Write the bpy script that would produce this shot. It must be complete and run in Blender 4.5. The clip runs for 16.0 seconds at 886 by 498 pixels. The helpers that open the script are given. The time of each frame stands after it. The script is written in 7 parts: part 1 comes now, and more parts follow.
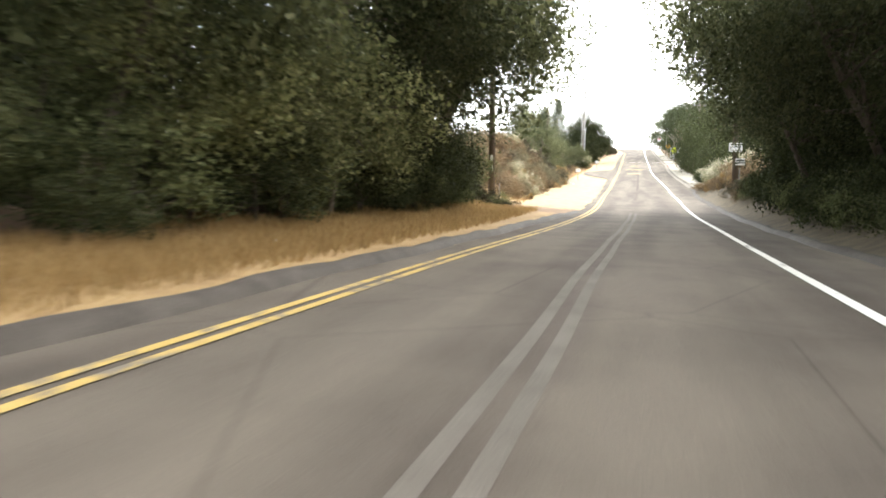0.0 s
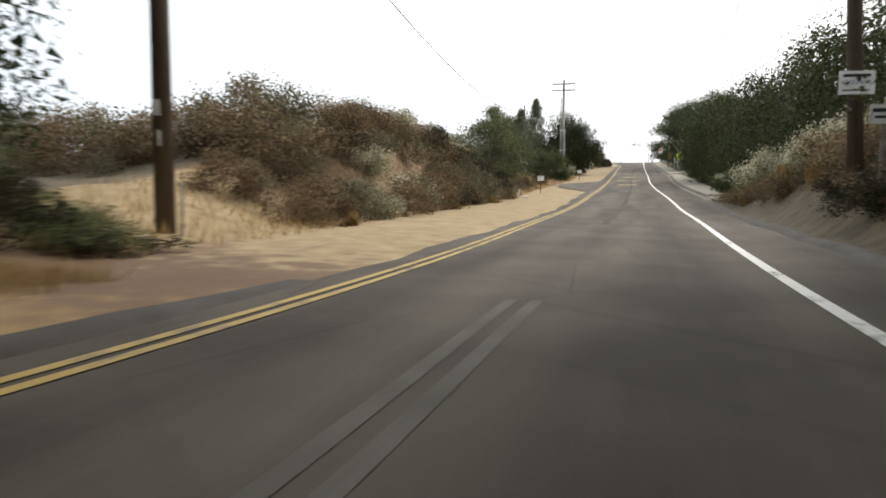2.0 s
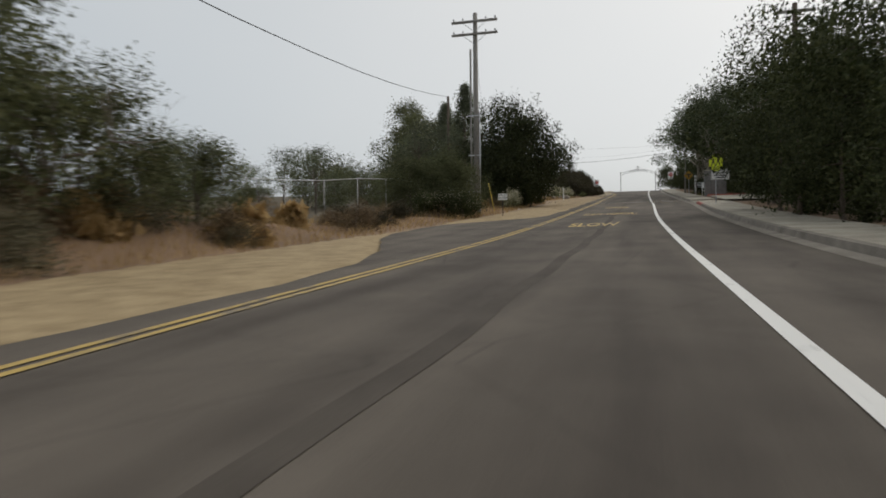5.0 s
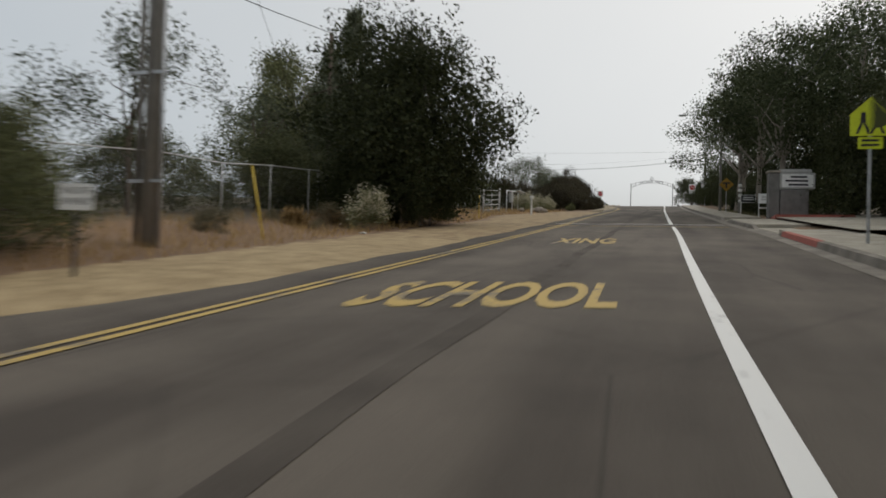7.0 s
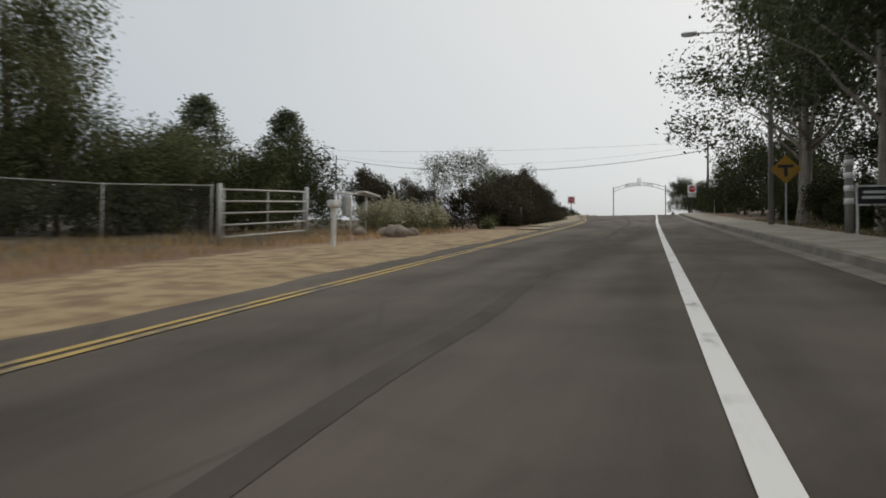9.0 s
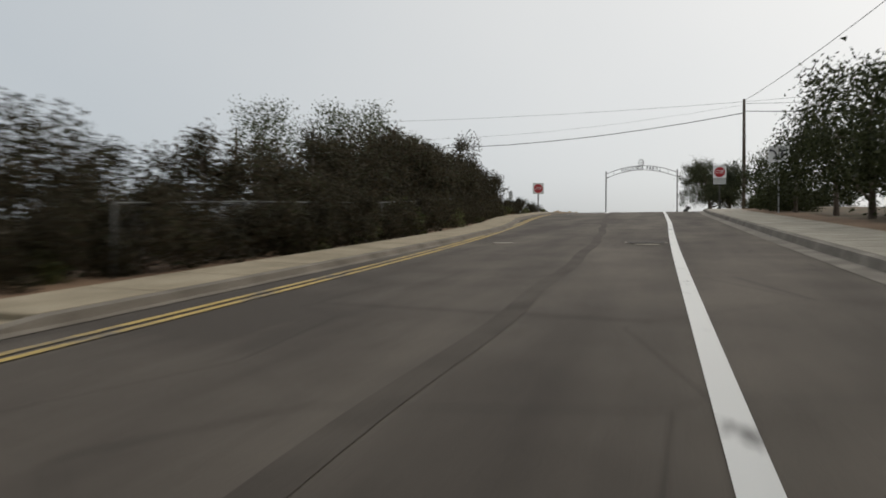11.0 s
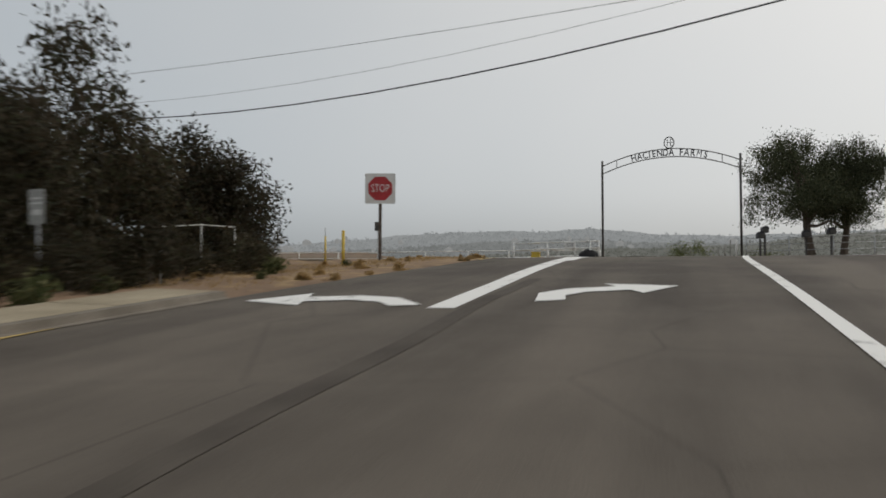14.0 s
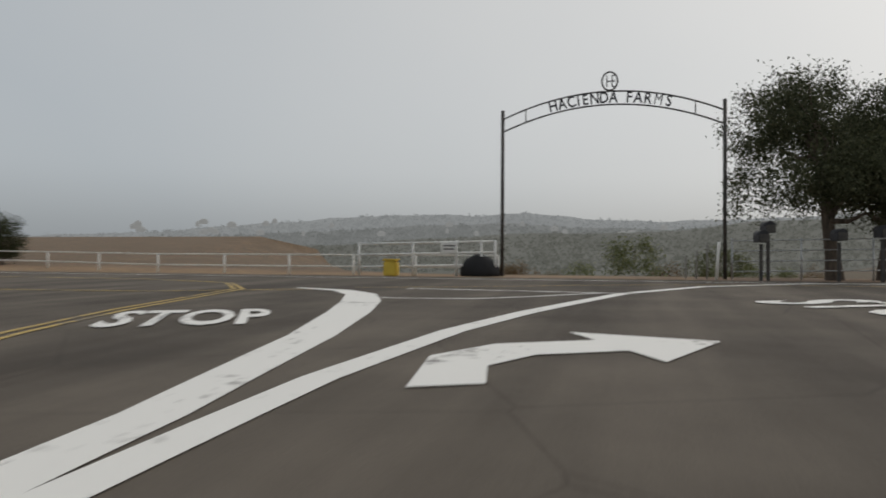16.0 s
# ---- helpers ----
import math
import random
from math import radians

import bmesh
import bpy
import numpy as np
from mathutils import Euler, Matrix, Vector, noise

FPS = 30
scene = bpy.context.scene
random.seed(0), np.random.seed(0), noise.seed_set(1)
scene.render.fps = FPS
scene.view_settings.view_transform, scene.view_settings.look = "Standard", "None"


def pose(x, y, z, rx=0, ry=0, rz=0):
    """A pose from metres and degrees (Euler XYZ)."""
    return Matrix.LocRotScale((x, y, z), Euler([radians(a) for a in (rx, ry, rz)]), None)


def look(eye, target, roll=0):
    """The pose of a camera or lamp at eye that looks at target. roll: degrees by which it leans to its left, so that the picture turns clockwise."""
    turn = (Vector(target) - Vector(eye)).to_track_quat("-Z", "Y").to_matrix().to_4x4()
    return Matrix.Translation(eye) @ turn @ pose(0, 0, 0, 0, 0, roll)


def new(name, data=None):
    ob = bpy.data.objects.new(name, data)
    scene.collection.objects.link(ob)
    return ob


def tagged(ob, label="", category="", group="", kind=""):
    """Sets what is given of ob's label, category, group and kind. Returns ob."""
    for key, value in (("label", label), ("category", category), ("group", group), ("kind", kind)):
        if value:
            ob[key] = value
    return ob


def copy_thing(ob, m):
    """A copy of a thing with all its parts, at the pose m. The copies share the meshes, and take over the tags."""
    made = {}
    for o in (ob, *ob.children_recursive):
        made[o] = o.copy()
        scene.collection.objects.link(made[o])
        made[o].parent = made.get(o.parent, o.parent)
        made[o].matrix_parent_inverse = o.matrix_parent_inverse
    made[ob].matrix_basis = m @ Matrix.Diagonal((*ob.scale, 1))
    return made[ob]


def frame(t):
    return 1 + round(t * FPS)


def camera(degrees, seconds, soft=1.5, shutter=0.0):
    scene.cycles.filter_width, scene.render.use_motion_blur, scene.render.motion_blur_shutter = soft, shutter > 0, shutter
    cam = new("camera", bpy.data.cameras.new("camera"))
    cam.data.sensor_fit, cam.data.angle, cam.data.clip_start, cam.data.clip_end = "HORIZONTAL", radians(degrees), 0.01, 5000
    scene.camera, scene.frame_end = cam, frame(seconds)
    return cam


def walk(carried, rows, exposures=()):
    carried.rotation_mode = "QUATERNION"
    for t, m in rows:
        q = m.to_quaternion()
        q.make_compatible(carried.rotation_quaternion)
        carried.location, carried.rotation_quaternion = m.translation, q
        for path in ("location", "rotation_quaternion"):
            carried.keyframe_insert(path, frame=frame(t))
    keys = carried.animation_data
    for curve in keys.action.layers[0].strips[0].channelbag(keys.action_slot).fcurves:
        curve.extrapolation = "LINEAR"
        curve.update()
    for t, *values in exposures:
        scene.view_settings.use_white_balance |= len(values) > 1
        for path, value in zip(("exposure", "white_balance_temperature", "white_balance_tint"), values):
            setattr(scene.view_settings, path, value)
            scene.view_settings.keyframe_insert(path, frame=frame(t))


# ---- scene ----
cam = camera(64.0, 16.0, soft=1.7, shutter=0.35)

PATH = [
    (0, (-0.646, -2.873, -0.374), (-1.175, -0.952, -0.54), 1.6),
    (0.5, (-0.426, 2.781, -0.429), (-0.959, 4.704, -0.566), 0.3),
    (1, (-0.239, 8.798, -0.419), (-0.796, 10.716, -0.533), 0.9),
    (1.5, (-0.13, 15.135, -0.398), (-0.659, 17.059, -0.536), 1.0),
    (2, (0.027, 21.295, -0.4), (-0.515, 23.218, -0.505), 0.8),
    (2.5, (0.109, 27.886, -0.243), (-0.482, 29.796, -0.304), -0.4),
    (3, (0.399, 35.052, 0.077), (-0.174, 36.968, 0.042), 0.2),
    (3.5, (0.393, 42.3, 0.346), (-0.175, 44.217, 0.331), 0.5),
    (4, (0.495, 49.598, 0.559), (-0.064, 51.518, 0.565), 0.3),
    (4.2, (0.475, 52.631, 0.727), (-0.093, 54.548, 0.714), -0.7),
    (6.3, (0.206, 82.377, 2.69), (-0.382, 84.288, 2.728), 0.7),
    (6.5, (0.172, 85.065, 2.89), (-0.415, 86.977, 2.915), 1.4),
    (7, (0.094, 91.801, 3.459), (-0.507, 93.708, 3.488), 1.7),
    (7.5, (0.053, 99.084, 4.076), (-0.502, 101.006, 4.104), 2.1),
    (8, (0.013, 106.056, 4.634), (-0.577, 107.966, 4.679), 1.1),
    (8.5, (-0.037, 113.606, 5.274), (-0.634, 115.514, 5.33), 0.5),
    (9, (-0.123, 120.893, 5.942), (-0.704, 122.806, 6.005), 0.4),
    (11.3, (-0.442, 155.169, 9.002), (-1.044, 157.076, 9.038), 0.8),
    (11.5, (-0.484, 158.192, 9.254), (-1.082, 160.1, 9.292), 1.3),
    (12, (-0.596, 165.317, 9.909), (-1.222, 167.215, 9.977), 1.3),
    (12.5, (-0.766, 171.863, 10.555), (-1.429, 173.749, 10.616), 0.9),
    (13, (-1.054, 178.367, 11.138), (-1.701, 180.259, 11.192), 0.4),
    (13.5, (-1.15, 184.204, 11.646), (-1.811, 186.09, 11.707), 0.3),
    (14, (-1.42, 189.553, 12.164), (-2.094, 191.434, 12.244), 0.1),
    (14.5, (-1.698, 194.639, 12.666), (-2.38, 196.518, 12.727), 0.2),
    (15, (-1.905, 198.926, 13.027), (-2.606, 200.798, 13.072), -0.0),
    (15.5, (-2.198, 203.403, 13.375), (-2.866, 205.288, 13.4), 0.2),
    (16, (-2.205, 206.898, 13.625), (-2.712, 208.832, 13.658), 0.4),
]
EXPOSURE = [(0.0, 2.8), (0.5, 2.3), (1.0, 1.6), (1.5, 1.2), (2.0, 1.05), (2.5, 0.8), (3.0, 0.4), (3.5, 0.12), (4.0, 0.0), (9.0, 0.0), (12.5, -0.05), (14.0, -0.2), (15.0, -0.25), (16.0, -0.3)]
walk(cam, [(t, look(eye, target, roll)) for t, eye, target, roll in PATH], EXPOSURE)

# ---------------------------------------------------------------- light
CLOUD = 0.65
SUN_DIR = Vector((0.45, 0.55, 0.72)).normalized()
world = bpy.data.worlds.new("overcast_sky")
scene.world = world
world.use_nodes = True
wn, wl = world.node_tree.nodes, world.node_tree.links
wn.clear()
sky = wn.new("ShaderNodeTexSky")
sky.sky_type, sky.sun_disc = "NISHITA", False
sky.sun_elevation, sky.sun_rotation = math.asin(SUN_DIR.z), math.atan2(SUN_DIR.x, SUN_DIR.y)
sky.dust_density, sky.air_density = 4.0, 1.0
grey = wn.new("ShaderNodeHueSaturation")
grey.inputs["Saturation"].default_value = 0.3
wl.new(sky.outputs["Color"], grey.inputs["Color"])
veil = wn.new("ShaderNodeBackground")
veil.inputs["Strength"].default_value = 0.035
wl.new(grey.outputs["Color"], veil.inputs["Color"])
cloud = wn.new("ShaderNodeBackground")
cloud.inputs["Color"].default_value = (0.90, 0.95, 1.0, 1)
toward = wn.new("ShaderNodeVectorMath")
toward.operation = "DOT_PRODUCT"
toward.inputs[1].default_value = Vector((0.55, 0.35, 0.75)).normalized()
ways = wn.new("ShaderNodeTexCoord")
wl.new(ways.outputs["Generated"], toward.inputs[0])
tone = wn.new("ShaderNodeValToRGB")
tone.color_ramp.elements[0].position, tone.color_ramp.elements[0].color = 0.0, (0.625, 0.68, 0.72, 1)
tone.color_ramp.elements[1].position, tone.color_ramp.elements[1].color = 0.85, (1.0, 0.98, 0.93, 1)
puffs = wn.new("ShaderNodeTexNoise")
puffs.inputs["Scale"].default_value, puffs.inputs["Detail"].default_value = 2.2, 5
wl.new(ways.outputs["Generated"], puffs.inputs["Vector"])
uneven = wn.new("ShaderNodeMath")
uneven.operation = "MULTIPLY_ADD"
uneven.inputs[1].default_value = 0.28
wl.new(puffs.outputs["Fac"], uneven.inputs[0])
lower = wn.new("ShaderNodeMath")
lower.operation = "SUBTRACT"
lower.inputs[1].default_value = 0.14
wl.new(toward.outputs["Value"], lower.inputs[0])
wl.new(lower.outputs[0], uneven.inputs[2])
wl.new(uneven.outputs[0], tone.inputs["Fac"])
wl.new(tone.outputs["Color"], cloud.inputs["Color"])
up = wn.new("ShaderNodeSeparateXYZ")
wl.new(ways.outputs["Generated"], up.inputs[0])
murk = wn.new("ShaderNodeMapRange")
murk.interpolation_type = "SMOOTHSTEP"
murk.inputs["From Min"].default_value, murk.inputs["From Max"].default_value = 0.02, 0.13
murk.inputs["To Min"].default_value, murk.inputs["To Max"].default_value = 0.78 * CLOUD, CLOUD
wl.new(up.outputs["Z"], murk.inputs["Value"])
wl.new(murk.outputs[0], cloud.inputs["Strength"])
both = wn.new("ShaderNodeAddShader")
wl.new(veil.outputs[0], both.inputs[0])
wl.new(cloud.outputs[0], both.inputs[1])
wout = wn.new("ShaderNodeOutputWorld")
wl.new(both.outputs[0], wout.inputs["Surface"])

sun_data = bpy.data.lights.new("sun", "SUN")
sun_data.energy, sun_data.angle, sun_data.color = 0.5, radians(25), (1.0, 0.96, 0.9)
sun = new("sun", sun_data)
sun.matrix_world = look(SUN_DIR * 100, (0, 0, 0))


# ---------------------------------------------------------------- materials
def nodes_of(name):
    m = bpy.data.materials.new(name)
    m.use_nodes = True
    return m, m.node_tree.nodes, m.node_tree.links


def surf(name, c1, c2, scale=3.0, fine=60.0, rough=0.85, bump=0.25, metal=0.0, spread=0.2, third=None, stretch=None):
    """Two colours mixed by broad noise, fine speckle over it, fine relief."""
    m, n, l = nodes_of(name)
    p = n["Principled BSDF"]
    co = n.new("ShaderNodeTexCoord")
    vec = co.outputs["Object"]
    if stretch:
        mp = n.new("ShaderNodeMapping")
        mp.inputs["Scale"].default_value = stretch
        l.new(vec, mp.inputs["Vector"])
        vec = mp.outputs[0]
    big, small = n.new("ShaderNodeTexNoise"), n.new("ShaderNodeTexNoise")
    for t, s, d in ((big, scale, 6), (small, fine, 3)):
        t.inputs["Scale"].default_value, t.inputs["Detail"].default_value = s, d
        l.new(vec, t.inputs["Vector"])
    ramp = n.new("ShaderNodeValToRGB")
    e = ramp.color_ramp.elements
    e[0].position, e[0].color = 0.5 - spread, (*c1, 1)
    e[1].position, e[1].color = 0.5 + spread, (*c2, 1)
    if third:
        x = ramp.color_ramp.elements.new(0.62)
        x.color = (*third, 1)
    l.new(big.outputs["Fac"], ramp.inputs["Fac"])
    mix = n.new("ShaderNodeMix")
    mix.data_type, mix.blend_type = "RGBA", "OVERLAY"
    mix.inputs["Factor"].default_value = 0.5
    l.new(ramp.outputs["Color"], mix.inputs["A"])
    l.new(small.outputs["Fac"], mix.inputs["B"])
    l.new(mix.outputs["Result"], p.inputs["Base Color"])
    p.inputs["Roughness"].default_value, p.inputs["Metallic"].default_value = rough, metal
    p.inputs["Specular IOR Level"].default_value = 0.2 if rough >= 0.7 else 0.4
    b = n.new("ShaderNodeBump")
    b.inputs["Strength"].default_value, b.inputs["Distance"].default_value = bump, 0.02
    l.new(small.outputs["Fac"], b.inputs["Height"])
    l.new(b.outputs[0], p.inputs["Normal"])
    return m


def leafy(name, cols, rough=0.7, glow=0.3):
    """Leaves: colour varies from leaf to leaf and from plant to plant, some light passes through."""
    m, n, l = nodes_of(name)
    p = n["Principled BSDF"]
    geo, info = n.new("ShaderNodeNewGeometry"), n.new("ShaderNodeObjectInfo")
    ramp = n.new("ShaderNodeValToRGB")
    els = ramp.color_ramp.elements
    els[0].color, els[1].color = (*cols[0], 1), (*cols[-1], 1)
    for k, c in enumerate(cols[1:-1]):
        els.new((k + 1) / (len(cols) - 1)).color = (*c, 1)
    l.new(geo.outputs["Random Per Island"], ramp.inputs["Fac"])
    hsv = n.new("ShaderNodeHueSaturation")
    mr = n.new("ShaderNodeMapRange")
    mr.inputs["To Min"].default_value, mr.inputs["To Max"].default_value = 0.75, 1.25
    l.new(info.outputs["Random"], mr.inputs["Value"])
    l.new(mr.outputs[0], hsv.inputs["Value"])
    l.new(ramp.outputs["Color"], hsv.inputs["Color"])
    l.new(hsv.outputs["Color"], p.inputs["Base Color"])
    p.inputs["Roughness"].default_value, p.inputs["Specular IOR Level"].default_value = rough, 0.2
    tr = n.new("ShaderNodeBsdfTranslucent")
    l.new(hsv.outputs["Color"], tr.inputs["Color"])
    mx = n.new("ShaderNodeMixShader")
    mx.inputs[0].default_value = glow
    l.new(p.outputs[0], mx.inputs[1])
    l.new(tr.outputs[0], mx.inputs[2])
    l.new(mx.outputs[0], n["Material Output"].inputs["Surface"])
    return m


def worn_paint(name, col, under, wear=0.42):
    """Road paint, worn through to the asphalt in flecks."""
    m, n, l = nodes_of(name)
    p = n["Principled BSDF"]
    co = n.new("ShaderNodeTexCoord")
    a, b = n.new("ShaderNodeTexNoise"), n.new("ShaderNodeTexNoise")
    a.inputs["Scale"].default_value, a.inputs["Detail"].default_value = 9.0, 8
    b.inputs["Scale"].default_value = 1.2
    for t in (a, b):
        l.new(co.outputs["Object"], t.inputs["Vector"])
    add = n.new("ShaderNodeMath")
    add.operation = "ADD"
    l.new(a.outputs["Fac"], add.inputs[0])
    l.new(b.outputs["Fac"], add.inputs[1])
    ramp = n.new("ShaderNodeValToRGB")
    ramp.color_ramp.elements[0].position, ramp.color_ramp.elements[0].color = wear * 2 - 0.12, (*under, 1)
    ramp.color_ramp.elements[1].position, ramp.color_ramp.elements[1].color = wear * 2 + 0.05, (*col, 1)
    l.new(add.outputs[0], ramp.inputs["Fac"])
    l.new(ramp.outputs["Color"], p.inputs["Base Color"])
    p.inputs["Roughness"].default_value = 0.7
    return m


def plain(name, col, rough=0.6, metal=0.0):
    return surf(name, tuple(c * 0.88 for c in col), tuple(min(1, c * 1.08) for c in col), 4, 90, rough, 0.08, metal)


M = {}
M["concrete"] = surf("concrete", (0.27, 0.245, 0.20), (0.41, 0.38, 0.315), 1.2, 45, 0.9, 0.3)
M["dusty_concrete"] = surf("dusty_concrete", (0.25, 0.21, 0.145), (0.38, 0.325, 0.235), 1.2, 45, 0.95, 0.3)
M["kerb"] = surf("kerb_concrete", (0.15, 0.133, 0.112), (0.265, 0.24, 0.205), 1.6, 45, 0.9, 0.3)
M["dirty_kerb"] = surf("dirty_kerb", (0.15, 0.13, 0.105), (0.25, 0.22, 0.18), 1.6, 45, 0.95, 0.3)
M["dull_rail"] = surf("dull_weathered_rail", (0.09, 0.09, 0.085), (0.15, 0.15, 0.14), 5, 60, 0.7, 0.1, 0.3)
M["red_kerb"] = surf("red_kerb_paint", (0.30, 0.10, 0.08), (0.42, 0.13, 0.10), 2.5, 45, 0.8, 0.3)
M["white_paint"] = worn_paint("white_road_paint", (0.78, 0.77, 0.74), (0.2, 0.19, 0.18), 0.40)
M["yellow_paint"] = worn_paint("yellow_road_paint", (0.46, 0.32, 0.09), (0.15, 0.13, 0.10), 0.46)
M["tar"] = surf("tar_seal", (0.05, 0.043, 0.036), (0.085, 0.074, 0.063), 3, 60, 0.7, 0.2)
M["bark"] = surf("bark", (0.07, 0.055, 0.045), (0.16, 0.13, 0.10), 6, 40, 0.95, 0.8, stretch=(1, 1, 0.25))
M["pale_bark"] = surf("pale_bark", (0.20, 0.17, 0.14), (0.38, 0.34, 0.29), 4, 30, 0.9, 0.5, stretch=(1, 1, 0.3))
M["pole_wood"] = surf("pole_wood", (0.075, 0.058, 0.046), (0.15, 0.118, 0.094), 4, 50, 0.9, 0.6, stretch=(1, 1, 0.08))
M["grey_wood"] = surf("grey_wood", (0.18, 0.17, 0.155), (0.30, 0.285, 0.262), 4, 50, 0.9, 0.6, stretch=(1, 1, 0.08))
M["steel"] = surf("galvanised_steel", (0.38, 0.39, 0.40), (0.55, 0.56, 0.57), 6, 60, 0.5, 0.1, 0.6)
M["dark_steel"] = surf("dark_steel", (0.05, 0.05, 0.05), (0.10, 0.09, 0.08), 6, 60, 0.6, 0.15, 0.4)
M["white_rail"] = surf("weathered_white_rail", (0.66, 0.65, 0.61), (0.82, 0.81, 0.78), 5, 60, 0.6, 0.15)
M["grey_rail"] = surf("weathered_grey_rail", (0.36, 0.36, 0.34), (0.5, 0.5, 0.48), 5, 60, 0.65, 0.15, 0.2)
M["sign_white"] = plain("sign_white", (0.74, 0.74, 0.72), 0.5)
M["sign_grey"] = plain("sign_back_grey", (0.45, 0.45, 0.43), 0.5, 0.3)
M["sign_red"] = plain("sign_red", (0.42, 0.03, 0.035), 0.45)
M["sign_lime"] = plain("sign_lime_yellow", (0.62, 0.70, 0.03), 0.45)
M["sign_amber"] = plain("sign_amber", (0.33, 0.19, 0.02), 0.5)
M["ink"] = plain("sign_ink", (0.025, 0.025, 0.03), 0.6)
M["blue_ink"] = plain("sign_blue_ink", (0.06, 0.12, 0.24), 0.6)
M["post_yellow"] = plain("post_yellow", (0.66, 0.47, 0.06), 0.55)
M["rubber_black"] = plain("black_rubber", (0.02, 0.02, 0.022), 0.8)
M["rock"] = surf("boulder", (0.20, 0.17, 0.14), (0.36, 0.32, 0.27), 5, 30, 0.95, 0.8)
M["masonry"] = surf("grey_masonry", (0.14, 0.138, 0.13), (0.21, 0.205, 0.195), 3, 40, 0.9, 0.5)
M["wire"] = plain("cable_black", (0.02, 0.02, 0.02), 0.6)
M["oak"] = leafy("oak_leaves", [(0.018, 0.024, 0.008), (0.033, 0.041, 0.014), (0.05, 0.059, 0.022), (0.085, 0.092, 0.04)])
M["olive"] = leafy("olive_leaves", [(0.065, 0.076, 0.03), (0.118, 0.135, 0.056), (0.2, 0.21, 0.1)], 0.7, 0.42)
M["dull_olive"] = leafy("dull_olive_leaves", [(0.05, 0.058, 0.026), (0.092, 0.102, 0.046), (0.165, 0.17, 0.083)], 0.7, 0.35)
M["light_olive"] = leafy("light_olive_leaves", [(0.10, 0.11, 0.045), (0.17, 0.18, 0.075), (0.27, 0.27, 0.13)], 0.7, 0.45)
# Lighter copy of the oak leaves, with the lit woods' brightness put in.
M["lit_oak"] = leafy("lit_oak_leaves", [(0.036, 0.043, 0.018), (0.062, 0.072, 0.03), (0.095, 0.105, 0.046), (0.15, 0.155, 0.075)], 0.7, 0.4)
M["gum"] = leafy("grey_green_leaves", [(0.034, 0.045, 0.02), (0.07, 0.086, 0.04), (0.125, 0.143, 0.078)])
M["pale_gum"] = leafy("pale_olive_leaves", [(0.06, 0.07, 0.03), (0.115, 0.125, 0.058), (0.2, 0.2, 0.105)], 0.7, 0.45)
M["pine"] = leafy("pine_needles", [(0.06, 0.072, 0.044), (0.115, 0.13, 0.083), (0.18, 0.19, 0.125)], 0.7, 0.42)
M["pepper"] = leafy("weeping_leaves", [(0.028, 0.034, 0.017), (0.055, 0.062, 0.032), (0.095, 0.10, 0.055)])
M["russet"] = leafy("russet_leaves", [(0.02, 0.02, 0.011), (0.042, 0.036, 0.02), (0.068, 0.05, 0.03), (0.05, 0.056, 0.028)])
M["brown_brush"] = leafy("brown_brush", [(0.09, 0.059, 0.034), (0.165, 0.11, 0.062), (0.245, 0.178, 0.102), (0.135, 0.112, 0.064)], 0.8, 0.2)
M["sage"] = leafy("sage_leaves", [(0.085, 0.08, 0.045), (0.16, 0.145, 0.09), (0.25, 0.22, 0.14)], 0.8, 0.2)
M["litter"] = leafy("leaf_litter", [(0.045, 0.033, 0.022), (0.08, 0.058, 0.036), (0.13, 0.095, 0.06)], 0.85, 0.1)
M["pale_sage"] = leafy("pale_sage_leaves", [(0.12, 0.125, 0.06), (0.2, 0.205, 0.105), (0.31, 0.31, 0.175)], 0.8, 0.3)
M["straw"] = leafy("dry_straw", [(0.24, 0.155, 0.065), (0.37, 0.25, 0.11), (0.48, 0.35, 0.18)], 0.9, 0.5)
M["blossom"] = leafy("pale_seed_heads", [(0.46, 0.42, 0.31), (0.62, 0.57, 0.44), (0.78, 0.73, 0.6)], 0.9, 0.3)
M["weeds"] = leafy("green_weeds", [(0.06, 0.075, 0.03), (0.11, 0.12, 0.05), (0.2, 0.19, 0.09)], 0.8, 0.3)
M["link"] = surf("dull_wire", (0.16, 0.16, 0.155), (0.27, 0.27, 0.26), 6, 60, 0.6, 0.1, 0.3)
M["dark_asphalt"] = surf("resealed_asphalt", (0.062, 0.052, 0.043), (0.1, 0.086, 0.071), 1.5, 90, 0.9, 0.2)
M["pale_asphalt"] = surf("worn_pale_asphalt", (0.12, 0.107, 0.092), (0.165, 0.148, 0.13), 2, 70, 0.8, 0.2)
M["twig"] = surf("dry_twigs", (0.13, 0.10, 0.08), (0.24, 0.20, 0.17), 6, 40, 0.95, 0.3)


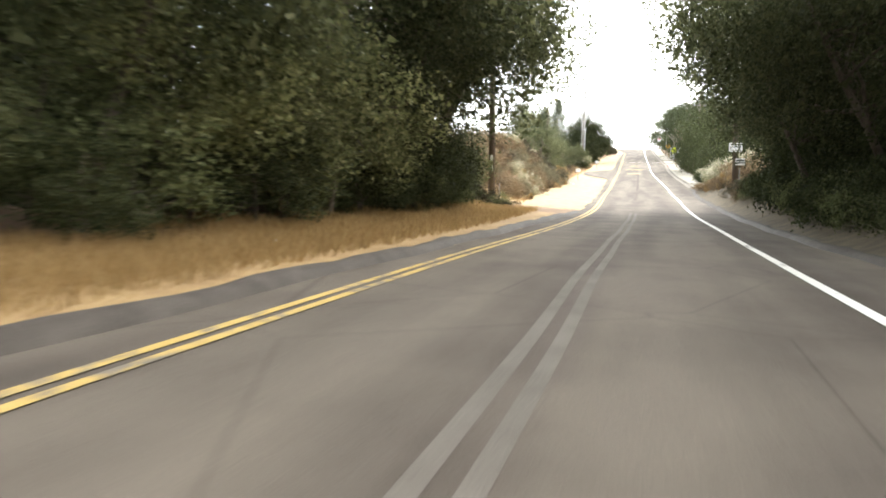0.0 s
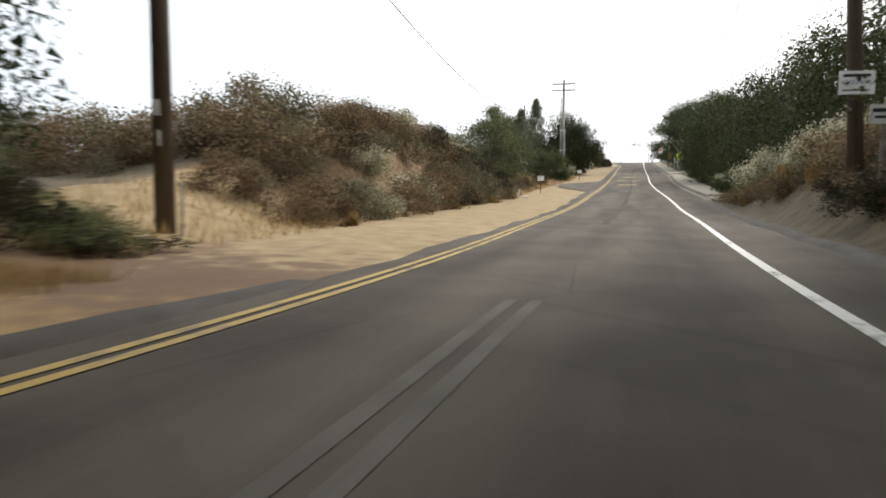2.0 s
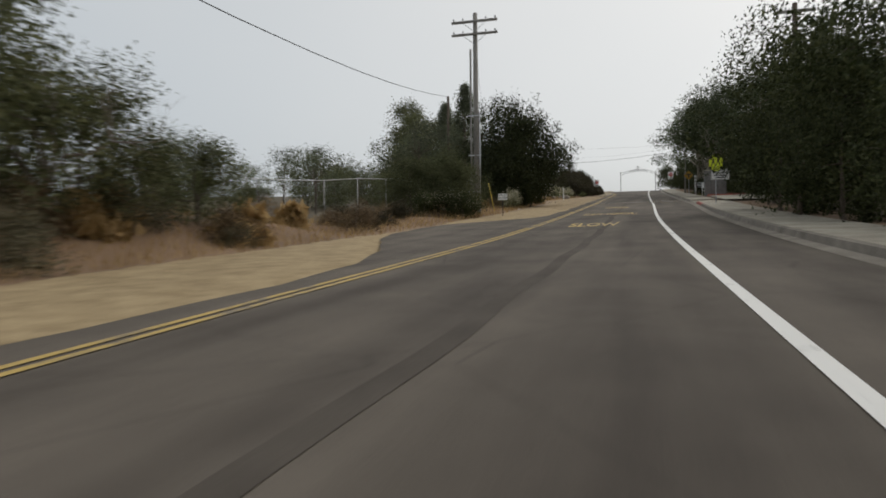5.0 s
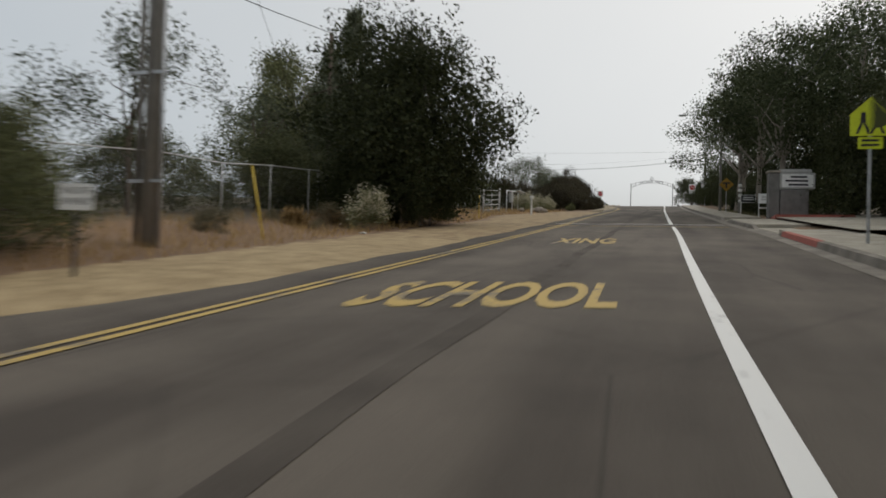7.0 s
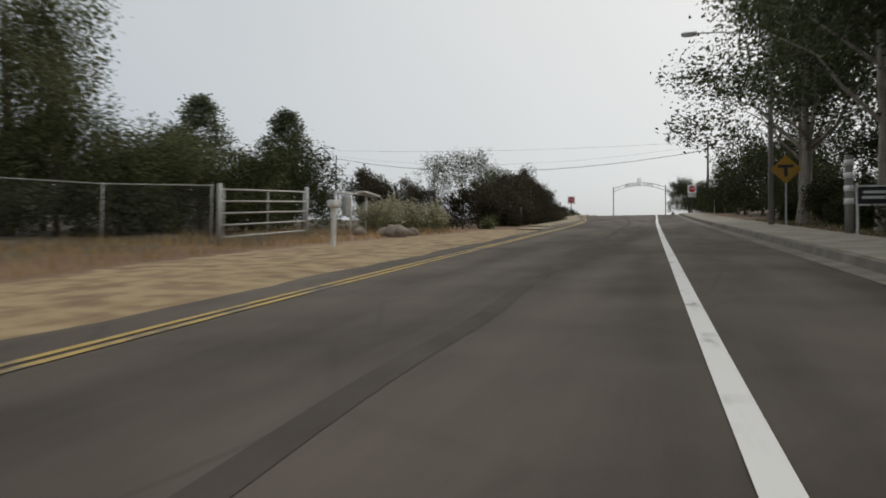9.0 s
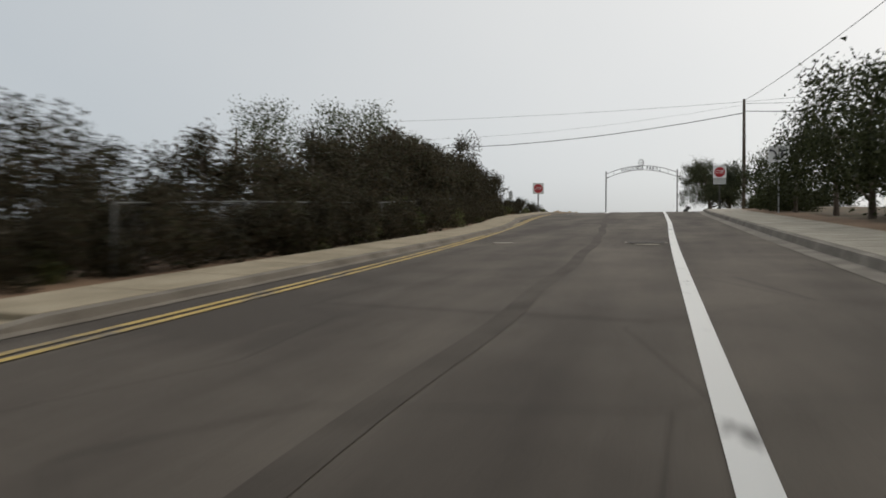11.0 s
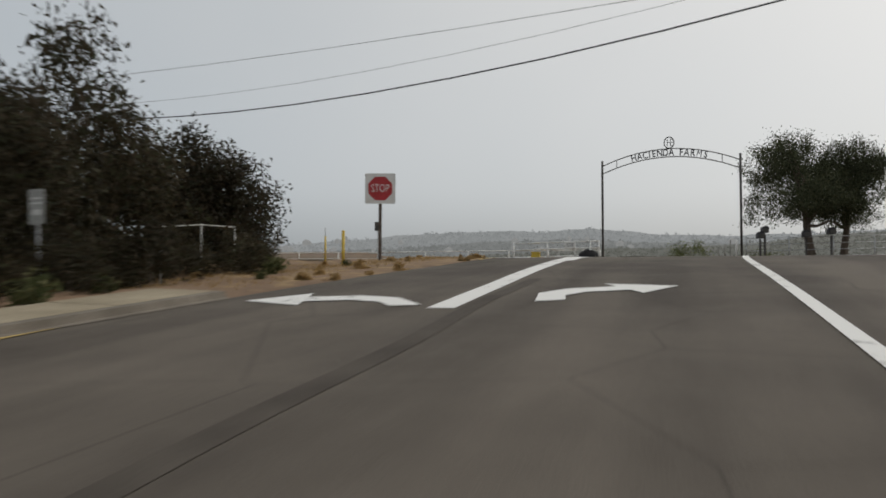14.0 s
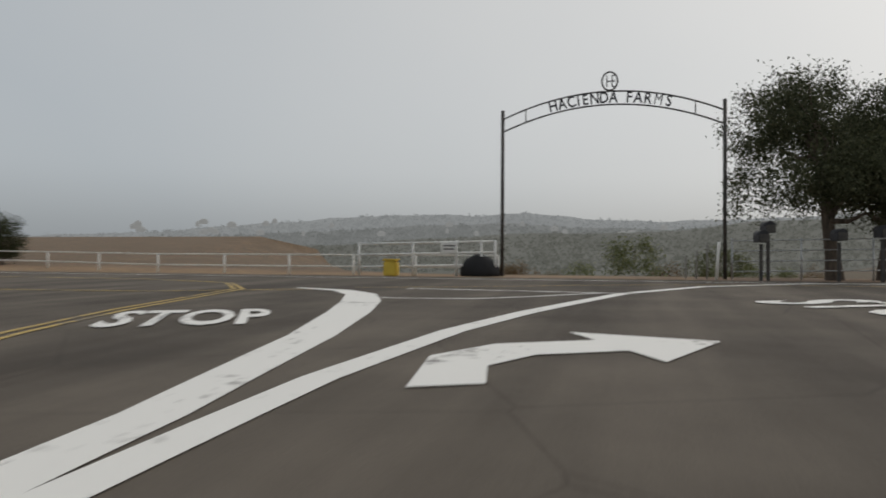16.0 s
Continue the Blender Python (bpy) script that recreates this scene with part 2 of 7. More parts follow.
def asphalt():
    """Grey asphalt with wheel-track tone, patches, aggregate and hairline cracks."""
    m, n, l = nodes_of("asphalt")
    p = n["Principled BSDF"]
    co = n.new("ShaderNodeTexCoord")
    streak = n.new("ShaderNodeMapping")
    streak.inputs["Scale"].default_value = (0.9, 0.06, 1)
    l.new(co.outputs["Object"], streak.inputs["Vector"])

    def noise_tex(vec, s, d):
        t = n.new("ShaderNodeTexNoise")
        t.inputs["Scale"].default_value, t.inputs["Detail"].default_value = s, d
        l.new(vec, t.inputs["Vector"])
        return t.outputs["Fac"]

    long, mid, grit = noise_tex(streak.outputs[0], 1.0, 5), noise_tex(co.outputs["Object"], 0.7, 6), noise_tex(co.outputs["Object"], 140, 2)
    ramp = n.new("ShaderNodeValToRGB")
    ramp.color_ramp.elements[0].position, ramp.color_ramp.elements[0].color = 0.38, (0.066, 0.055, 0.045, 1)
    ramp.color_ramp.elements[1].position, ramp.color_ramp.elements[1].color = 0.62, (0.142, 0.121, 0.099, 1)
    mean = n.new("ShaderNodeMix")
    mean.inputs["Factor"].default_value = 0.33
    l.new(long, mean.inputs["A"])
    l.new(mid, mean.inputs["B"])
    l.new(mean.outputs["Result"], ramp.inputs["Fac"])
    crack = n.new("ShaderNodeTexVoronoi")
    crack.feature = "DISTANCE_TO_EDGE"
    crack.inputs["Scale"].default_value = 0.35
    l.new(co.outputs["Object"], crack.inputs["Vector"])
    cr = n.new("ShaderNodeValToRGB")
    cr.color_ramp.elements[0].position, cr.color_ramp.elements[0].color = 0.0, (0.7, 0.7, 0.7, 1)
    cr.color_ramp.elements[1].position, cr.color_ramp.elements[1].color = 0.006, (1, 1, 1, 1)
    l.new(crack.outputs["Distance"], cr.inputs["Fac"])
    mul = n.new("ShaderNodeMix")
    mul.data_type, mul.blend_type = "RGBA", "MULTIPLY"
    mul.inputs["Factor"].default_value = 1.0
    l.new(ramp.outputs["Color"], mul.inputs["A"])
    l.new(cr.outputs["Color"], mul.inputs["B"])
    ov = n.new("ShaderNodeMix")
    ov.data_type, ov.blend_type = "RGBA", "OVERLAY"
    ov.inputs["Factor"].default_value = 0.6
    l.new(mul.outputs["Result"], ov.inputs["A"])
    l.new(grit, ov.inputs["B"])
    l.new(ov.outputs["Result"], p.inputs["Base Color"])
    p.inputs["Roughness"].default_value, p.inputs["Specular IOR Level"].default_value = 0.88, 0.25
    b = n.new("ShaderNodeBump")
    b.inputs["Strength"].default_value, b.inputs["Distance"].default_value = 0.35, 0.01
    l.new(grit, b.inputs["Height"])
    l.new(b.outputs[0], p.inputs["Normal"])
    return m


M["asphalt"] = asphalt()


def soil():
    """Ground: sandy shoulder, orange soil, dry grass cover and scrub with painted tree shade, by the ground's own
    zones.
    """
    m, n, l = nodes_of("soil")
    p = n["Principled BSDF"]
    co = n.new("ShaderNodeTexCoord")

    def noise_tex(s, d):
        t = n.new("ShaderNodeTexNoise")
        t.inputs["Scale"].default_value, t.inputs["Detail"].default_value = s, d
        l.new(co.outputs["Object"], t.inputs["Vector"])
        return t.outputs["Fac"]

    def two(fac, a, b, lo=0.35, hi=0.65):
        r = n.new("ShaderNodeValToRGB")
        r.color_ramp.elements[0].position, r.color_ramp.elements[0].color = lo, (*a, 1)
        r.color_ramp.elements[1].position, r.color_ramp.elements[1].color = hi, (*b, 1)
        l.new(fac, r.inputs["Fac"])
        return r.outputs["Color"]

    broad, mid, fine = noise_tex(0.25, 6), noise_tex(2.2, 6), noise_tex(35, 3)
    col = two(broad, (0.15, 0.092, 0.053), (0.235, 0.15, 0.088))
    for zone, a, b in (("sandy", (0.255, 0.185, 0.095), (0.37, 0.28, 0.155)), ("grassy", (0.23, 0.145, 0.062), (0.33, 0.225, 0.105)), ("scrub_and_shade", (0.062, 0.05, 0.03), (0.118, 0.09, 0.053))):
        at = n.new("ShaderNodeAttribute")
        at.attribute_name = zone
        edge = n.new("ShaderNodeMath")
        edge.operation = "MULTIPLY_ADD"
        l.new(mid, edge.inputs[0])
        edge.inputs[1].default_value = 0.9
        l.new(at.outputs["Fac"], edge.inputs[2])
        ramp = n.new("ShaderNodeValToRGB")
        ramp.color_ramp.elements[0].position, ramp.color_ramp.elements[1].position = 0.75, 1.05
        l.new(edge.outputs[0], ramp.inputs["Fac"])
        mx = n.new("ShaderNodeMix")
        mx.data_type = "RGBA"
        l.new(ramp.outputs["Color"], mx.inputs["Factor"])
        l.new(col, mx.inputs["A"])
        l.new(two(mid, a, b), mx.inputs["B"])
        col = mx.outputs["Result"]
    ov = n.new("ShaderNodeMix")
    ov.data_type, ov.blend_type = "RGBA", "OVERLAY"
    ov.inputs["Factor"].default_value = 0.6
    l.new(col, ov.inputs["A"])
    l.new(fine, ov.inputs["B"])
    l.new(ov.outputs["Result"], p.inputs["Base Color"])
    p.inputs["Roughness"].default_value = 0.95
    b = n.new("ShaderNodeBump")
    b.inputs["Strength"].default_value, b.inputs["Distance"].default_value = 0.35, 0.03
    l.new(mid, b.inputs["Height"])
    l.new(b.outputs[0], p.inputs["Normal"])
    return m


M["soil"] = soil()


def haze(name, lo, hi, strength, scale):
    """Far land as a glowing backdrop: mist is put into the emission colour, over black."""
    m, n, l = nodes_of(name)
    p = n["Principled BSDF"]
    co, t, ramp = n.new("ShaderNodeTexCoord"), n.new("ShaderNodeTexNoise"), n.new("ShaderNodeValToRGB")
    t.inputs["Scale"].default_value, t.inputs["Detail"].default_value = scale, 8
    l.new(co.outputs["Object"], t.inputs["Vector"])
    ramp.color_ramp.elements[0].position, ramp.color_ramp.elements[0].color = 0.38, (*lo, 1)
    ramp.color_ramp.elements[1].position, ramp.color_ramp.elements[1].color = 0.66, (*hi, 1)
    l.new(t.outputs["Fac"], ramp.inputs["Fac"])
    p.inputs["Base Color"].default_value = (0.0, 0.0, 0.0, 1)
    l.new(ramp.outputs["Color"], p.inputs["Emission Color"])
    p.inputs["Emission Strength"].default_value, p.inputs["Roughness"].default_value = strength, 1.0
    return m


# Paler emission with distance paints the haze in; none of these is a lamp.
M["far_hill"] = haze("far_hill_mist_glow", (0.248, 0.26, 0.262), (0.263, 0.275, 0.277), 1.0, 0.006)
M["far_woods"] = haze("far_trees_mist_glow", (0.236, 0.247, 0.248), (0.258, 0.27, 0.271), 1.0, 0.02)
M["near_hill"] = haze("wooded_hill_mist_glow", (0.172, 0.18, 0.176), (0.192, 0.2, 0.197), 1.0, 0.012)
M["middle_woods"] = haze("slope_trees_mist_glow", (0.165, 0.173, 0.168), (0.192, 0.2, 0.196), 1.0, 0.03)
M["scrub_hill"] = haze("scrub_slope_mist_glow", (0.105, 0.108, 0.094), (0.128, 0.13, 0.115), 1.0, 0.02)
M["scrub_woods"] = haze("scrub_mist_glow", (0.098, 0.101, 0.087), (0.125, 0.127, 0.112), 1.0, 0.05)
M["far_house"] = haze("white_house_mist_glow", (0.25, 0.255, 0.25), (0.32, 0.32, 0.31), 1.0, 0.1)


# ---------------------------------------------------------------- building helpers
def raw(name, verts, faces, mat, smooth=False):
    me = bpy.data.meshes.new(name)
    me.from_pydata([tuple(map(float, v)) for v in verts], [], [tuple(map(int, f)) for f in faces])
    me.materials.append(mat)
    if smooth:
        me.polygons.foreach_set("use_smooth", [True] * len(me.polygons))
    me.update()
    return me


def quads(name, verts, mat):
    """A mesh of loose faces from an array (faces, corners, 3)."""
    n, c = len(verts), len(verts[0])
    me = bpy.data.meshes.new(name)
    me.vertices.add(c * n)
    me.vertices.foreach_set("co", np.asarray(verts, np.float32).ravel())
    me.loops.add(c * n)
    me.loops.foreach_set("vertex_index", np.arange(c * n, dtype=np.int32))
    me.polygons.add(n)
    me.polygons.foreach_set("loop_start", np.arange(0, c * n, c, dtype=np.int32))
    me.materials.append(mat)
    me.update(calc_edges=True)
    return me


def bare(name, m=None, **tags):
    """An Empty at a thing's base."""
    ob = new(name)
    ob.empty_display_size = 0.2
    if m is not None:
        ob.matrix_world = m
    return tagged(ob, **tags)


def part(name, bm, material, parent, label=""):
    """Links a bmesh or mesh as one mesh object under a thing or part."""
    if isinstance(bm, bmesh.types.BMesh):
        me = bpy.data.meshes.new(name)
        bm.to_mesh(me)
        bm.free()
        me.materials.append(material)
    else:
        me = bm
    ob = new(name, me)
    ob.parent = parent
    return tagged(ob, label=label)


def struct(name, me, label="", category=""):
    return tagged(new(name, me), label, category, kind="structure")


def box(sx, sy, sz, at=(0, 0, 0), bevel=0.0, turn=None):
    bm = bmesh.new()
    bmesh.ops.create_cube(bm, size=1)
    bmesh.ops.scale(bm, vec=(sx, sy, sz), verts=bm.verts)
    if bevel:
        bmesh.ops.bevel(bm, geom=bm.edges[:], offset=bevel, segments=2, affect="EDGES")
    if turn is not None:
        bmesh.ops.transform(bm, matrix=turn, verts=bm.verts)
    bmesh.ops.translate(bm, vec=at, verts=bm.verts)
    return bm


def rod(a, b, r, r2=None, sides=10):
    """A capped round bar from a to b."""
    a, b = Vector(a), Vector(b)
    bm = bmesh.new()
    bmesh.ops.create_cone(bm, cap_ends=True, segments=sides, radius1=r, radius2=r if r2 is None else r2, depth=(b - a).length)
    rot = (b - a).to_track_quat("Z", "Y").to_matrix().to_4x4()
    bmesh.ops.transform(bm, matrix=Matrix.Translation((a + b) / 2) @ rot, verts=bm.verts)
    for f in bm.faces:
        f.smooth = len(f.verts) == 4
    return bm


def joined(*bms):
    out = bmesh.new()
    for b in bms:
        me = bpy.data.meshes.new("tmp")
        b.to_mesh(me)
        out.from_mesh(me)
        b.free()
        bpy.data.meshes.remove(me)
    return out


def tube(pts, radii, sides=7):
    """Verts and faces of a bent, tapered tube."""
    pts = [Vector(p) for p in pts]
    vs, fs = [], []
    for k, p in enumerate(pts):
        d = (pts[min(k + 1, len(pts) - 1)] - pts[max(k - 1, 0)]).normalized()
        u = d.orthogonal().normalized() if k == 0 else (u - d * u.dot(d)).normalized()
        w = d.cross(u)
        for s in range(sides):
            a = 2 * math.pi * s / sides
            vs.append(p + (u * math.cos(a) + w * math.sin(a)) * radii[k])
    for k in range(len(pts) - 1):
        for s in range(sides):
            a, b = k * sides + s, k * sides + (s + 1) % sides
            fs.append((a, b, b + sides, a + sides))
    fs.append(tuple(range(len(vs) - sides, len(vs))))
    return vs, fs


def merged(name, pieces, mat, smooth=True):
    vs, fs = [], []
    for v, f in pieces:
        o = len(vs)
        vs += v
        fs += [tuple(i + o for i in q) for q in f]
    return raw(name, vs, fs, mat, smooth)


def lettering(body, size, mat, name="lettering", depth=0.0, bold=0.0):
    """A text as a flat mesh, centred, in the xy plane."""
    cu = bpy.data.curves.new("text", "FONT")
    cu.body, cu.size, cu.align_x, cu.align_y, cu.extrude = body, size, "CENTER", "CENTER", depth
    cu.resolution_u, cu.offset = 3, bold
    tmp = new("text", cu)
    me = bpy.data.meshes.new_from_object(tmp.evaluated_get(bpy.context.evaluated_depsgraph_get()))
    bpy.data.objects.remove(tmp)
    bpy.data.curves.remove(cu)
    me.name = name
    me.materials.clear()
    me.materials.append(mat)
    return me


def facing(x, y, z, yaw):
    """A frame whose local +Y points up and +Z towards the viewer coming along the road; yaw turns it to the left."""
    return pose(x, y, z, 90, 0, yaw)


# ---------------------------------------------------------------- the lie of the land
def along(pts, soft=2.6):
    ys, vs = [p[0] for p in pts], [p[1] for p in pts]
    dense = np.arange(-80, 320, 0.5)
    val = np.interp(dense, ys, vs)
    ker = np.exp(-0.5 * (np.arange(-24, 25) * 0.5 / soft) ** 2)
    val = np.convolve(np.pad(val, 24, mode="edge"), ker / ker.sum(), mode="valid")
    return lambda y: np.interp(y, dense, val)


road_z = along([(-80, -1.3), (0, -1.32), (16, -1.31), (24, -1.2), (32, -0.97), (40, -0.67), (48, -0.4), (53, -0.19), (64, 0.54), (80, 1.6), (88, 2.22), (104, 3.55),
                (120, 4.94), (136, 6.37), (152, 7.8), (168, 9.26), (184, 10.73), (200, 12.17), (208, 12.72), (216, 12.9), (232, 13.1), (320, 13.1)])
edge_left = along([(-80, -4.0), (0, -4.0), (18, -3.6), (27, -3.1), (40, -3.3), (50, -3.55), (60, -3.8), (75, -4.1), (80, -5.8), (85, -7.6), (91.5, -7.6), (94, -6.2), (96.5, -4.6), (105, -4.5), (127, -4.9), (150, -5.0), (160, -4.95), (167, -4.95), (173, -5.25), (178, -5.95), (183, -6.8), (187, -7.05), (193, -7.2), (198, -6.9), (204, -6.5), (208, -6.7), (209.7, -7.1), (211.3, -7.9), (213, -8.9), (214.6, -10.5), (215.6, -14), (217, -26), (219, -30)], 0.8)
edge_right = along([(-80, 2.9), (45, 2.9), (62, 3.6), (95, 2.9), (115, 3.1), (124, 2.7), (140, 2.45), (165, 2.0), (190, 1.8), (203, 2.1), (209, 2.8), (213, 4.5), (215.5, 8), (217, 16), (219, 20)])
line_white = along([(-80, 1.12), (0, 1.2), (10, 1.38), (17, 1.52), (21, 1.5), (27, 1.42), (36, 1.47), (43, 1.57), (49, 1.58), (57, 1.5), (62, 1.43), (75, 1.05), (91, 0.6), (98, 0.5), (106, 0.45), (113, 0.43), (118, 0.35), (124, 0.23), (131, 0.15), (143, 0.0), (164, -0.2), (171, -0.21), (179, -0.19), (183, -0.25), (191, -0.31), (203, -0.43), (207, -0.46), (210, -0.25), (214, 0.3)])
line_yellow = along([(-80, -3.1), (0, -3.2), (8, -3.16), (15, -2.9), (26, -2.56), (31, -2.58), (41, -2.85), (47, -3.02), (55, -3.12), (62, -3.14), (69, -3.3), (90, -3.48), (95, -3.54), (103, -3.7), (111, -3.79), (121, -3.85), (128, -4.1), (140, -4.25), (160, -4.4), (167, -4.7), (173, -5.2), (178, -5.7), (181, -6.05), (186, -6.6), (190, -6.85), (198, -7.4)])
foot_left = along([(-80, -6.3), (0, -6.4), (20, -5.9), (30, -6.3), (36, -6.9), (45, -7.6), (52, -8.3), (60, -7.5), (66, -7.6), (75, -8.2), (85, -8.2), (100, -7.8), (115, -8.5), (125, -8.6), (135, -10.6), (150, -8), (160, -6.4), (168, -6.4), (176, -7.2), (184, -8.4), (190, -9.0), (196, -8.8), (200, -8.2), (212, -8.6), (218, -12), (240, -12)])
bank_left = along([(-80, 0.3), (24, 0.4), (30, 0.6), (33, 0.85), (37, 1.05), (40, 1.9), (43, 2.8), (46, 3.4), (50, 3.3), (56, 2.7), (60, 2.4), (62, 1.9), (64.5, 1.25), (80, 1.0), (86, 0.25), (100, 0.45), (115, 0.5), (130, 0.35), (145, 0.2), (155, -0.1), (194, -0.15), (200, -0.4), (206, -0.45), (212, -0.35), (217, -0.08), (240, 0)])
bank_right = along([(-80, 0.5), (20, 0.8), (32, 1.1), (36, 1.6), (42, 1.6), (47, 1.25), (56, 1.0), (62, 0.3), (66, 0.18), (240, 0.18)])


def step(x, a, b):
    t = np.clip((x - a) / (b - a), 0, 1)
    return t * t * (3 - 2 * t)


def ripple(x, y, s):
    return np.sin(x * s + 1.7 * np.sin(y * s * 0.7)) * np.cos(y * s * 1.13 + np.sin(x * s * 0.6))


def land(x, y):
    """Height of the ground sheet."""
    x, y = np.asarray(x, float), np.asarray(y, float)
    r = road_z(y)
    el, er = edge_left(y), edge_right(y)
    # left side
    fl = np.minimum(foot_left(y), el - 0.8)
    z_left = r - 0.03 + 0.05 * step(el - x, 0, 1.5) + bank_left(y) * (step(fl - x, 0, 4.2 - 1.5 * step(y, 39, 44) * (1 - step(y, 61, 65))) - 0.4 * step(fl - x, 4.6, 10)) + 0.12 * ripple(x, y, 0.9) * step(fl - x, -0.5, 2)
    z_left = z_left + 0.035 * np.maximum(fl - 5 - x, 0) * step(y, -60, 40) * (1 - step(y, 150, 200)) * np.exp(np.minimum(0, (x + 60) / 60))
    # right side
    zr_ = r - 0.03 + bank_right(y) * step(x - er, 0.3, 2.4) + 0.1 * ripple(x, y, 0.8) * step(x - er, 2.5, 5)
    z = np.where(x < (el + er) / 2, z_left, zr_)
    z = np.where((x > el + 0.05) & (x < er - 0.02), r - 0.15, z)
    # the cross street and what lies past it
    inter = step(y, 206, 211)
    past = np.maximum(y - 233, 0)
    far = 13.05 - 2.2 * step(past, 2, 50) - 46 * step(past, 50, 320)
    field = 13.1 + 0.046 * past - 26 * step(past, 150, 420)
    right_rise = 13.05 - 3 * step(past, 3, 60) + 9 * step(x, 25, 120) * step(past, 20, 120) - 26 * step(past, 170, 420)
    beyond = np.where(x < -4, far + (field - far) * step(-x - 0.42 * past, 6, 26), far + (right_rise - far) * step(x, 3, 30))
    street = np.where(y < 230.2, r - 0.15, r - 0.02)
    late = np.where(y > 230.2, np.where(y > 233, beyond, r - 0.02), np.where((y > 217.2) | ((x > el + 0.05) & (x < er - 0.02)), street, z))
    z = np.where(y > 206, np.where((y > 217.2) | (y <= 206), late, z), z)
    z = z - 40 * step(np.abs(x), 250, 900) - 10 * step(-y, 100, 400)
    return z


def ground_z(x, y):
    return float(land(x, y))


def spaced(lo, hi, dense_lo, dense_hi, d, grow=1.25):
    mid = list(np.arange(dense_lo, dense_hi + d / 2, d))
    out, s, v = [], d, dense_hi
    while v < hi:
        s *= grow
        v += s
        out.append(v)
    low, s, v = [], d, dense_lo
    while v > lo:
        s *= grow
        v -= s
        low.append(v)
    return np.array(low[::-1] + mid + out)


def sheet(name, xs, ys, height, mat):
    gx, gy = np.meshgrid(xs, ys)
    gzv = height(gx, gy)
    v = np.stack([gx, gy, gzv], -1).reshape(-1, 3)
    nx, ny = len(xs), len(ys)
    i = (np.arange(ny - 1)[:, None] * nx + np.arange(nx - 1)[None]).ravel()
    return raw(name, v, np.stack([i, i + 1, i + 1 + nx, i + nx], -1), mat, True), gx.ravel(), gy.ravel()


me, gx, gy = sheet("ground", spaced(-3500, 3500, -16, 9, 0.3), spaced(-900, 4200, -14, 240, 0.8), land, M["soil"])
el, er, fl = edge_left(gy), edge_right(gy), foot_left(gy)
left = gx < 0
zones = {
    "sandy": np.where(left, step(gx, fl - 0.3, fl + 0.8) * step(gy, 24, 36) * (1 - step(gy, 150, 158)) * (1 - 0.5 * step(gy, 95, 112)), 0 * gx) + np.where(left, step(-gx, 6, 7) * (1 - step(-gx, 12, 15)) * step(gy, 27, 30) * (1 - step(gy, 36, 38)) * 0.6, 0) + np.where(left, step(fl - gx, 0.2, 1.2) * step(gy, 37, 40) * (1 - step(gy, 61, 65)) * 0.28, 0),
    "grassy": np.where(left, (1 - step(gy, 20, 30)) * step(gx, -9, -6.5) + step(gy, 195, 200) * (1 - step(gy, 234, 240)) * 0.36, 0 * gx),
    # On the right bank this dark tone paints in tree shade as well as litter.
    "scrub_and_shade": np.where(left, step(-gx, 9.5, 13) * 0.7 * (1 - step(gy, 200, 206)) + step(gy, 231, 238) * 0.42, np.maximum(step(gx, er + 2.4, er + 4) * 0.55, step(gx, er - 0.1, er + 0.5) * 0.95 * (1 - step(gy, 60, 66)))),
}
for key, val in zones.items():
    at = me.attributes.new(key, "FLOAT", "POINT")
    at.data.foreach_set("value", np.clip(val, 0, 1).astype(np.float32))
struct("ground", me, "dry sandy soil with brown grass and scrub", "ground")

# the road, its two edges swinging out at the junction, and the cross street
ys = np.arange(-80, 217.01, 1.0)
us = np.linspace(0, 1, 30)
rag = edge_left(ys) + (0.07 * np.sin(ys * 0.9) + 0.05 * np.sin(ys * 2.1 + 1)) * (1 - step(ys, 140, 152))
rx = rag[:, None] + (edge_right(ys) - rag)[:, None] * us[None]
rv = np.stack([rx, np.repeat(ys[:, None], 30, 1), np.repeat(road_z(ys)[:, None], 30, 1)], -1).reshape(-1, 3)
ri = (np.arange(len(ys) - 1)[:, None] * 30 + np.arange(29)[None]).ravel()
struct("road", raw("road", rv, np.stack([ri, ri + 1, ri + 31, ri + 30], -1), M["asphalt"], True), "worn grey asphalt road climbing a hill", "road")
me, _, _ = sheet("road", np.arange(-160, 160.1, 4), np.arange(217, 230.6, 1.5), lambda x, y: road_z(y) + 0 * x, M["asphalt"])
struct("road", me, "worn grey asphalt cross street at the hilltop", "road")


def stripe(name, fx, y0, y1, w, mat, label, lift=0.008, d=1.0):
    yy = np.arange(y0, y1 + d / 2, d)
    c = fx(yy)
    v = []
    for x, y in zip(c, yy):
        v += [(x - w / 2, y, road_z(y) + lift), (x + w / 2, y, road_z(y) + lift)]
    f = [(2 * k, 2 * k + 1, 2 * k + 3, 2 * k + 2) for k in range(len(yy) - 1)]
    return struct(name, raw(name, v, f, mat), label, "road marking")


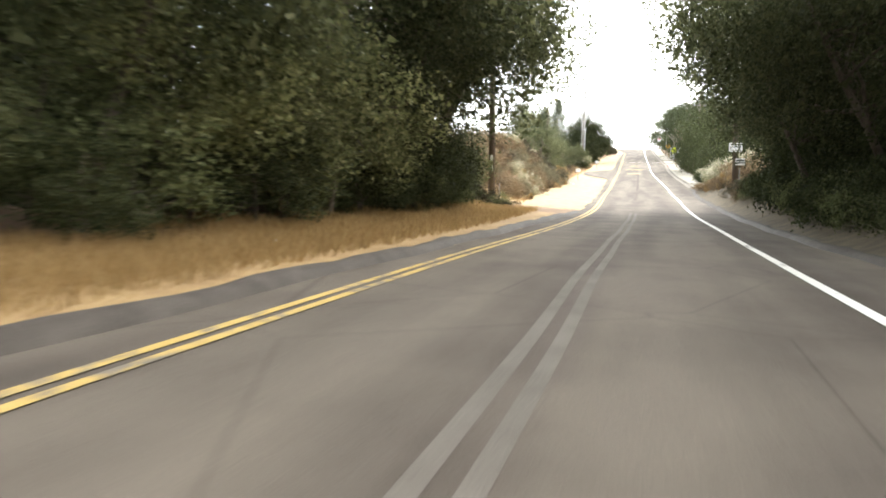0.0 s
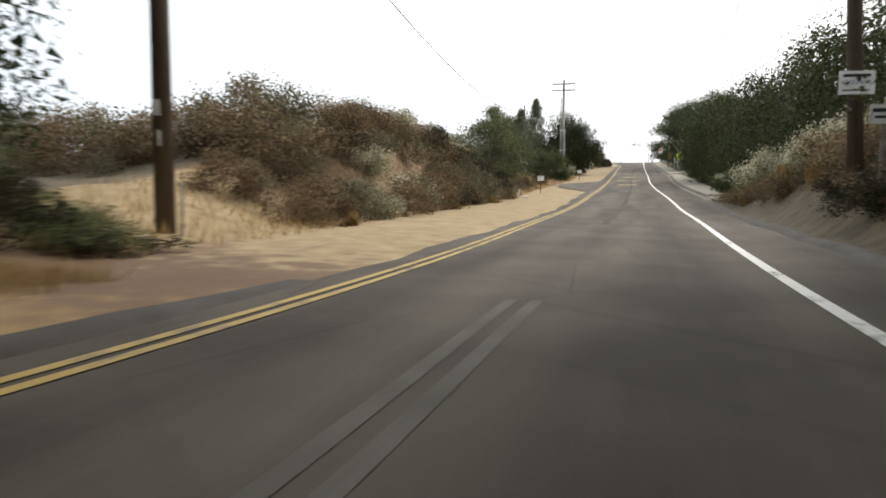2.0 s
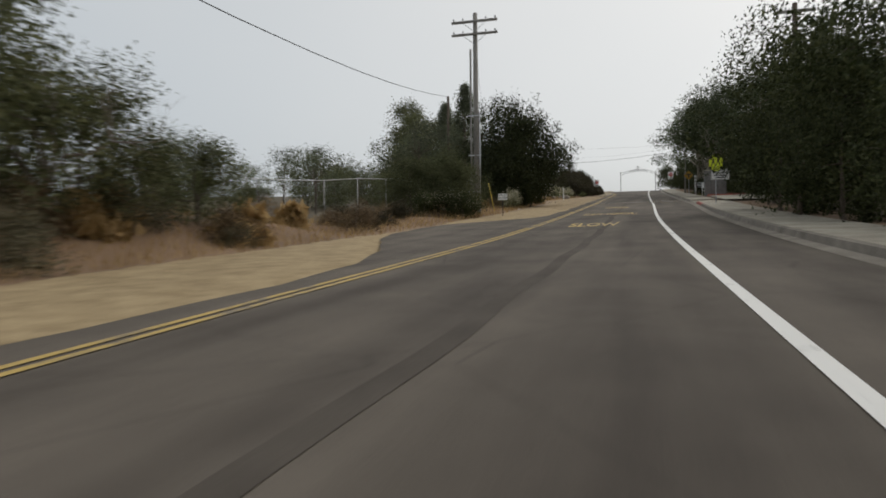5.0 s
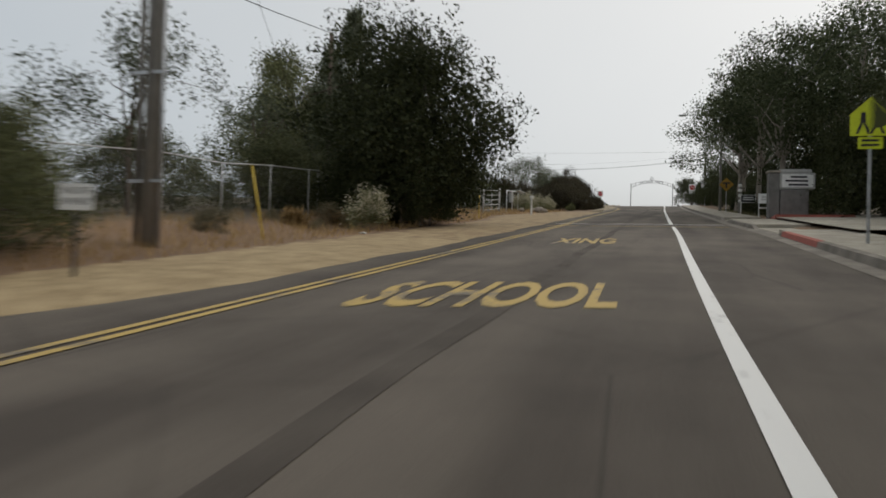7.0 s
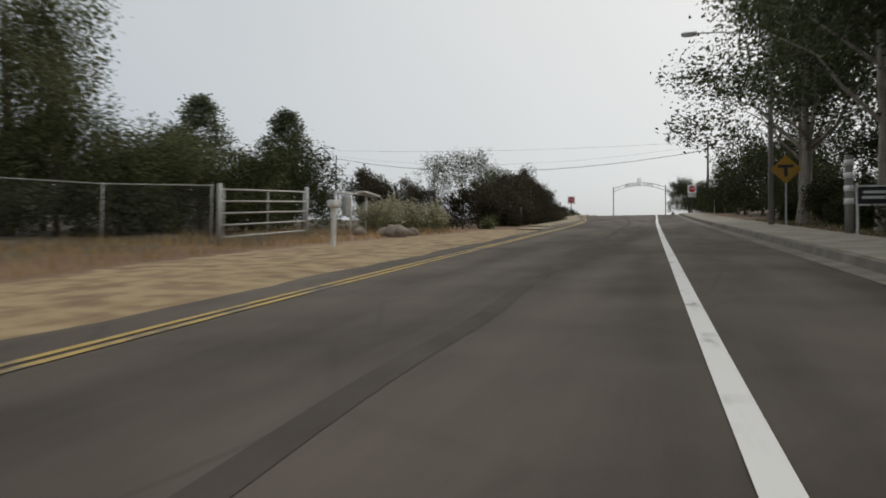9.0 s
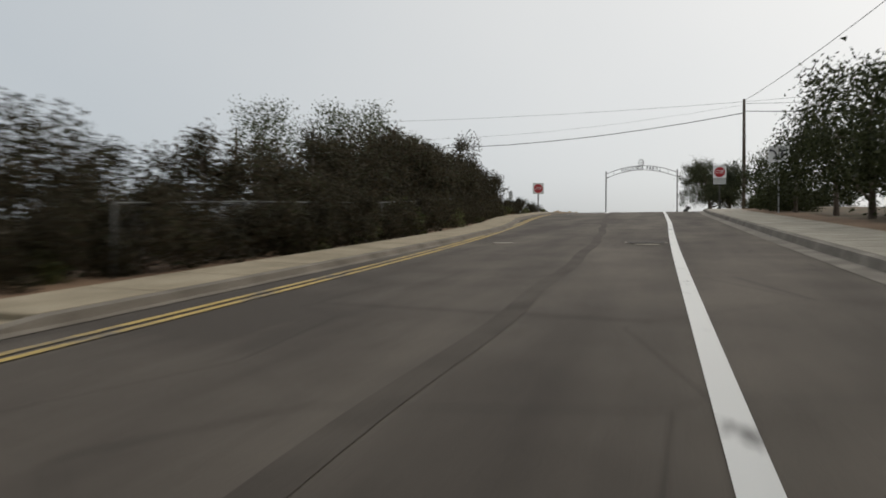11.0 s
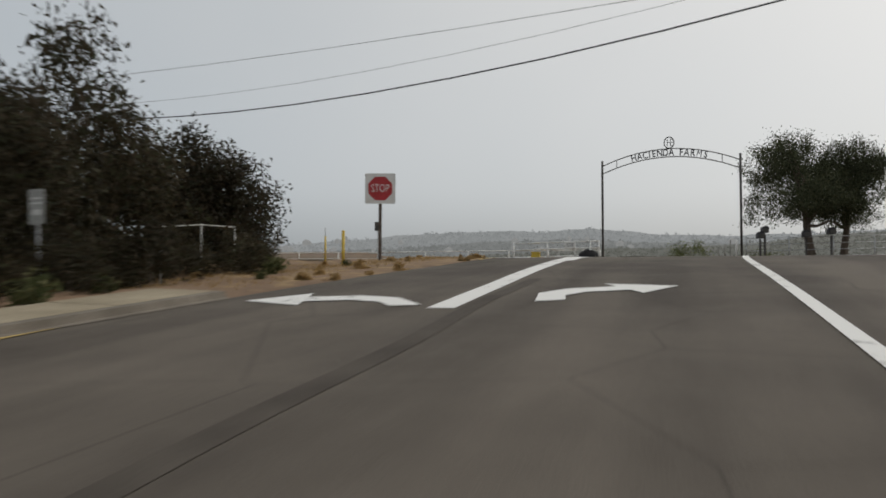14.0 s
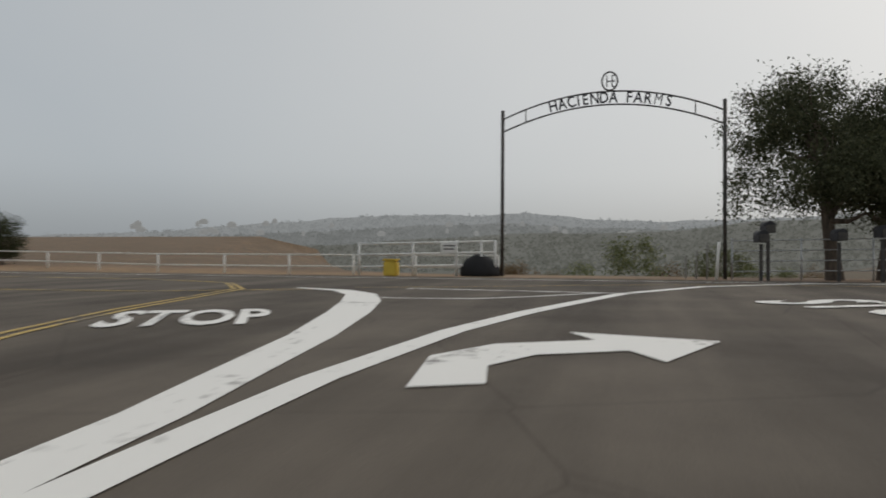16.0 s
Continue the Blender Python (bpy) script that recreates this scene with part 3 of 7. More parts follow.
def ribbon(name, pts, w, mat, label, lift=0.008):
    """A painted line through points of the plan, of even or varying width."""
    ws = w if isinstance(w, (list, tuple)) else [w] * len(pts)
    ps, wide = [], []
    for k in range(len(pts) - 1):
        a, b = Vector((*pts[k], 0)), Vector((*pts[k + 1], 0))
        n = max(1, round((b - a).length / 0.4))
        ps += [a.lerp(b, j / n) for j in range(n)]
        wide += [ws[k] + (ws[k + 1] - ws[k]) * j / n for j in range(n)]
    ps.append(Vector((*pts[-1], 0)))
    ws = wide + [ws[-1]]
    v = []
    for k, p in enumerate(ps):
        d = (ps[min(k + 1, len(ps) - 1)] - ps[max(k - 1, 0)]).normalized()
        s = Vector((d.y, -d.x, 0)) * ws[k] / 2
        for q in (p - s, p + s):
            v.append((q.x, q.y, float(road_z(q.y)) + lift))
    f = [(2 * k, 2 * k + 1, 2 * k + 3, 2 * k + 2) for k in range(len(ps) - 1)]
    return struct(name, raw(name, v, f, mat), label, "road marking")


stripe("edge_line", line_white, -80, 119.6, 0.135, M["white_paint"], "worn white edge line on asphalt")
stripe("edge_line", line_white, 122.2, 211.0, 0.15, M["white_paint"], "worn white edge line on asphalt")
for side in (-0.085, 0.085):
    stripe("centre_line", lambda y: line_yellow(y) + side, -80, 196, 0.09, M["yellow_paint"], "one of two worn yellow lines on asphalt")
for y in (119.8, 122.3):
    ribbon("crosswalk_line", [(-4.4, y - 0.3), (-1, y + 0.1), (2.3, y + 0.4)], 0.2, M["yellow_paint"] if y < 121 else M["white_paint"], "thin crosswalk line across the asphalt")
seam = along([(-80, -1.2), (60, -0.9), (86, -1.05), (95, -1.3), (112, -1.48), (130, -1.62), (160, -1.62), (167, -1.8), (174, -2.25), (182, -2.9), (190, -3.3), (200, -3.75)])
stripe("tar_seam", lambda y: seam(y) + 0.03 * np.sin(y * 1.3), 40, 200, 0.2, M["dark_asphalt"], "dark resealed seam along the lane", 0.004, 0.5)
track = along([(-80, -1.3), (8, -1.19), (15, -1.05), (22, -0.92), (30, -0.85), (60, -0.85)])
for side in (-0.1, 0.1):
    stripe("wheel_track", lambda y: track(y) + side + 0.012 * np.sin(y * 0.9), -20, 27, 0.1, M["pale_asphalt"], "pale worn streak in the asphalt lane", 0.004, 0.5)


def dike(edge, out, y0, y1, tall, label):
    """A low uneven asphalt dike along one edge of the road."""
    ys = np.arange(y0, y1, 0.6)
    v = []
    for y in ys:
        x, z = float(edge(y)) - out * 0.05 * math.sin(y * 1.1), float(road_z(y))
        h = tall * min(1, (y1 - y) / 5) * (1 + 0.18 * math.sin(y * 2.3) + 0.12 * math.sin(y * 5.1))
        v += [(x + out * 0.22, y, z - 0.05), (x + out * 0.16, y, z + h * 0.85), (x + out * 0.05, y, z + h), (x - out * 0.06, y, z + h * 0.6), (x - out * 0.12, y, z)]
    struct("kerb", raw("asphalt_dike", v, [(5 * k + j, 5 * k + j + 1, 5 * k + j + 6, 5 * k + j + 5) for k in range(len(ys) - 1) for j in range(4)], M["tar"], True), label, "kerb")


dike(edge_left, -1, -30, 28.01, 0.11, "low dark asphalt dike along the grass")
dike(edge_right, 1, -30, 60.5, 0.1, "low dark asphalt dike along the shaded bank")


def road_word(word, x, y, wide, tall, turn, mat, label, lift=0.008, skew=0.0):
    me = lettering(word, 1.0, mat, "road_word", 0.0, 0.028)
    co = np.empty(len(me.vertices) * 3, np.float32)
    me.vertices.foreach_get("co", co)
    co = co.reshape(-1, 3)
    co -= (co.max(0) + co.min(0)) / 2
    size = co.max(0) - co.min(0)
    u, v = co[:, 0] / size[0] * wide, co[:, 1] / size[1] * tall
    a = radians(turn)
    wx, wy = x + u * math.cos(a) - v * math.sin(a), y + u * math.sin(a) + v * math.cos(a) + u * skew
    me.vertices.foreach_set("co", np.stack([wx, wy, road_z(wy) + lift], -1).astype(np.float32).ravel())
    me.update()
    return struct("road_word", me, label, "road marking")


road_word("SLOW", -1.52, 88.8, 1.6, 2.4, 2, M["yellow_paint"], "yellow word SLOW painted on the asphalt", skew=0.18)
road_word("SCHOOL", -1.55, 98.9, 2.4, 2.1, 2, M["yellow_paint"], "yellow word SCHOOL painted on the asphalt", skew=0.24)
road_word("XING", -1.78, 109.2, 1.42, 2.3, 2, M["yellow_paint"], "yellow word XING painted on the asphalt", skew=0.24)
road_word("STOP", -7.65, 214.9, 2.0, 2.1, 28, M["white_paint"], "white word STOP painted on the turning lane", 0.016)
road_word("STOP", 1.9, 218.8, 4.4, 2.4, -58, M["white_paint"], "white word STOP painted on the turning lane", 0.016)
ribbon("lane_divider", [(-3.9, 196.4), (-4.0, 199), (-4.15, 201.5), (-4.28, 204), (-4.42, 207), (-4.75, 210.3), (-5.35, 213.6), (-6.0, 216.2), (-6.6, 218.2), (-7.3, 220.0), (-8.2, 221.2), (-9.6, 221.9)], [0.3, 0.3, 0.32, 0.34, 0.36, 0.4, 0.5, 0.62, 0.68, 0.62, 0.42, 0.2], M["white_paint"], "thick white line that parts two turning lanes")
ribbon("lane_divider", [(-4.2, 205.6), (-4.3, 208), (-4.3, 211.5), (-4.05, 214.4), (-3.6, 216.8), (-3.1, 218.8), (-2.3, 221.9), (-0.4, 225.6), (2.6, 228.4), (7, 229.4)], 0.28, M["white_paint"], "white line curving into the cross street")
ribbon("stop_line", [(-7.1, 222.4), (-4.7, 222.2), (-2.4, 221.9)], 0.16, M["white_paint"], "thin white line across the junction")
ribbon("edge_line", [(-40, 218.4), (-20, 218.7), (-12, 219.6), (-9.0, 221.4)], 0.14, M["yellow_paint"], "pale line along the cross street")
ribbon("edge_line", [(-60, 229), (-20, 228.6), (0, 228.6), (40, 229)], 0.14, M["white_paint"], "worn white edge line of the cross street")

for side in (0, 0.22):
    ribbon("centre_line", [(-6.75 + side, 206.5), (-7.15 + side, 209.5), (-7.8 + side, 211.0), (-8.6 + side, 213.0), (-9.4 + side, 215.6), (-10.0 + side, 218.2), (-10.7 + side, 221.0), (-12.5, 223.6 + side), (-16, 225.0 + side), (-40, 225.6 + side)], 0.09, M["yellow_paint"], "one of two yellow lines curving into the cross street")
ribbon("gore_line", [(-6.8, 219.1), (-5.75, 219.2), (-4.85, 219.4), (-3.9, 220.4), (-2.7, 222.0)], 0.13, M["white_paint"], "thin white line across the parted lanes")
ribbon("centre_line", [(-8.4, 222.5), (-6.9, 223.1), (-5.4, 223.9), (-3.4, 225.4), (0, 226.8), (8, 227.6), (40, 228)], 0.1, M["yellow_paint"], "faded yellow line along the cross street")


def arrow(x, y, turn, flip, label, size=1.0):
    """A turn arrow: bent shaft and barbed head."""
    shape = [(-1.05, -0.16), (-0.95, -0.16), (-0.8, 0.12), (-0.4, 0.3), (0.25, 0.32), (0.25, 0.06), (1.1, 0.48), (0.25, 0.9), (0.25, 0.62), (-0.5, 0.6), (-1.05, 0.36), (-1.35, -0.16)]
    a = radians(turn)
    v = []
    for u, w in shape:
        u, w = u * flip * 0.85 * size, w * 1.5 * size
        px, py = x + u * math.cos(a) - w * math.sin(a), y + u * math.sin(a) + w * math.cos(a)
        v.append((px, py, float(road_z(py)) + 0.02))
    bm = bmesh.new()
    bm.faces.new([bm.verts.new(p) for p in v])
    bmesh.ops.triangulate(bm, faces=bm.faces[:])
    bmesh.ops.subdivide_edges(bm, edges=bm.edges[:], cuts=5, use_grid_fill=True)
    for q in bm.verts:
        q.co.z = float(road_z(q.co.y)) + 0.012
    bm.normal_update()
    for f in bm.faces:
        if f.normal.z < 0:
            f.normal_flip()
    me = bpy.data.meshes.new("turn_arrow")
    bm.to_mesh(me)
    bm.free()
    me.materials.append(M["white_paint"])
    struct("turn_arrow", me, label, "road marking")


arrow(-2.15, 197.8, 27, 1, "white right-turn arrow on asphalt")
arrow(-5.35, 196.4, 22, -1, "white left-turn arrow on asphalt")
arrow(-2.15, 212.5, 27, 1, "white right-turn arrow on asphalt", 1.6)
arrow(-5.5, 208.6, 40, -1, "white left-turn arrow on asphalt", 0.72)


def kerb_run(edge, out, y0, y1, walk_w, mat, drop=(), tall=1.0, gutter=0.32, slab="concrete"):
    """Kerb stones and the pavement behind them along one road edge; out is +1 to the right."""
    yy = np.arange(y0, y1 + 0.01, 0.75)
    ex = edge(yy)
    prof = [(-gutter, 0.006), (0.0, 0.02), (0.03, 0.15 * tall), (0.16, 0.16 * tall)]
    v, f = [], []
    for x, y in zip(ex, yy):
        low = any(a < y < b for a, b in drop)
        for u, h in prof:
            v.append((x + out * u, y, road_z(y) + (min(h, 0.03) if low else h)))
    n = len(prof)
    for k in range(len(yy) - 1):
        for j in range(n - 1):
            q = (k * n + j, k * n + j + 1, (k + 1) * n + j + 1, (k + 1) * n + j)
            f.append(q if out > 0 else q[::-1])
    kerb = struct("kerb", raw("kerb", v, f, mat), "weathered concrete kerb and gutter", "kerb")
    k = 0
    pave = bare("pavement", label="pale concrete pavement in square slabs", category="pavement", kind="structure")
    y = y0
    while y < y1 - 0.8:
        a, b = y + 0.012, y + 1.5 - 0.012
        w = []
        for py in (a, b):
            x = float(edge(py))
            h = 0.04 if any(p < y < q for p, q in drop) else 0.163 * tall
            for u, dz in ((0.17, 0), (0.17 + walk_w, 0.02)):
                w += [(x + out * u, py, float(road_z(py)) + h + dz), (x + out * u, py, float(road_z(py)) + h + dz - 0.12)]
        fc = [(0, 2, 6, 4), (1, 5, 7, 3), (0, 4, 5, 1), (2, 3, 7, 6), (0, 1, 3, 2), (4, 6, 7, 5)]
        if out < 0:
            fc = [q[::-1] for q in fc]
        part("slab", raw("slab", w, fc, M[slab]), None, pave)
        y += 1.5
    return kerb


kerb_run(edge_right, 1, 62, 203, 1.75, M["kerb"], drop=((61, 65.2), (113, 119), (126, 129)))
kerb_run(edge_left, -1, 152, 197, 1.0, M["dirty_kerb"], drop=((150, 154.5),), tall=0.6, gutter=0.08, slab="dusty_concrete")
pts = [(-24, 216.6), (-19, 216.0), (-15.5, 215.62), (-13.0, 215.3), (-11.4, 214.75), (-10.4, 214.1)]
v = []
for x, y in pts:
    z = float(road_z(y))
    v += [(x, y - 0.3, z - 0.1), (x, y - 0.3, z + 0.02), (x, y + 0.12, z + 0.03), (x, y + 0.17, z + 0.0), (x, y + 0.17, z - 0.1)]
struct("kerb", raw("kerb", v, [(5 * k + j, 5 * k + 5 + j, 5 * k + 6 + j, 5 * k + 1 + j) for k in range(len(pts) - 1) for j in range(4)], M["dusty_concrete"]), "low pale concrete kerb along the corner", "kerb")
v, f = [], []
for k, y in enumerate(np.arange(108, 113.1, 0.5)):
    x = float(edge_right(y))
    v += [(x + 0.0, y, float(road_z(y)) + 0.03), (x + 0.028, y, float(road_z(y)) + 0.154), (x + 0.165, y, float(road_z(y)) + 0.166)]
    if k:
        f += [(3 * k - 3, 3 * k - 2, 3 * k + 1, 3 * k), (3 * k - 2, 3 * k - 1, 3 * k + 2, 3 * k + 1)]
struct("kerb", raw("red_kerb", v, f, M["red_kerb"]), "faded red painted kerb", "kerb")
# driveway apron of the school on the right
me, _, _ = sheet("driveway", np.arange(4.7, 16, 0.8), np.arange(112, 131, 1.0), lambda x, y: road_z(y) + 0.27 + 0.01 * (x - 4.7), M["concrete"])
struct("driveway", me, "pale concrete driveway apron", "driveway")

# ---------------------------------------------------------------- plants
def leaf_quads(rng, centres, per, spread, leaf, flat=0.0, hang=0.0):
    """Small bent leaf sprays scattered round clump centres."""
    n = len(centres) * per
    c = np.repeat(centres, per, 0) + rng.normal(0, 1, (n, 3)) * spread
    a = rng.normal(0, 1, (n, 3))
    a[:, 2] *= 1 - flat
    a[:, 2] -= hang
    a /= np.linalg.norm(a, axis=1)[:, None]
    b = np.cross(a, rng.normal(0, 1, (n, 3)))
    b /= np.linalg.norm(b, axis=1)[:, None]
    s = leaf * rng.uniform(0.55, 1.35, (n, 1))
    w = s * rng.uniform(0.35, 0.6, (n, 1))
    back = c - a * s * 0.7
    return np.stack([back - b * w * 1.1, back + b * w * 1.1, c + a * s], 1)


def blobs(rng, lumps, per, radius, height, base, hollow=0.5, squash=0.8):
    """Clump centres in an uneven crown built of several lumps, and the lumps."""
    out, cores = [], []
    for k in range(lumps):
        ang, rr = rng.uniform(0, 2 * math.pi), radius * math.sqrt(rng.uniform(0.05, 0.75))
        t = rng.uniform(0.1, 0.95)
        wide = math.sin(math.pi * min(0.95, t * 0.75 + 0.2))
        lump = np.array([rr * math.cos(ang) * wide, rr * math.sin(ang) * wide, base + (height - base) * t])
        lr = radius * rng.uniform(0.28, 0.5)
        d = rng.normal(0, 1, (per, 3))
        d /= np.linalg.norm(d, axis=1)[:, None]
        p = lump + d * lr * rng.uniform(hollow, 1.0, (per, 1)) * np.array([1, 1, squash])
        out.append(p)
        cores.append((lump, lr * 0.66))
    p = np.concatenate(out)
    p[:, 2] = np.maximum(p[:, 2], base * 0.7 + 0.1 * rng.random(len(p)))
    return p, cores


def limbs(rng, pts, height, r0, lean=(0, 0), forks=5, clear=0.3):
    """Trunk and limbs that reach into the crown."""
    out = []
    top = Vector((lean[0] * height, lean[1] * height, height * 0.72))
    trunk = []
    for k in range(6):
        t = k / 5
        trunk.append(Vector((top.x * t ** 1.2 + rng.normal(0, 0.02) * height * t * 0.6, top.y * t ** 1.2 + rng.normal(0, 0.02) * height * t * 0.6, -0.25 + (top.z + 0.25) * t)))
    rad = [r0 * (1.25 if k == 0 else 1) * (1 - 0.75 * k / 5) for k in range(6)]
    out.append(tube(trunk, rad))
    for k in range(forks):
        i = 1 + int(rng.integers(0, 4)) if clear < 0.25 else 2 + int(rng.integers(0, 3))
        a = trunk[i]
        e = Vector(pts[int(rng.integers(0, len(pts)))])
        mid = a.lerp(e, 0.5) + Vector(rng.normal(0, 0.04 * height, 3)) + Vector((0, 0, 0.04 * height))
        r = rad[i] * 0.6
        out.append(tube([a, a.lerp(mid, 0.55) + Vector(rng.normal(0, 0.015 * height, 3)), mid, e], [r, r * 0.75, r * 0.5, r * 0.12], 6))
    return out


PROTO = {}


def plant_kind(key, seed, leaf_mat, bark, height, radius, base, lumps, per, leaves, spread, leaf, trunk_r, hollow=0.5, forks=7, lean=(0, 0), hang=0.0, cone=False, tips=None, name="tree", dense=False):
    rng = np.random.default_rng(seed)
    if cone:
        n = lumps * per
        t = rng.uniform(0, 1, n) ** 0.8
        ang, ring = rng.uniform(0, 2 * math.pi, n), radius * (1 - t) ** 0.7 * rng.uniform(0.45, 1.05, n) * (0.8 + 0.25 * np.sin(t * 37))
        pts = np.stack([ring * np.cos(ang), ring * np.sin(ang), base + (height - base) * t - 0.1 * ring], -1)
    else:
        pts, cores = blobs(rng, lumps, per, radius, height * 0.9, base, hollow)
    ob = bare(name)
    if trunk_r:
        part("trunk", merged("trunk", limbs(rng, pts, height, trunk_r, lean, forks, base / height), bark), None, ob)
    pts = pts + np.array([lean[0], lean[1], 0]) * pts[:, 2:3]
    if dense:
        mid = np.array([c + np.array([lean[0], lean[1], 0]) * c[2] for c, r in cores])
        r = np.mean([r for c, r in cores])
        inner = leaf_quads(rng, mid, 80, r * 0.42, r * 0.13)
        inner[:, :, 2] = np.maximum(inner[:, :, 2], base * 0.6)
    crown = leaf_quads(rng, pts, leaves, spread, leaf, hang=hang)
    if dense:
        crown = np.concatenate([crown, inner])
    part("crown" if trunk_r else "foliage", quads("crown", crown, leaf_mat), None, ob)
    if tips:
        mat, count, size = tips
        high = pts[np.argsort(-(pts[:, 2] + 0.5 * np.linalg.norm(pts[:, :2], axis=1)))[: max(4, len(pts) // 2)]]
        tagged(part("blossom", quads("tips", leaf_quads(rng, high, count, spread * 1.25, size), mat), None, ob, "pale dry seed heads"), kind="stuff")
    return ob


KINDS = {
    "oak": lambda s: plant_kind("oak", s, M["oak"], M["bark"], 9, 4.8, 1.6, 22, 24, 32, 0.26, 0.085, 0.26, 0.6, 9, (0.06, -0.03), dense=True),
    "oak_skirt": lambda s: plant_kind("oak_skirt", s, M["oak"], M["bark"], 9, 4.3, 0.4, 32, 22, 32, 0.25, 0.08, 0.3, 0.62, 6, dense=True),
    "oak_lean": lambda s: plant_kind("oak_lean", s, M["lit_oak"], M["bark"], 9, 4.6, 2.6, 24, 26, 36, 0.26, 0.068, 0.17, 0.55, 12, (0.36, 0.05), dense=True),
    "oak_roof": lambda s: plant_kind("oak_roof", s, M["lit_oak"], M["bark"], 11, 5.6, 5.0, 26, 24, 32, 0.31, 0.08, 0.26, 0.45, 12, (0.3, 0.0), dense=True),
    "light_tree": lambda s: plant_kind("light_tree", s, M["light_olive"], M["bark"], 4.6, 2.3, 1.4, 12, 16, 28, 0.2, 0.07, 0.07, 0.5, 8, (0.1, 0.05)),
    "understory": lambda s: plant_kind("understory", s, M["olive"], M["bark"], 4.2, 2.3, 0.3, 13, 14, 26, 0.20, 0.075, 0.07, 0.5, 7, (0.1, 0.1)),
    "oak_bush": lambda s: plant_kind("oak_bush", s, M["oak"], M["bark"], 4.5, 2.15, 0.2, 16, 15, 23, 0.18, 0.068, 0.1, 0.6, 5, dense=True, name="bush"),
    "dome": lambda s: plant_kind("dome", s, M["dull_olive"], M["bark"], 5.0, 2.7, 0.3, 20, 18, 34, 0.19, 0.06, 0.1, 0.6, 8, (0.03, 0.03), dense=True),
    "gum": lambda s: plant_kind("gum", s, M["gum"], M["pale_bark"], 12, 3.9, 3.6, 20, 20, 34, 0.27, 0.085, 0.2, 0.6, 11, (0.02, 0.02), dense=True),
    "screen": lambda s: plant_kind("screen", s, M["pale_gum"], M["bark"], 10, 3.4, 0.5, 30, 20, 34, 0.25, 0.08, 0.16, 0.55, 8, (0.02, 0.02)),
    "airy": lambda s: plant_kind("airy", s, M["pine"], M["bark"], 5.0, 2.3, 1.6, 12, 12, 26, 0.2, 0.06, 0.08, 0.6, 12, (0.05, 0.02)),
    "pine": lambda s: plant_kind("pine", s, M["pine"], M["bark"], 9, 3.0, 0.5, 20, 18, 36, 0.2, 0.085, 0.18, cone=True, forks=8),
    "row": lambda s: plant_kind("row", s, M["russet"], M["bark"], 4.6, 2.2, 0.1, 18, 16, 26, 0.2, 0.078, 0.12, 0.6, 6, dense=True),
    "pepper": lambda s: plant_kind("pepper", s, M["pepper"], M["bark"], 8.6, 4.0, 2.6, 24, 26, 70, 0.25, 0.068, 0.3, 0.5, 10, (0.09, 0), hang=1.1),
    "brush": lambda s: plant_kind("brush", s, M["brown_brush"], M["twig"], 1.5, 1.2, 0.05, 9, 11, 21, 0.15, 0.05, 0.02, 0.4, 4, hang=-0.6, name="dry_brush"),
    "sage": lambda s: plant_kind("sage", s, M["sage"], M["twig"], 1.3, 1.1, 0.05, 9, 11, 25, 0.14, 0.044, 0.02, 0.4, 4, hang=-0.3, name="sage_bush"),
    "green_shrub": lambda s: plant_kind("green_shrub", s, M["olive"], M["twig"], 1.7, 1.2, 0.05, 9, 11, 27, 0.15, 0.05, 0.025, 0.4, 4, name="shrub"),
    "flower": lambda s: plant_kind("flower", s, M["pale_sage"], M["twig"], 1.8, 1.2, 0.1, 10, 11, 25, 0.16, 0.055, 0.025, 0.5, 4, tips=(M["blossom"], 30, 0.05), name="flowering_bush"),
    "straw": lambda s: plant_kind("straw", s, M["straw"], None, 0.55, 0.5, 0.0, 5, 8, 18, 0.08, 0.1, 0.0, hang=-1.2, name="grass_clump"),
    "weed": lambda s: plant_kind("weed", s, M["weeds"], None, 0.4, 0.3, 0.0, 4, 6, 16, 0.07, 0.055, 0.0, hang=-0.8, name="weed"),
    "dusk_shrub": lambda s: plant_kind("dusk_shrub", s, M["russet"], M["twig"], 1.6, 1.3, 0.05, 10, 12, 24, 0.14, 0.066, 0.03, 0.6, 4, name="shrub", dense=True),
    "blossom_bush": lambda s: plant_kind("blossom_bush", s, M["oak"], M["twig"], 1.5, 1.2, 0.05, 10, 11, 25, 0.16, 0.06, 0.025, 0.5, 4, tips=(M["blossom"], 5, 0.035), name="flowering_bush", dense=True),
    "hedge": lambda s: plant_kind("hedge", s, M["oak"], M["twig"], 1.6, 1.3, 0.05, 10, 12, 21, 0.14, 0.07, 0.03, 0.6, 4, name="hedge_shrub", dense=True),
}
TALL = {"oak": 9, "oak_skirt": 9, "oak_lean": 9, "oak_roof": 11, "light_tree": 4.6, "understory": 4.2, "oak_bush": 4.5, "dome": 5.0, "gum": 12, "screen": 10, "airy": 5, "pine": 9, "row": 4.6, "pepper": 8.6, "brush": 1.5, "sage": 1.3, "green_shrub": 1.7, "flower": 1.8, "straw": 0.55, "weed": 0.4, "hedge": 1.6, "dusk_shrub": 1.6, "blossom_bush": 1.5}
turner = random.Random(7)


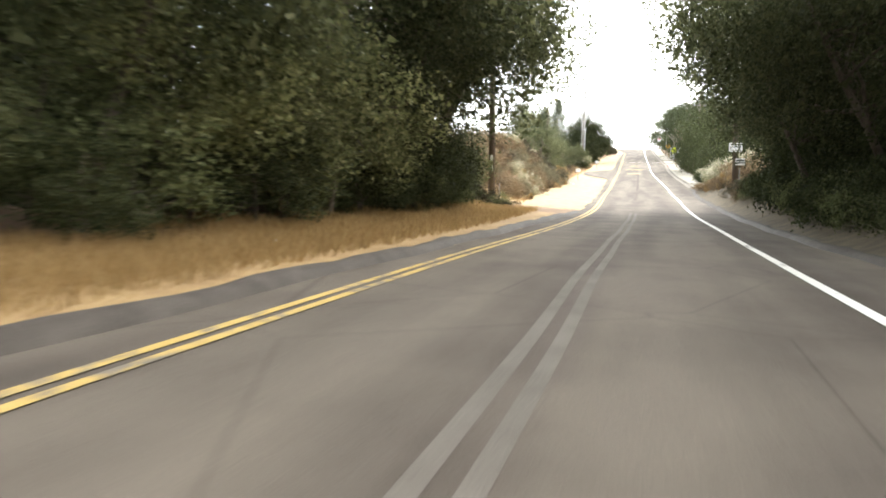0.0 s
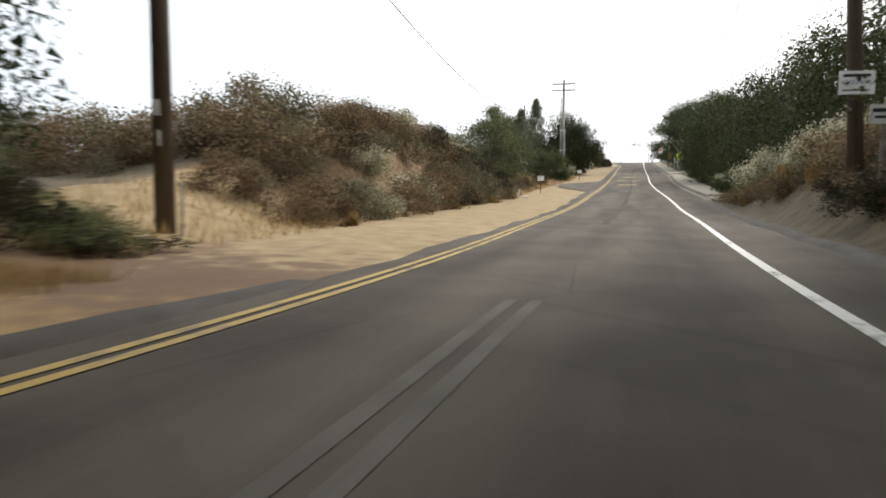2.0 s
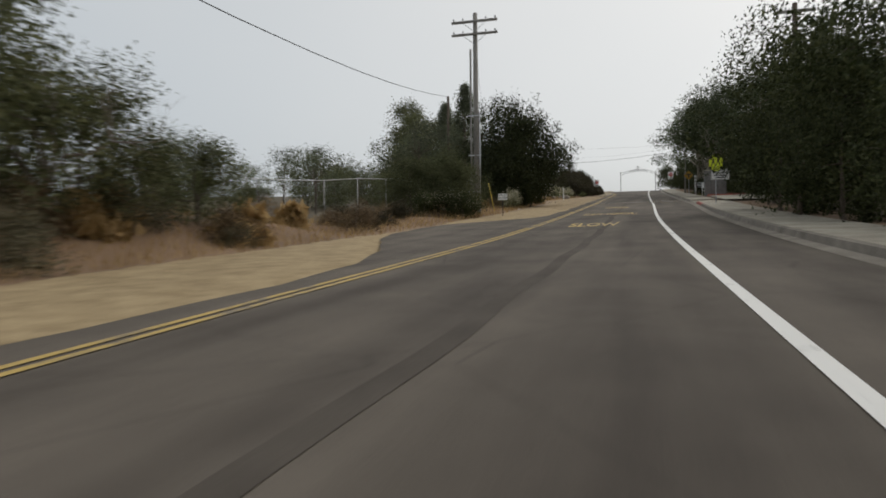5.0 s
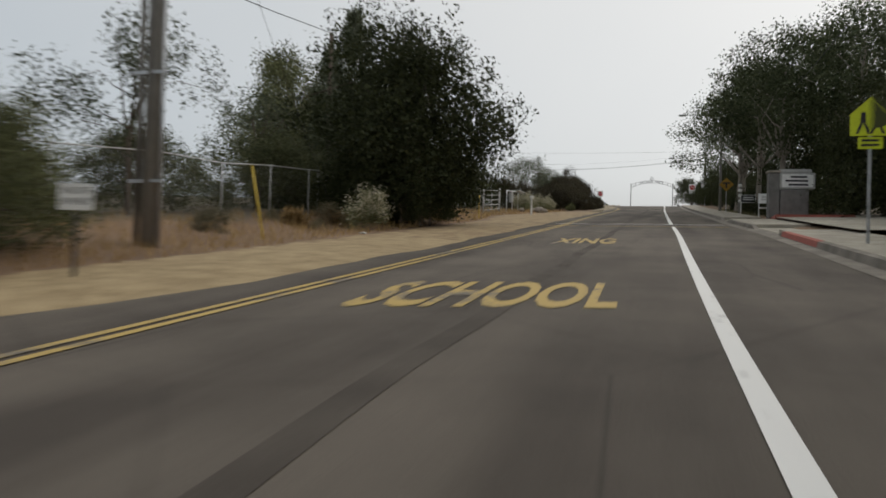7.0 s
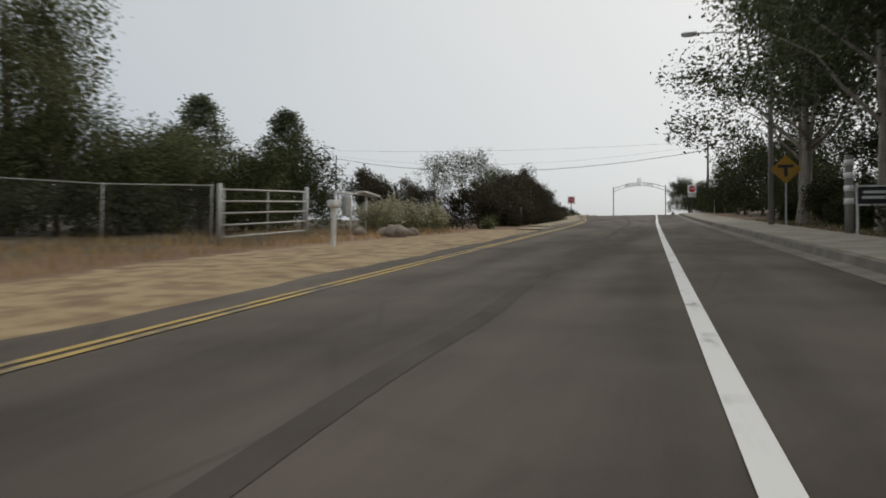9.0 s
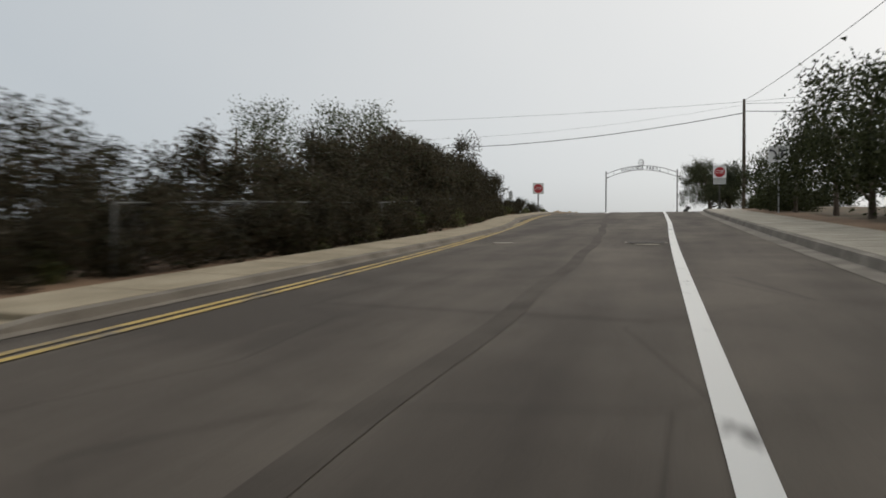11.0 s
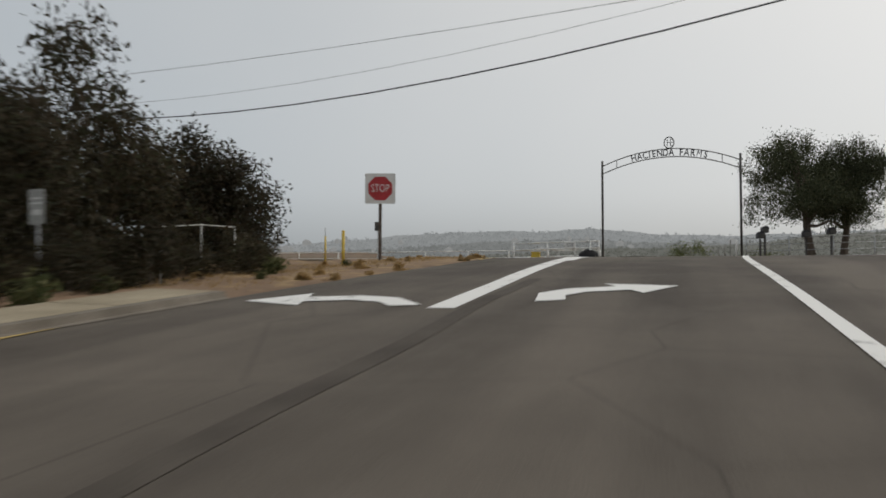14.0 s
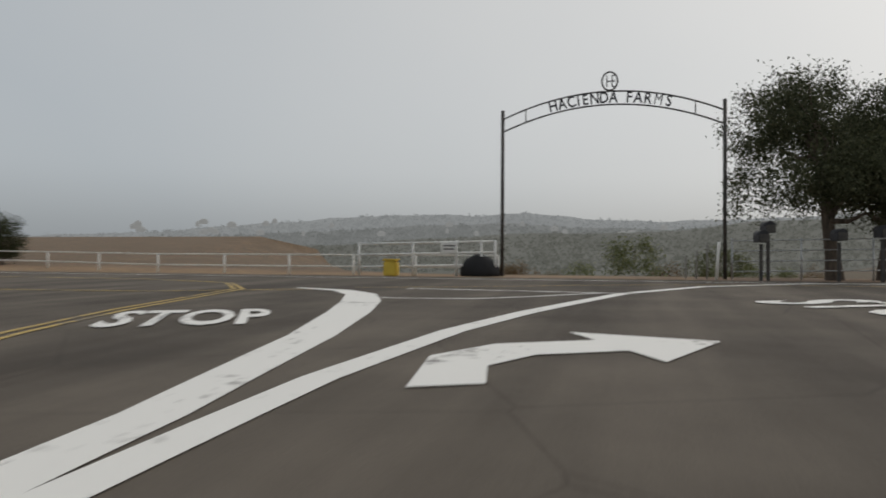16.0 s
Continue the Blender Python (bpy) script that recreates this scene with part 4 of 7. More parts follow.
def grow(kind, x, y, height, label, category, wide=None, turn=None, seed=0, sink=0.05, group="", z=None):
    """Places one plant of a kind, scaled to a height."""
    s = height / TALL[kind]
    w = wide if wide is not None else s * turner.uniform(0.9, 1.15)
    if turn is None:
        turn = turner.uniform(0, 360)
    zz = ground_z(x, y) if z is None else z
    want = pose(x, y, zz - sink, 0, 0, turn) @ Matrix.Diagonal((w, w, s, 1))
    key = (kind, seed)
    if key not in PROTO:
        ob = PROTO[key] = KINDS[kind](100 + seed * 17 + len(kind))
        ob.matrix_basis = want
    else:
        p = PROTO[key]
        ob = copy_thing(p, want @ Matrix.Diagonal((1 / p.scale.x, 1 / p.scale.y, 1 / p.scale.z, 1)))
    return tagged(ob, label, category, group)


OAK = "dark green oak with a dense uneven crown"
# woods on the left at the start
for x, y, h, k, s in ((-10.4, 8.0, 9.0, "oak_lean", 0), (-9.0, 18.0, 9.0, "oak_lean", 1), (-9.3, 22.6, 8.5, "oak_lean", 0), (-13.0, 12.5, 10.0, "oak_lean", 1), (-12.5, 24.5, 8.0, "oak", 2),
                      (-17, 9, 11, "oak", 1), (-16.5, 19.5, 10, "oak_skirt", 0), (-23, 14, 12, "oak_skirt", 1), (-9.0, -9, 9.5, "oak_lean", 1), (-10, -24, 11, "oak", 1), (-15, -4, 9, "oak", 0)):
    grow(k, x, y, h, OAK + (" leaning over the road" if k == "oak_lean" else " in roadside woods"), "tree", seed=s, turn=(-20 if k == "oak_lean" else None), group="oaks in the roadside woods")
# Many stand unseen, overhead or behind the start, added to shade the near road.
for x, y, h, turn, s in ((-9.8, 0.5, 11.5, 0, 0), (-8.6, -7.5, 11.5, 0, 1), (-9.8, 13.5, 11.5, -6, 0), (-10.2, 19.0, 10.8, 5, 1), (-7.8, -16, 11.5, 0, 0), (-7.4, -27, 11, 0, 1), (-9.4, 24.6, 9.0, -8, 0), (6.6, 14.0, 10.4, 180, 0), (6.6, 20.5, 10.2, 172, 1), (6.0, 28.0, 9.6, 180, 0), (6.4, 7.0, 10.4, 180, 1), (6.0, -2.5, 10.5, 180, 0), (6.4, -12, 11, 180, 1), (6.2, -22, 11, 180, 0)):
    grow("oak_roof", x, y, h, "tall oak whose crown arches over the road for added shade", "tree", seed=s, turn=turn, wide=h / 11 * 1.05, group="oaks arching over the road")
for x, y, h, turn in ((-12.6, 29.2, 8.0, 15), (-13.5, 26.0, 8.5, 120)):
    grow("oak", x, y, h, OAK + " in roadside woods", "tree", seed=0, turn=turn, wide=0.85, group="oaks in the roadside woods")
for x, y, h, turn in ((-7.9, 12.9, 4.8, 20), (-8.0, 15.4, 4.2, 160), (-7.8, 10.4, 4.0, 90), (-8.6, 8.0, 4.6, 200)):
    grow("light_tree", x, y, h, "light olive green leafy tree among dark oaks", "tree", turn=turn, wide=h / 4.6 * 1.1)
grow("oak_lean", -8.9, 6.0, 9.0, "dark oak with a long leaning trunk beside the grass", "tree", seed=1, turn=68, wide=0.8)
for x, y, h in ((-9.4, 12.0, 4.6), (-10.2, 15.5, 4.4), (-9.4, 17.5, 3.4), (-8.0, 26.6, 2.6), (-12, 7, 6.2)):
    grow("understory", x, y, h, "light olive green bushy tree among the oaks", "tree", seed=int(h * 10) % 2, wide=h / 4.2)
for k in range(16):
    x, y = turner.uniform(-14, -7.8), turner.uniform(-2, 27)
    grow("understory" if k % 3 else "green_shrub", x, y, turner.uniform(1.6, 3.2) if k % 3 else turner.uniform(0.8, 1.5), "olive green understory bush below the oaks", "bush", seed=k % 2, group="understory bushes")
for x, y, h in ((-9.3, 14.0, 4.6), (-9.0, 18.6, 4.4), (-8.8, 22.0, 4.3), (-8.6, 25.4, 3.9), (-11.5, 20, 5.4), (-11.5, 25.8, 4.6), (-12.5, 15, 5.2), (-10.2, 17.0, 4.2), (-10.8, 15.2, 3.6), (-13.6, 20.5, 5.0), (-15.5, 23.5, 5.0), (-13.0, 18.0, 4.6)):
    grow("oak_bush", x, y, h, "dark green oak bush below taller oaks", "bush", wide=h / 4.5 * 1.1, seed=int(y) % 2, group="dark bushes below the oaks")
for x, y, h in ((-8.1, 16.6, 1.7), (-7.9, 19.6, 1.9), (-7.9, 22.8, 1.8), (-7.7, 25.2, 1.6), (-8.5, 14.6, 1.8), (-9.8, 20.0, 2.4)):
    grow("oak_bush", x, y, h, "dark green oak bush below taller oaks", "bush", wide=h / 4.5 * 1.3, seed=int(y) % 2, group="dark bushes below the oaks")
for k in range(30):
    x, y = turner.uniform(-21, -11.5), turner.uniform(-6, 27)
    grow("oak_bush", x, y, turner.uniform(2.6, 4.6), "dark green oak bush deep in the woods", "bush", seed=k % 2, group="dark bushes below the oaks")
for k in range(16):
    y = 0.5 + 1.75 * k
    grow("oak_bush" if k % 3 else "understory", -9.0 - turner.uniform(0, 1.2), y, turner.uniform(1.6, 3.2), "dark bush at the edge of the woods", "bush", seed=k % 2, group="dark bushes below the oaks")
for k in range(15):
    y = 5.0 + 1.45 * k
    h = turner.uniform(1.5, 2.7)
    grow("understory" if k % 3 == 1 else "oak_bush", -7.75 - turner.uniform(0, 0.5), y, h, "bush at the edge of the woods beside dry grass", "bush", seed=k % 2, wide=h / 4.4 * 1.2, group="bushes beside the dry grass")
for k in range(19):
    y = 1.0 + 1.7 * k
    h = turner.uniform(1.8, 3.4)
    grow("oak_bush", 5.0 + 0.1 * h + turner.uniform(0, 0.6), y, h, "dark oak bush on the shaded bank", "bush", seed=k % 2, wide=h / 4.5 * 1.15, group="dark bushes on the shaded bank")
for k in range(14):
    grow("oak_bush", 7.4 + turner.uniform(0, 1.6), 1.5 + 2.4 * k, turner.uniform(3.6, 5.4), "dark oak bush on the shaded bank", "bush", seed=k % 2, group="dark bushes on the shaded bank")
for k in range(30):
    y = 3.0 + 1.05 * k
    grow("hedge" if k % 3 else "green_shrub", 4.1 + turner.uniform(0, 0.7), y, turner.uniform(0.7, 1.5), "dark shrub at the foot of the shaded bank", "bush", seed=k % 2, wide=turner.uniform(0.55, 0.75), group="dark bushes on the shaded bank")
# oaks over the road on the right
for x, y, h, k, s in ((5.6, 17, 7.6, "oak_lean", 1), (5.0, 23.5, 7.0, "oak_lean", 0), (6.6, 28, 7.6, "oak_lean", 1), (7.0, 8, 9.0, "oak_lean", 0), (7.8, -12, 11, "oak_lean", 0), (9.0, 19, 10, "oak", 2), (9.5, 29, 9.5, "oak_skirt", 0), (7.0, 31.0, 7.8, "oak_skirt", 1), (6.8, 25.0, 8.2, "oak_skirt", 0), (12, 19, 11, "oak_skirt", 0), (10.8, 0, 9.5, "oak", 1)):
    grow(k, x, y, h, OAK + " overhanging the road", "tree", seed=s, turn=170 if k == "oak_lean" else None, group="oaks on the right bank")
for k in range(16):
    grow("green_shrub" if k % 2 else "hedge", turner.uniform(5.4, 9), turner.uniform(4, 34), turner.uniform(1.0, 2.0), "dark shrub on the shaded bank", "bush", seed=k % 2)
# dense oaks beyond the flowering bushes
for x, y, h in ((5.7, 101.6, 2.6), (6.4, 104.5, 4.4), (7.6, 108.0, 5.6), (8.8, 104.0, 6.5), (4.9, 93.2, 4.6), (4.8, 89.0, 4.2), (5.1, 85.0, 3.8), (5.6, 80.5, 3.6), (5.9, 76, 3.4)):
    grow("oak_bush", x, y, h, "dark oak bush leaning over the pavement", "bush", wide=h / 4.5 * 0.85, seed=int(y) % 2, z=ground_z(x, y), group="dark bushes along the pavement")
for x, y, h, k, s in ((8.8, 47, 6.0, "oak_skirt", 0), (9.4, 55, 9.4, "oak_skirt", 1), (8.8, 62, 7.0, "oak_skirt", 0), (8.6, 70, 10.0, "oak_skirt", 1), (8.8, 79, 7.6, "oak_skirt", 0), (7.4, 87, 9.0, "oak_skirt", 1),
                      (6.6, 96.0, 8.5, "oak_skirt", 0), (9.2, 103, 8.0, "oak_skirt", 1), (13, 52, 10, "oak_skirt", 0), (13.5, 90, 11, "oak_skirt", 0), (12, 40, 9, "oak_skirt", 1)):
    grow(k, x, y, h, OAK + " along the pavement", "tree", seed=s, group="oaks along the pavement")
for x, y, h in ((5.0, 38.6, 1.1), (4.9, 40.2, 1.3), (5.8, 36.6, 1.2), (4.8, 41.2, 1.1), (6.0, 39.5, 1.5), (6.6, 37.5, 1.5), (5.4, 35.0, 0.9), (6.2, 34.0, 1.1)):
    grow("brush", x, y, h, "brown dry brush on an earth mound", "bush", seed=int(y) % 2, wide=h * 0.9)
for k in range(16):
    grow("brush" if k % 3 else "dusk_shrub", turner.uniform(4.0, 5.2), turner.uniform(32.5, 40.5), turner.uniform(0.45, 0.85), "low brown brush on an earth mound", "bush", seed=k % 2, wide=turner.uniform(0.45, 0.65), group="brush along the right bank")
for k in range(20):
    grow("brush" if k % 4 else "straw", turner.uniform(4.1, 5.0), 43 + k * 0.9, turner.uniform(0.5, 0.9), "low brown brush at the foot of the bank", "bush", seed=k % 2, wide=turner.uniform(0.5, 0.8), group="brush along the right bank")
for x, y, h in ((4.5, 61.2, 0.55), (5.2, 60.9, 0.7), (4.0, 60.8, 0.4), (5.8, 61.6, 0.8)):
    grow("brush", x, y, h, "low brown brush at the end of the pavement", "bush", wide=0.55, group="brush along the right bank")
for k in range(14):
    grow("flower", turner.uniform(4.9, 6.2), 42 + k * 1.2, turner.uniform(1.35, 1.8), "pale seed-headed bush on the earth bank", "bush", seed=k % 2, group="pale roadside bushes")
for x, y, h in ((5.0, 68, 1.1), (5.3, 72, 1.2), (5.5, 77, 1.0), (6.0, 66, 1.3), (5.6, 84, 1.1), (5.4, 90, 1.2)):
    grow("hedge", x, y, h, "low dark shrub behind the pavement", "bush", group="low shrubs behind the pavement")
grow("flower", 5.4, 69.5, 1.5, "pale seed-headed bush behind the pavement", "bush", group="pale roadside bushes")
grow("flower", 5.5, 74.5, 1.3, "pale seed-headed bush behind the pavement", "bush", group="pale roadside bushes")
# brush on the cut bank on the left
for k in range(170):
    y = 37.5 + 25 * turner.uniform(0, 1) ** 0.8
    off = 0.35 + turner.uniform(0, 1) ** 1.5 * 5.5
    x = float(foot_left(y)) - off
    # bare gullies in the cut face
    if 0.5 < off < 2.6 + 0.5 * math.sin(y * 2.3) and math.sin(y * 1.25 + 0.6) > 0.25:
        continue
    kind = turner.choice(("brush", "brush", "brush", "sage", "brush", "sage", "brush", "dusk_shrub", "sage", "flower"))
    words = {"brush": "reddish brown dry brush on the bank", "sage": "grey-green sage bush on the bank", "flower": "bush with pale seed heads on the bank", "dusk_shrub": "dark brown shrub on the bank"}[kind]
    h = turner.uniform(0.8, 1.6) * float(np.interp(y, [37, 42, 46, 57, 62], [0.7, 0.85, 1.0, 1.0, 0.7]))
    grow(kind, x, y, h, words, "bush", seed=k % 2, group="brush on the cut bank", sink=0.15, wide=turner.uniform(0.75, 1.15))
for k in range(30):
    y = turner.uniform(36, 64)
    grow("straw", float(foot_left(y)) - turner.uniform(-0.5, 1.2), y, turner.uniform(0.2, 0.4), "clump of dry straw-coloured grass", "grass", group="grass at the bank's foot")
for k in range(18):
    grow(turner.choice(("brush", "brush", "sage")), turner.uniform(-24, -13), turner.uniform(38, 58), turner.uniform(0.8, 1.3), "tall brown brush behind the bank", "bush", seed=k % 2, group="brush behind the bank")
for x, y, h in ((-7.3, 29.4, 0.5), (-8.1, 29.8, 0.6), (-8.9, 30.0, 0.65), (-9.8, 30.0, 0.7), (-6.8, 29.0, 0.38), (-7.6, 27.8, 0.9), (-8.4, 28.6, 0.9), (-9.3, 28.2, 1.0), (-6.9, 28.8, 0.7), (-10.2, 29, 1.0)):
    grow("green_shrub" if int(10 * x) % 2 else "dusk_shrub", x, y, h, "low dull green bush before the bare patch", "bush", wide=0.7, group="bushes before the bare patch")
for k in range(26):
    x = -10.5 - 0.55 * k + turner.uniform(-0.3, 0.3)
    grow(turner.choice(("brush", "brush", "brush", "sage")), x, 39.6 + 1.6 * (k % 3) + turner.uniform(0, 0.8), turner.uniform(1.5, 2.1), "tall brown brush behind the bare terrace", "bush", seed=k % 2, group="brush behind the terrace", wide=turner.uniform(1.2, 1.5))
for k in range(18):
    y = turner.uniform(35.4, 40.5)
    grow(turner.choice(("brush", "brush", "brush", "sage")), float(foot_left(y)) - turner.uniform(0.4, 3.2), y, turner.uniform(0.8, 1.25), "dry brush on the end of the cut bank", "bush", seed=k % 2, group="brush on the cut bank", sink=0.12)
# past the bank
for x, y, h, k in ((-11.1, 72.8, 5.2, "dome"), (-10.9, 76.2, 3.5, "dome"), (-10.5, 79.6, 2.5, "dome"), (-13.2, 71.6, 3.4, "dome"), (-14.5, 77, 3.4, "dome"), (-15.4, 84, 2.4, "dome"), (-18, 80, 3.0, "understory"), (-20, 92, 2.9, "understory"), (-17, 71, 3.6, "understory"), (-24, 84, 3.4, "understory")):
    grow(k, x, y, h, "olive green bushy tree above the bank", "tree", wide=h / TALL[k] * 1.1, seed=int(y) % 2)
for x, y, h in ((-15.6, 67.6, 2.6), (-17.4, 66.8, 2.7), (-19.6, 66.4, 2.6), (-14.2, 70.4, 2.7), (-16.4, 70, 3.0), (-21.5, 67, 2.6), (-14.4, 66.6, 1.7), (-18.6, 70, 3.0)):
    grow("oak_bush" if h < 2.65 else "dome", x, y, h, "dull dark bush in a thicket behind the bank", "bush", wide=h / 4.5 * 1.25, seed=int(x) % 2, group="thicket behind the bank")
for x, y, h in ((-10.6, 67.2, 1.0), (-11.3, 68.4, 1.4), (-10.4, 69.2, 1.0), (-11.8, 70.2, 1.6), (-9.9, 70.6, 0.9), (-10.2, 73.2, 1.0), (-12.4, 67.0, 1.3), (-9.4, 66.6, 0.7)):
    grow("dusk_shrub", x, y, h, "dark brown undergrowth below the olive green tree", "bush", wide=0.7, seed=int(y) % 2, group="undergrowth on the bank")
for k in range(16):
    y = turner.uniform(50, 58.5)
    grow("dusk_shrub" if k % 3 else "brush", float(foot_left(y)) - turner.uniform(0.2, 1.3), y, turner.uniform(0.6, 1.1), "dark brown shrub at the foot of the bank", "bush", wide=0.62, seed=k % 2, group="brush on the cut bank")
for k in range(26):
    y = turner.uniform(63, 86)
    grow(turner.choice(("brush", "sage", "straw", "brush")), turner.uniform(-13, -8.6), y, turner.uniform(0.5, 1.1), "dry brush on orange soil", "bush", seed=k % 2)
grow("pine", -15.4, 124.8, 10.2, "grey-green conical pine behind the fence", "tree", seed=0)
grow("pine", -18.0, 127.5, 9.0, "grey-green conical pine behind the fence", "tree", seed=1)
for x, y, h in ((-8.9, 98.3, 3.2), (-9.9, 98.0, 3.3), (-11.0, 97.0, 3.0)):
    grow("dome", x + 0.1, y, h, "olive green bushy shrub beside the power pole", "bush", wide=0.55)
for x, y, h in ((-8.3, 96.9, 1.15), (-9.0, 96.2, 1.2), (-9.7, 95.4, 1.1), (-8.0, 97.8, 0.8)):
    grow("blossom_bush", x, y, h, "dark green bush with white blossom below a green shrub", "bush", wide=0.7)
for k in range(14):
    grow("dusk_shrub" if k % 2 else "brush", -9.3 - turner.uniform(0, 2.2), turner.uniform(86.5, 94.5), turner.uniform(0.4, 0.8), "low dark brush beside the asphalt pull-out", "bush", seed=k % 2, wide=turner.uniform(0.5, 0.75), group="brush beside the pull-out")
for x, y, h in ((-10.2, 99.2, 3.0), (-11.2, 98.6, 2.8), (-9.6, 99.6, 2.6)):
    grow("dome", x, y, h, "olive green bushy shrub beside the power pole", "bush", wide=0.6, seed=1)
for x, y, h, k in ((-16, 97, 3.6, "airy"), (-19, 103, 4.0, "airy"), (-24, 108, 4.6, "airy"), (-14.3, 108, 5.9, "airy"), (-28, 101, 4.6, "airy")):
    grow(k, x, y, h, "thin airy tree with sparse leaves", "tree", seed=int(x) % 2)
for k in range(9):
    grow("understory", turner.uniform(-36, -20), turner.uniform(92, 126), turner.uniform(2.4, 3.6), "dull green bush in a far thicket", "bush", seed=k % 2)
for x, y, h in ((-14.6, 103.5, 2.3), (-15.6, 109.5, 2.7), (-14.0, 114.2, 3.0), (-17.6, 106, 2.9), (-15.8, 119.5, 3.4), (-18.2, 113, 3.3), (-20.5, 108, 3.4), (-17.0, 101.5, 2.4), (-16.2, 117.5, 3.4)):
    grow("dome", x, y, h, "dull green bush in a thicket behind the fence", "bush", wide=h / 5 * 1.35, seed=int(y) % 2, group="thicket behind the fence")
grow("oak_skirt", -10.2, 117.5, 8.6, "broad dark oak reaching down to the ground", "tree", wide=0.97, seed=0, turn=40)
grow("oak_skirt", -8.9, 116.8, 8.4, "broad dark oak reaching down to the ground", "tree", wide=0.9, seed=1, turn=120)
grow("oak_skirt", -9.3, 116.4, 6.8, "broad dark oak reaching down to the ground", "tree", wide=0.72, seed=0, turn=200)
for k in range(17):
    y = 119.5 + 1.7 * k
    grow("oak_bush", float(np.interp(y, [119, 122, 127, 133, 136, 138, 141, 148], [-15, -17.2, -18.6, -19.2, -17.8, -15.8, -14, -14])) - turner.uniform(0, 1.4), y, turner.uniform(2.6, 4.0), "dark bush in a dense thicket behind the fence", "bush", seed=k % 2, group="thicket behind the fence")
for x, y, h in ((-19.6, 129.5, 3.8), (-18.6, 136.2, 3.4), (-19.0, 141.6, 3.8)):
    grow("dome", x, y, h, "dull green tree in a dense thicket behind the fence", "tree", wide=h / 5 * 1.1, seed=int(y) % 2, group="thicket behind the fence")
grow("airy", -19, 122, 6.2, "thin airy tree with sparse leaves", "tree", seed=1)
for x, y, h in ((-8.8, 115.0, 1.9), (-9.9, 114.2, 1.7), (-8.4, 117.0, 1.7), (-8.8, 118.3, 1.9), (-10.8, 115.0, 2.0)):
    grow("oak_bush", x, y, h, "dark oak foliage at the foot of a tree", "bush", wide=h / 4.5 * 1.25, seed=int(y) % 2)
grow("flower", -9.2, 112.6, 1.4, "pale seed-headed bush at the foot of the oak", "bush")
for k in range(9):
    grow(turner.choice(("brush", "sage", "straw")), turner.uniform(-11, -9.4), turner.uniform(103, 113), turner.uniform(0.3, 0.7), "dry brush on a low orange bank", "bush", seed=k % 2)
# behind the fence and the gate
for x, y, h in ((-19.8, 133, 9.0), (-19.6, 138.2, 10.2), (-21.2, 141.0, 7.6), (-23, 131, 10.5), (-20.5, 127, 9.0), (-24, 136, 10.5)):
    grow("screen", x, y, h, "tall olive green drooping tree behind the fence", "tree", wide=h / 10 * 0.95, seed=int(y) % 2, group="drooping trees behind the fence")
for x, y, h, k in ((-21.2, 150, 6.3, "pine"), (-19.4, 155, 6.2, "pine"), (-21, 146, 4.6, "oak_bush"), (-18, 149, 3.6, "understory"), (-19.4, 132, 4.6, "dome"), (-17.8, 138.2, 4.8, "dome"), (-16.0, 141.5, 3.9, "dome"), (-18.2, 144.5, 4.4, "dome"), (-15.5, 157, 3.4, "row"), (-19, 155, 5.2, "oak_bush"), (-14.6, 148, 3.2, "oak_bush"), (-13.4, 152.5, 3.2, "row"), (-12.4, 155.5, 2.8, "row"), (-16.5, 139.5, 3.6, "understory"), (-15, 144, 3.2, "understory"),
                   (-18.6, 136.0, 3.4, "understory"), (-19.2, 128, 4.4, "understory")):
    grow(k, x, y, h, "dark green tree behind the fence", "tree", wide=h / TALL[k] * (1.75 if k == "pine" else 1.1), seed=1)
for x, y, h in ((-10.6, 146.6, 1.3), (-10.0, 148.2, 1.4), (-9.6, 149.8, 1.3), (-10.9, 148.0, 1.5), (-10.3, 150.4, 1.2)):
    grow("flower", x, y, h, "pale straw-coloured bush beside boulders", "bush", wide=0.8, group="pale bushes beside boulders")
for x, y, h in ((7.6, 111, 4.6), (9.0, 118.5, 5.2), (10.5, 125.5, 6.0), (9.2, 132.5, 4.2), (12, 138, 5.0), (11.5, 146, 4.6), (8.2, 150.5, 4.2), (8.6, 156.5, 4.4), (7.6, 162.5, 3.8), (9.6, 144.5, 5.0), (12.5, 106, 6.5), (15, 121, 7)):
    grow("oak_bush", x, y, h, "dark evergreen bush in the school grounds", "bush", wide=h / 4.5 * 1.15, seed=int(y) % 2, group="evergreens in the school grounds")
# the dark row along the left pavement
for k, y in enumerate(np.arange(154, 200, 2.3)):
    grow("row", float(foot_left(y)) - 2.8 - turner.uniform(0, 0.9), float(y), float(np.interp(y, [154, 166, 174, 182, 188, 194, 200], [2.5, 2.8, 3.8, 4.1, 3.7, 3.2, 3.4])) * turner.uniform(0.88, 1.1), "dark russet and green tree in a row behind the fence", "tree", seed=k % 3, group="russet trees behind the fence")
    if k % 2 and y > 178:
        grow("row", float(foot_left(y)) - 5.5, float(y) + 1, float(np.interp(y, [154, 166, 174, 182, 188, 194, 200], [2.8, 3.2, 3.9, 4.4, 4.2, 3.5, 3.6])) * turner.uniform(0.9, 1.1), "dark russet and green tree in a row behind the fence", "tree", seed=(k + 1) % 3, group="russet trees behind the fence")
for x, y, h in ((-15.2, 201.4, 6.7), (-14.2, 199.0, 5.0), (-15.8, 203.6, 5.2), (-16.3, 208.2, 4.8), (-16.9, 210.0, 4.3), (-17.4, 206.6, 4.6), (-18, 209.5, 4.4), (-18.5, 200, 5.4)):
    grow("row", x, y, h, "dark russet and green tree at the end of a row", "tree", seed=int(y) % 3, group="russet trees behind the fence", wide=1.0)
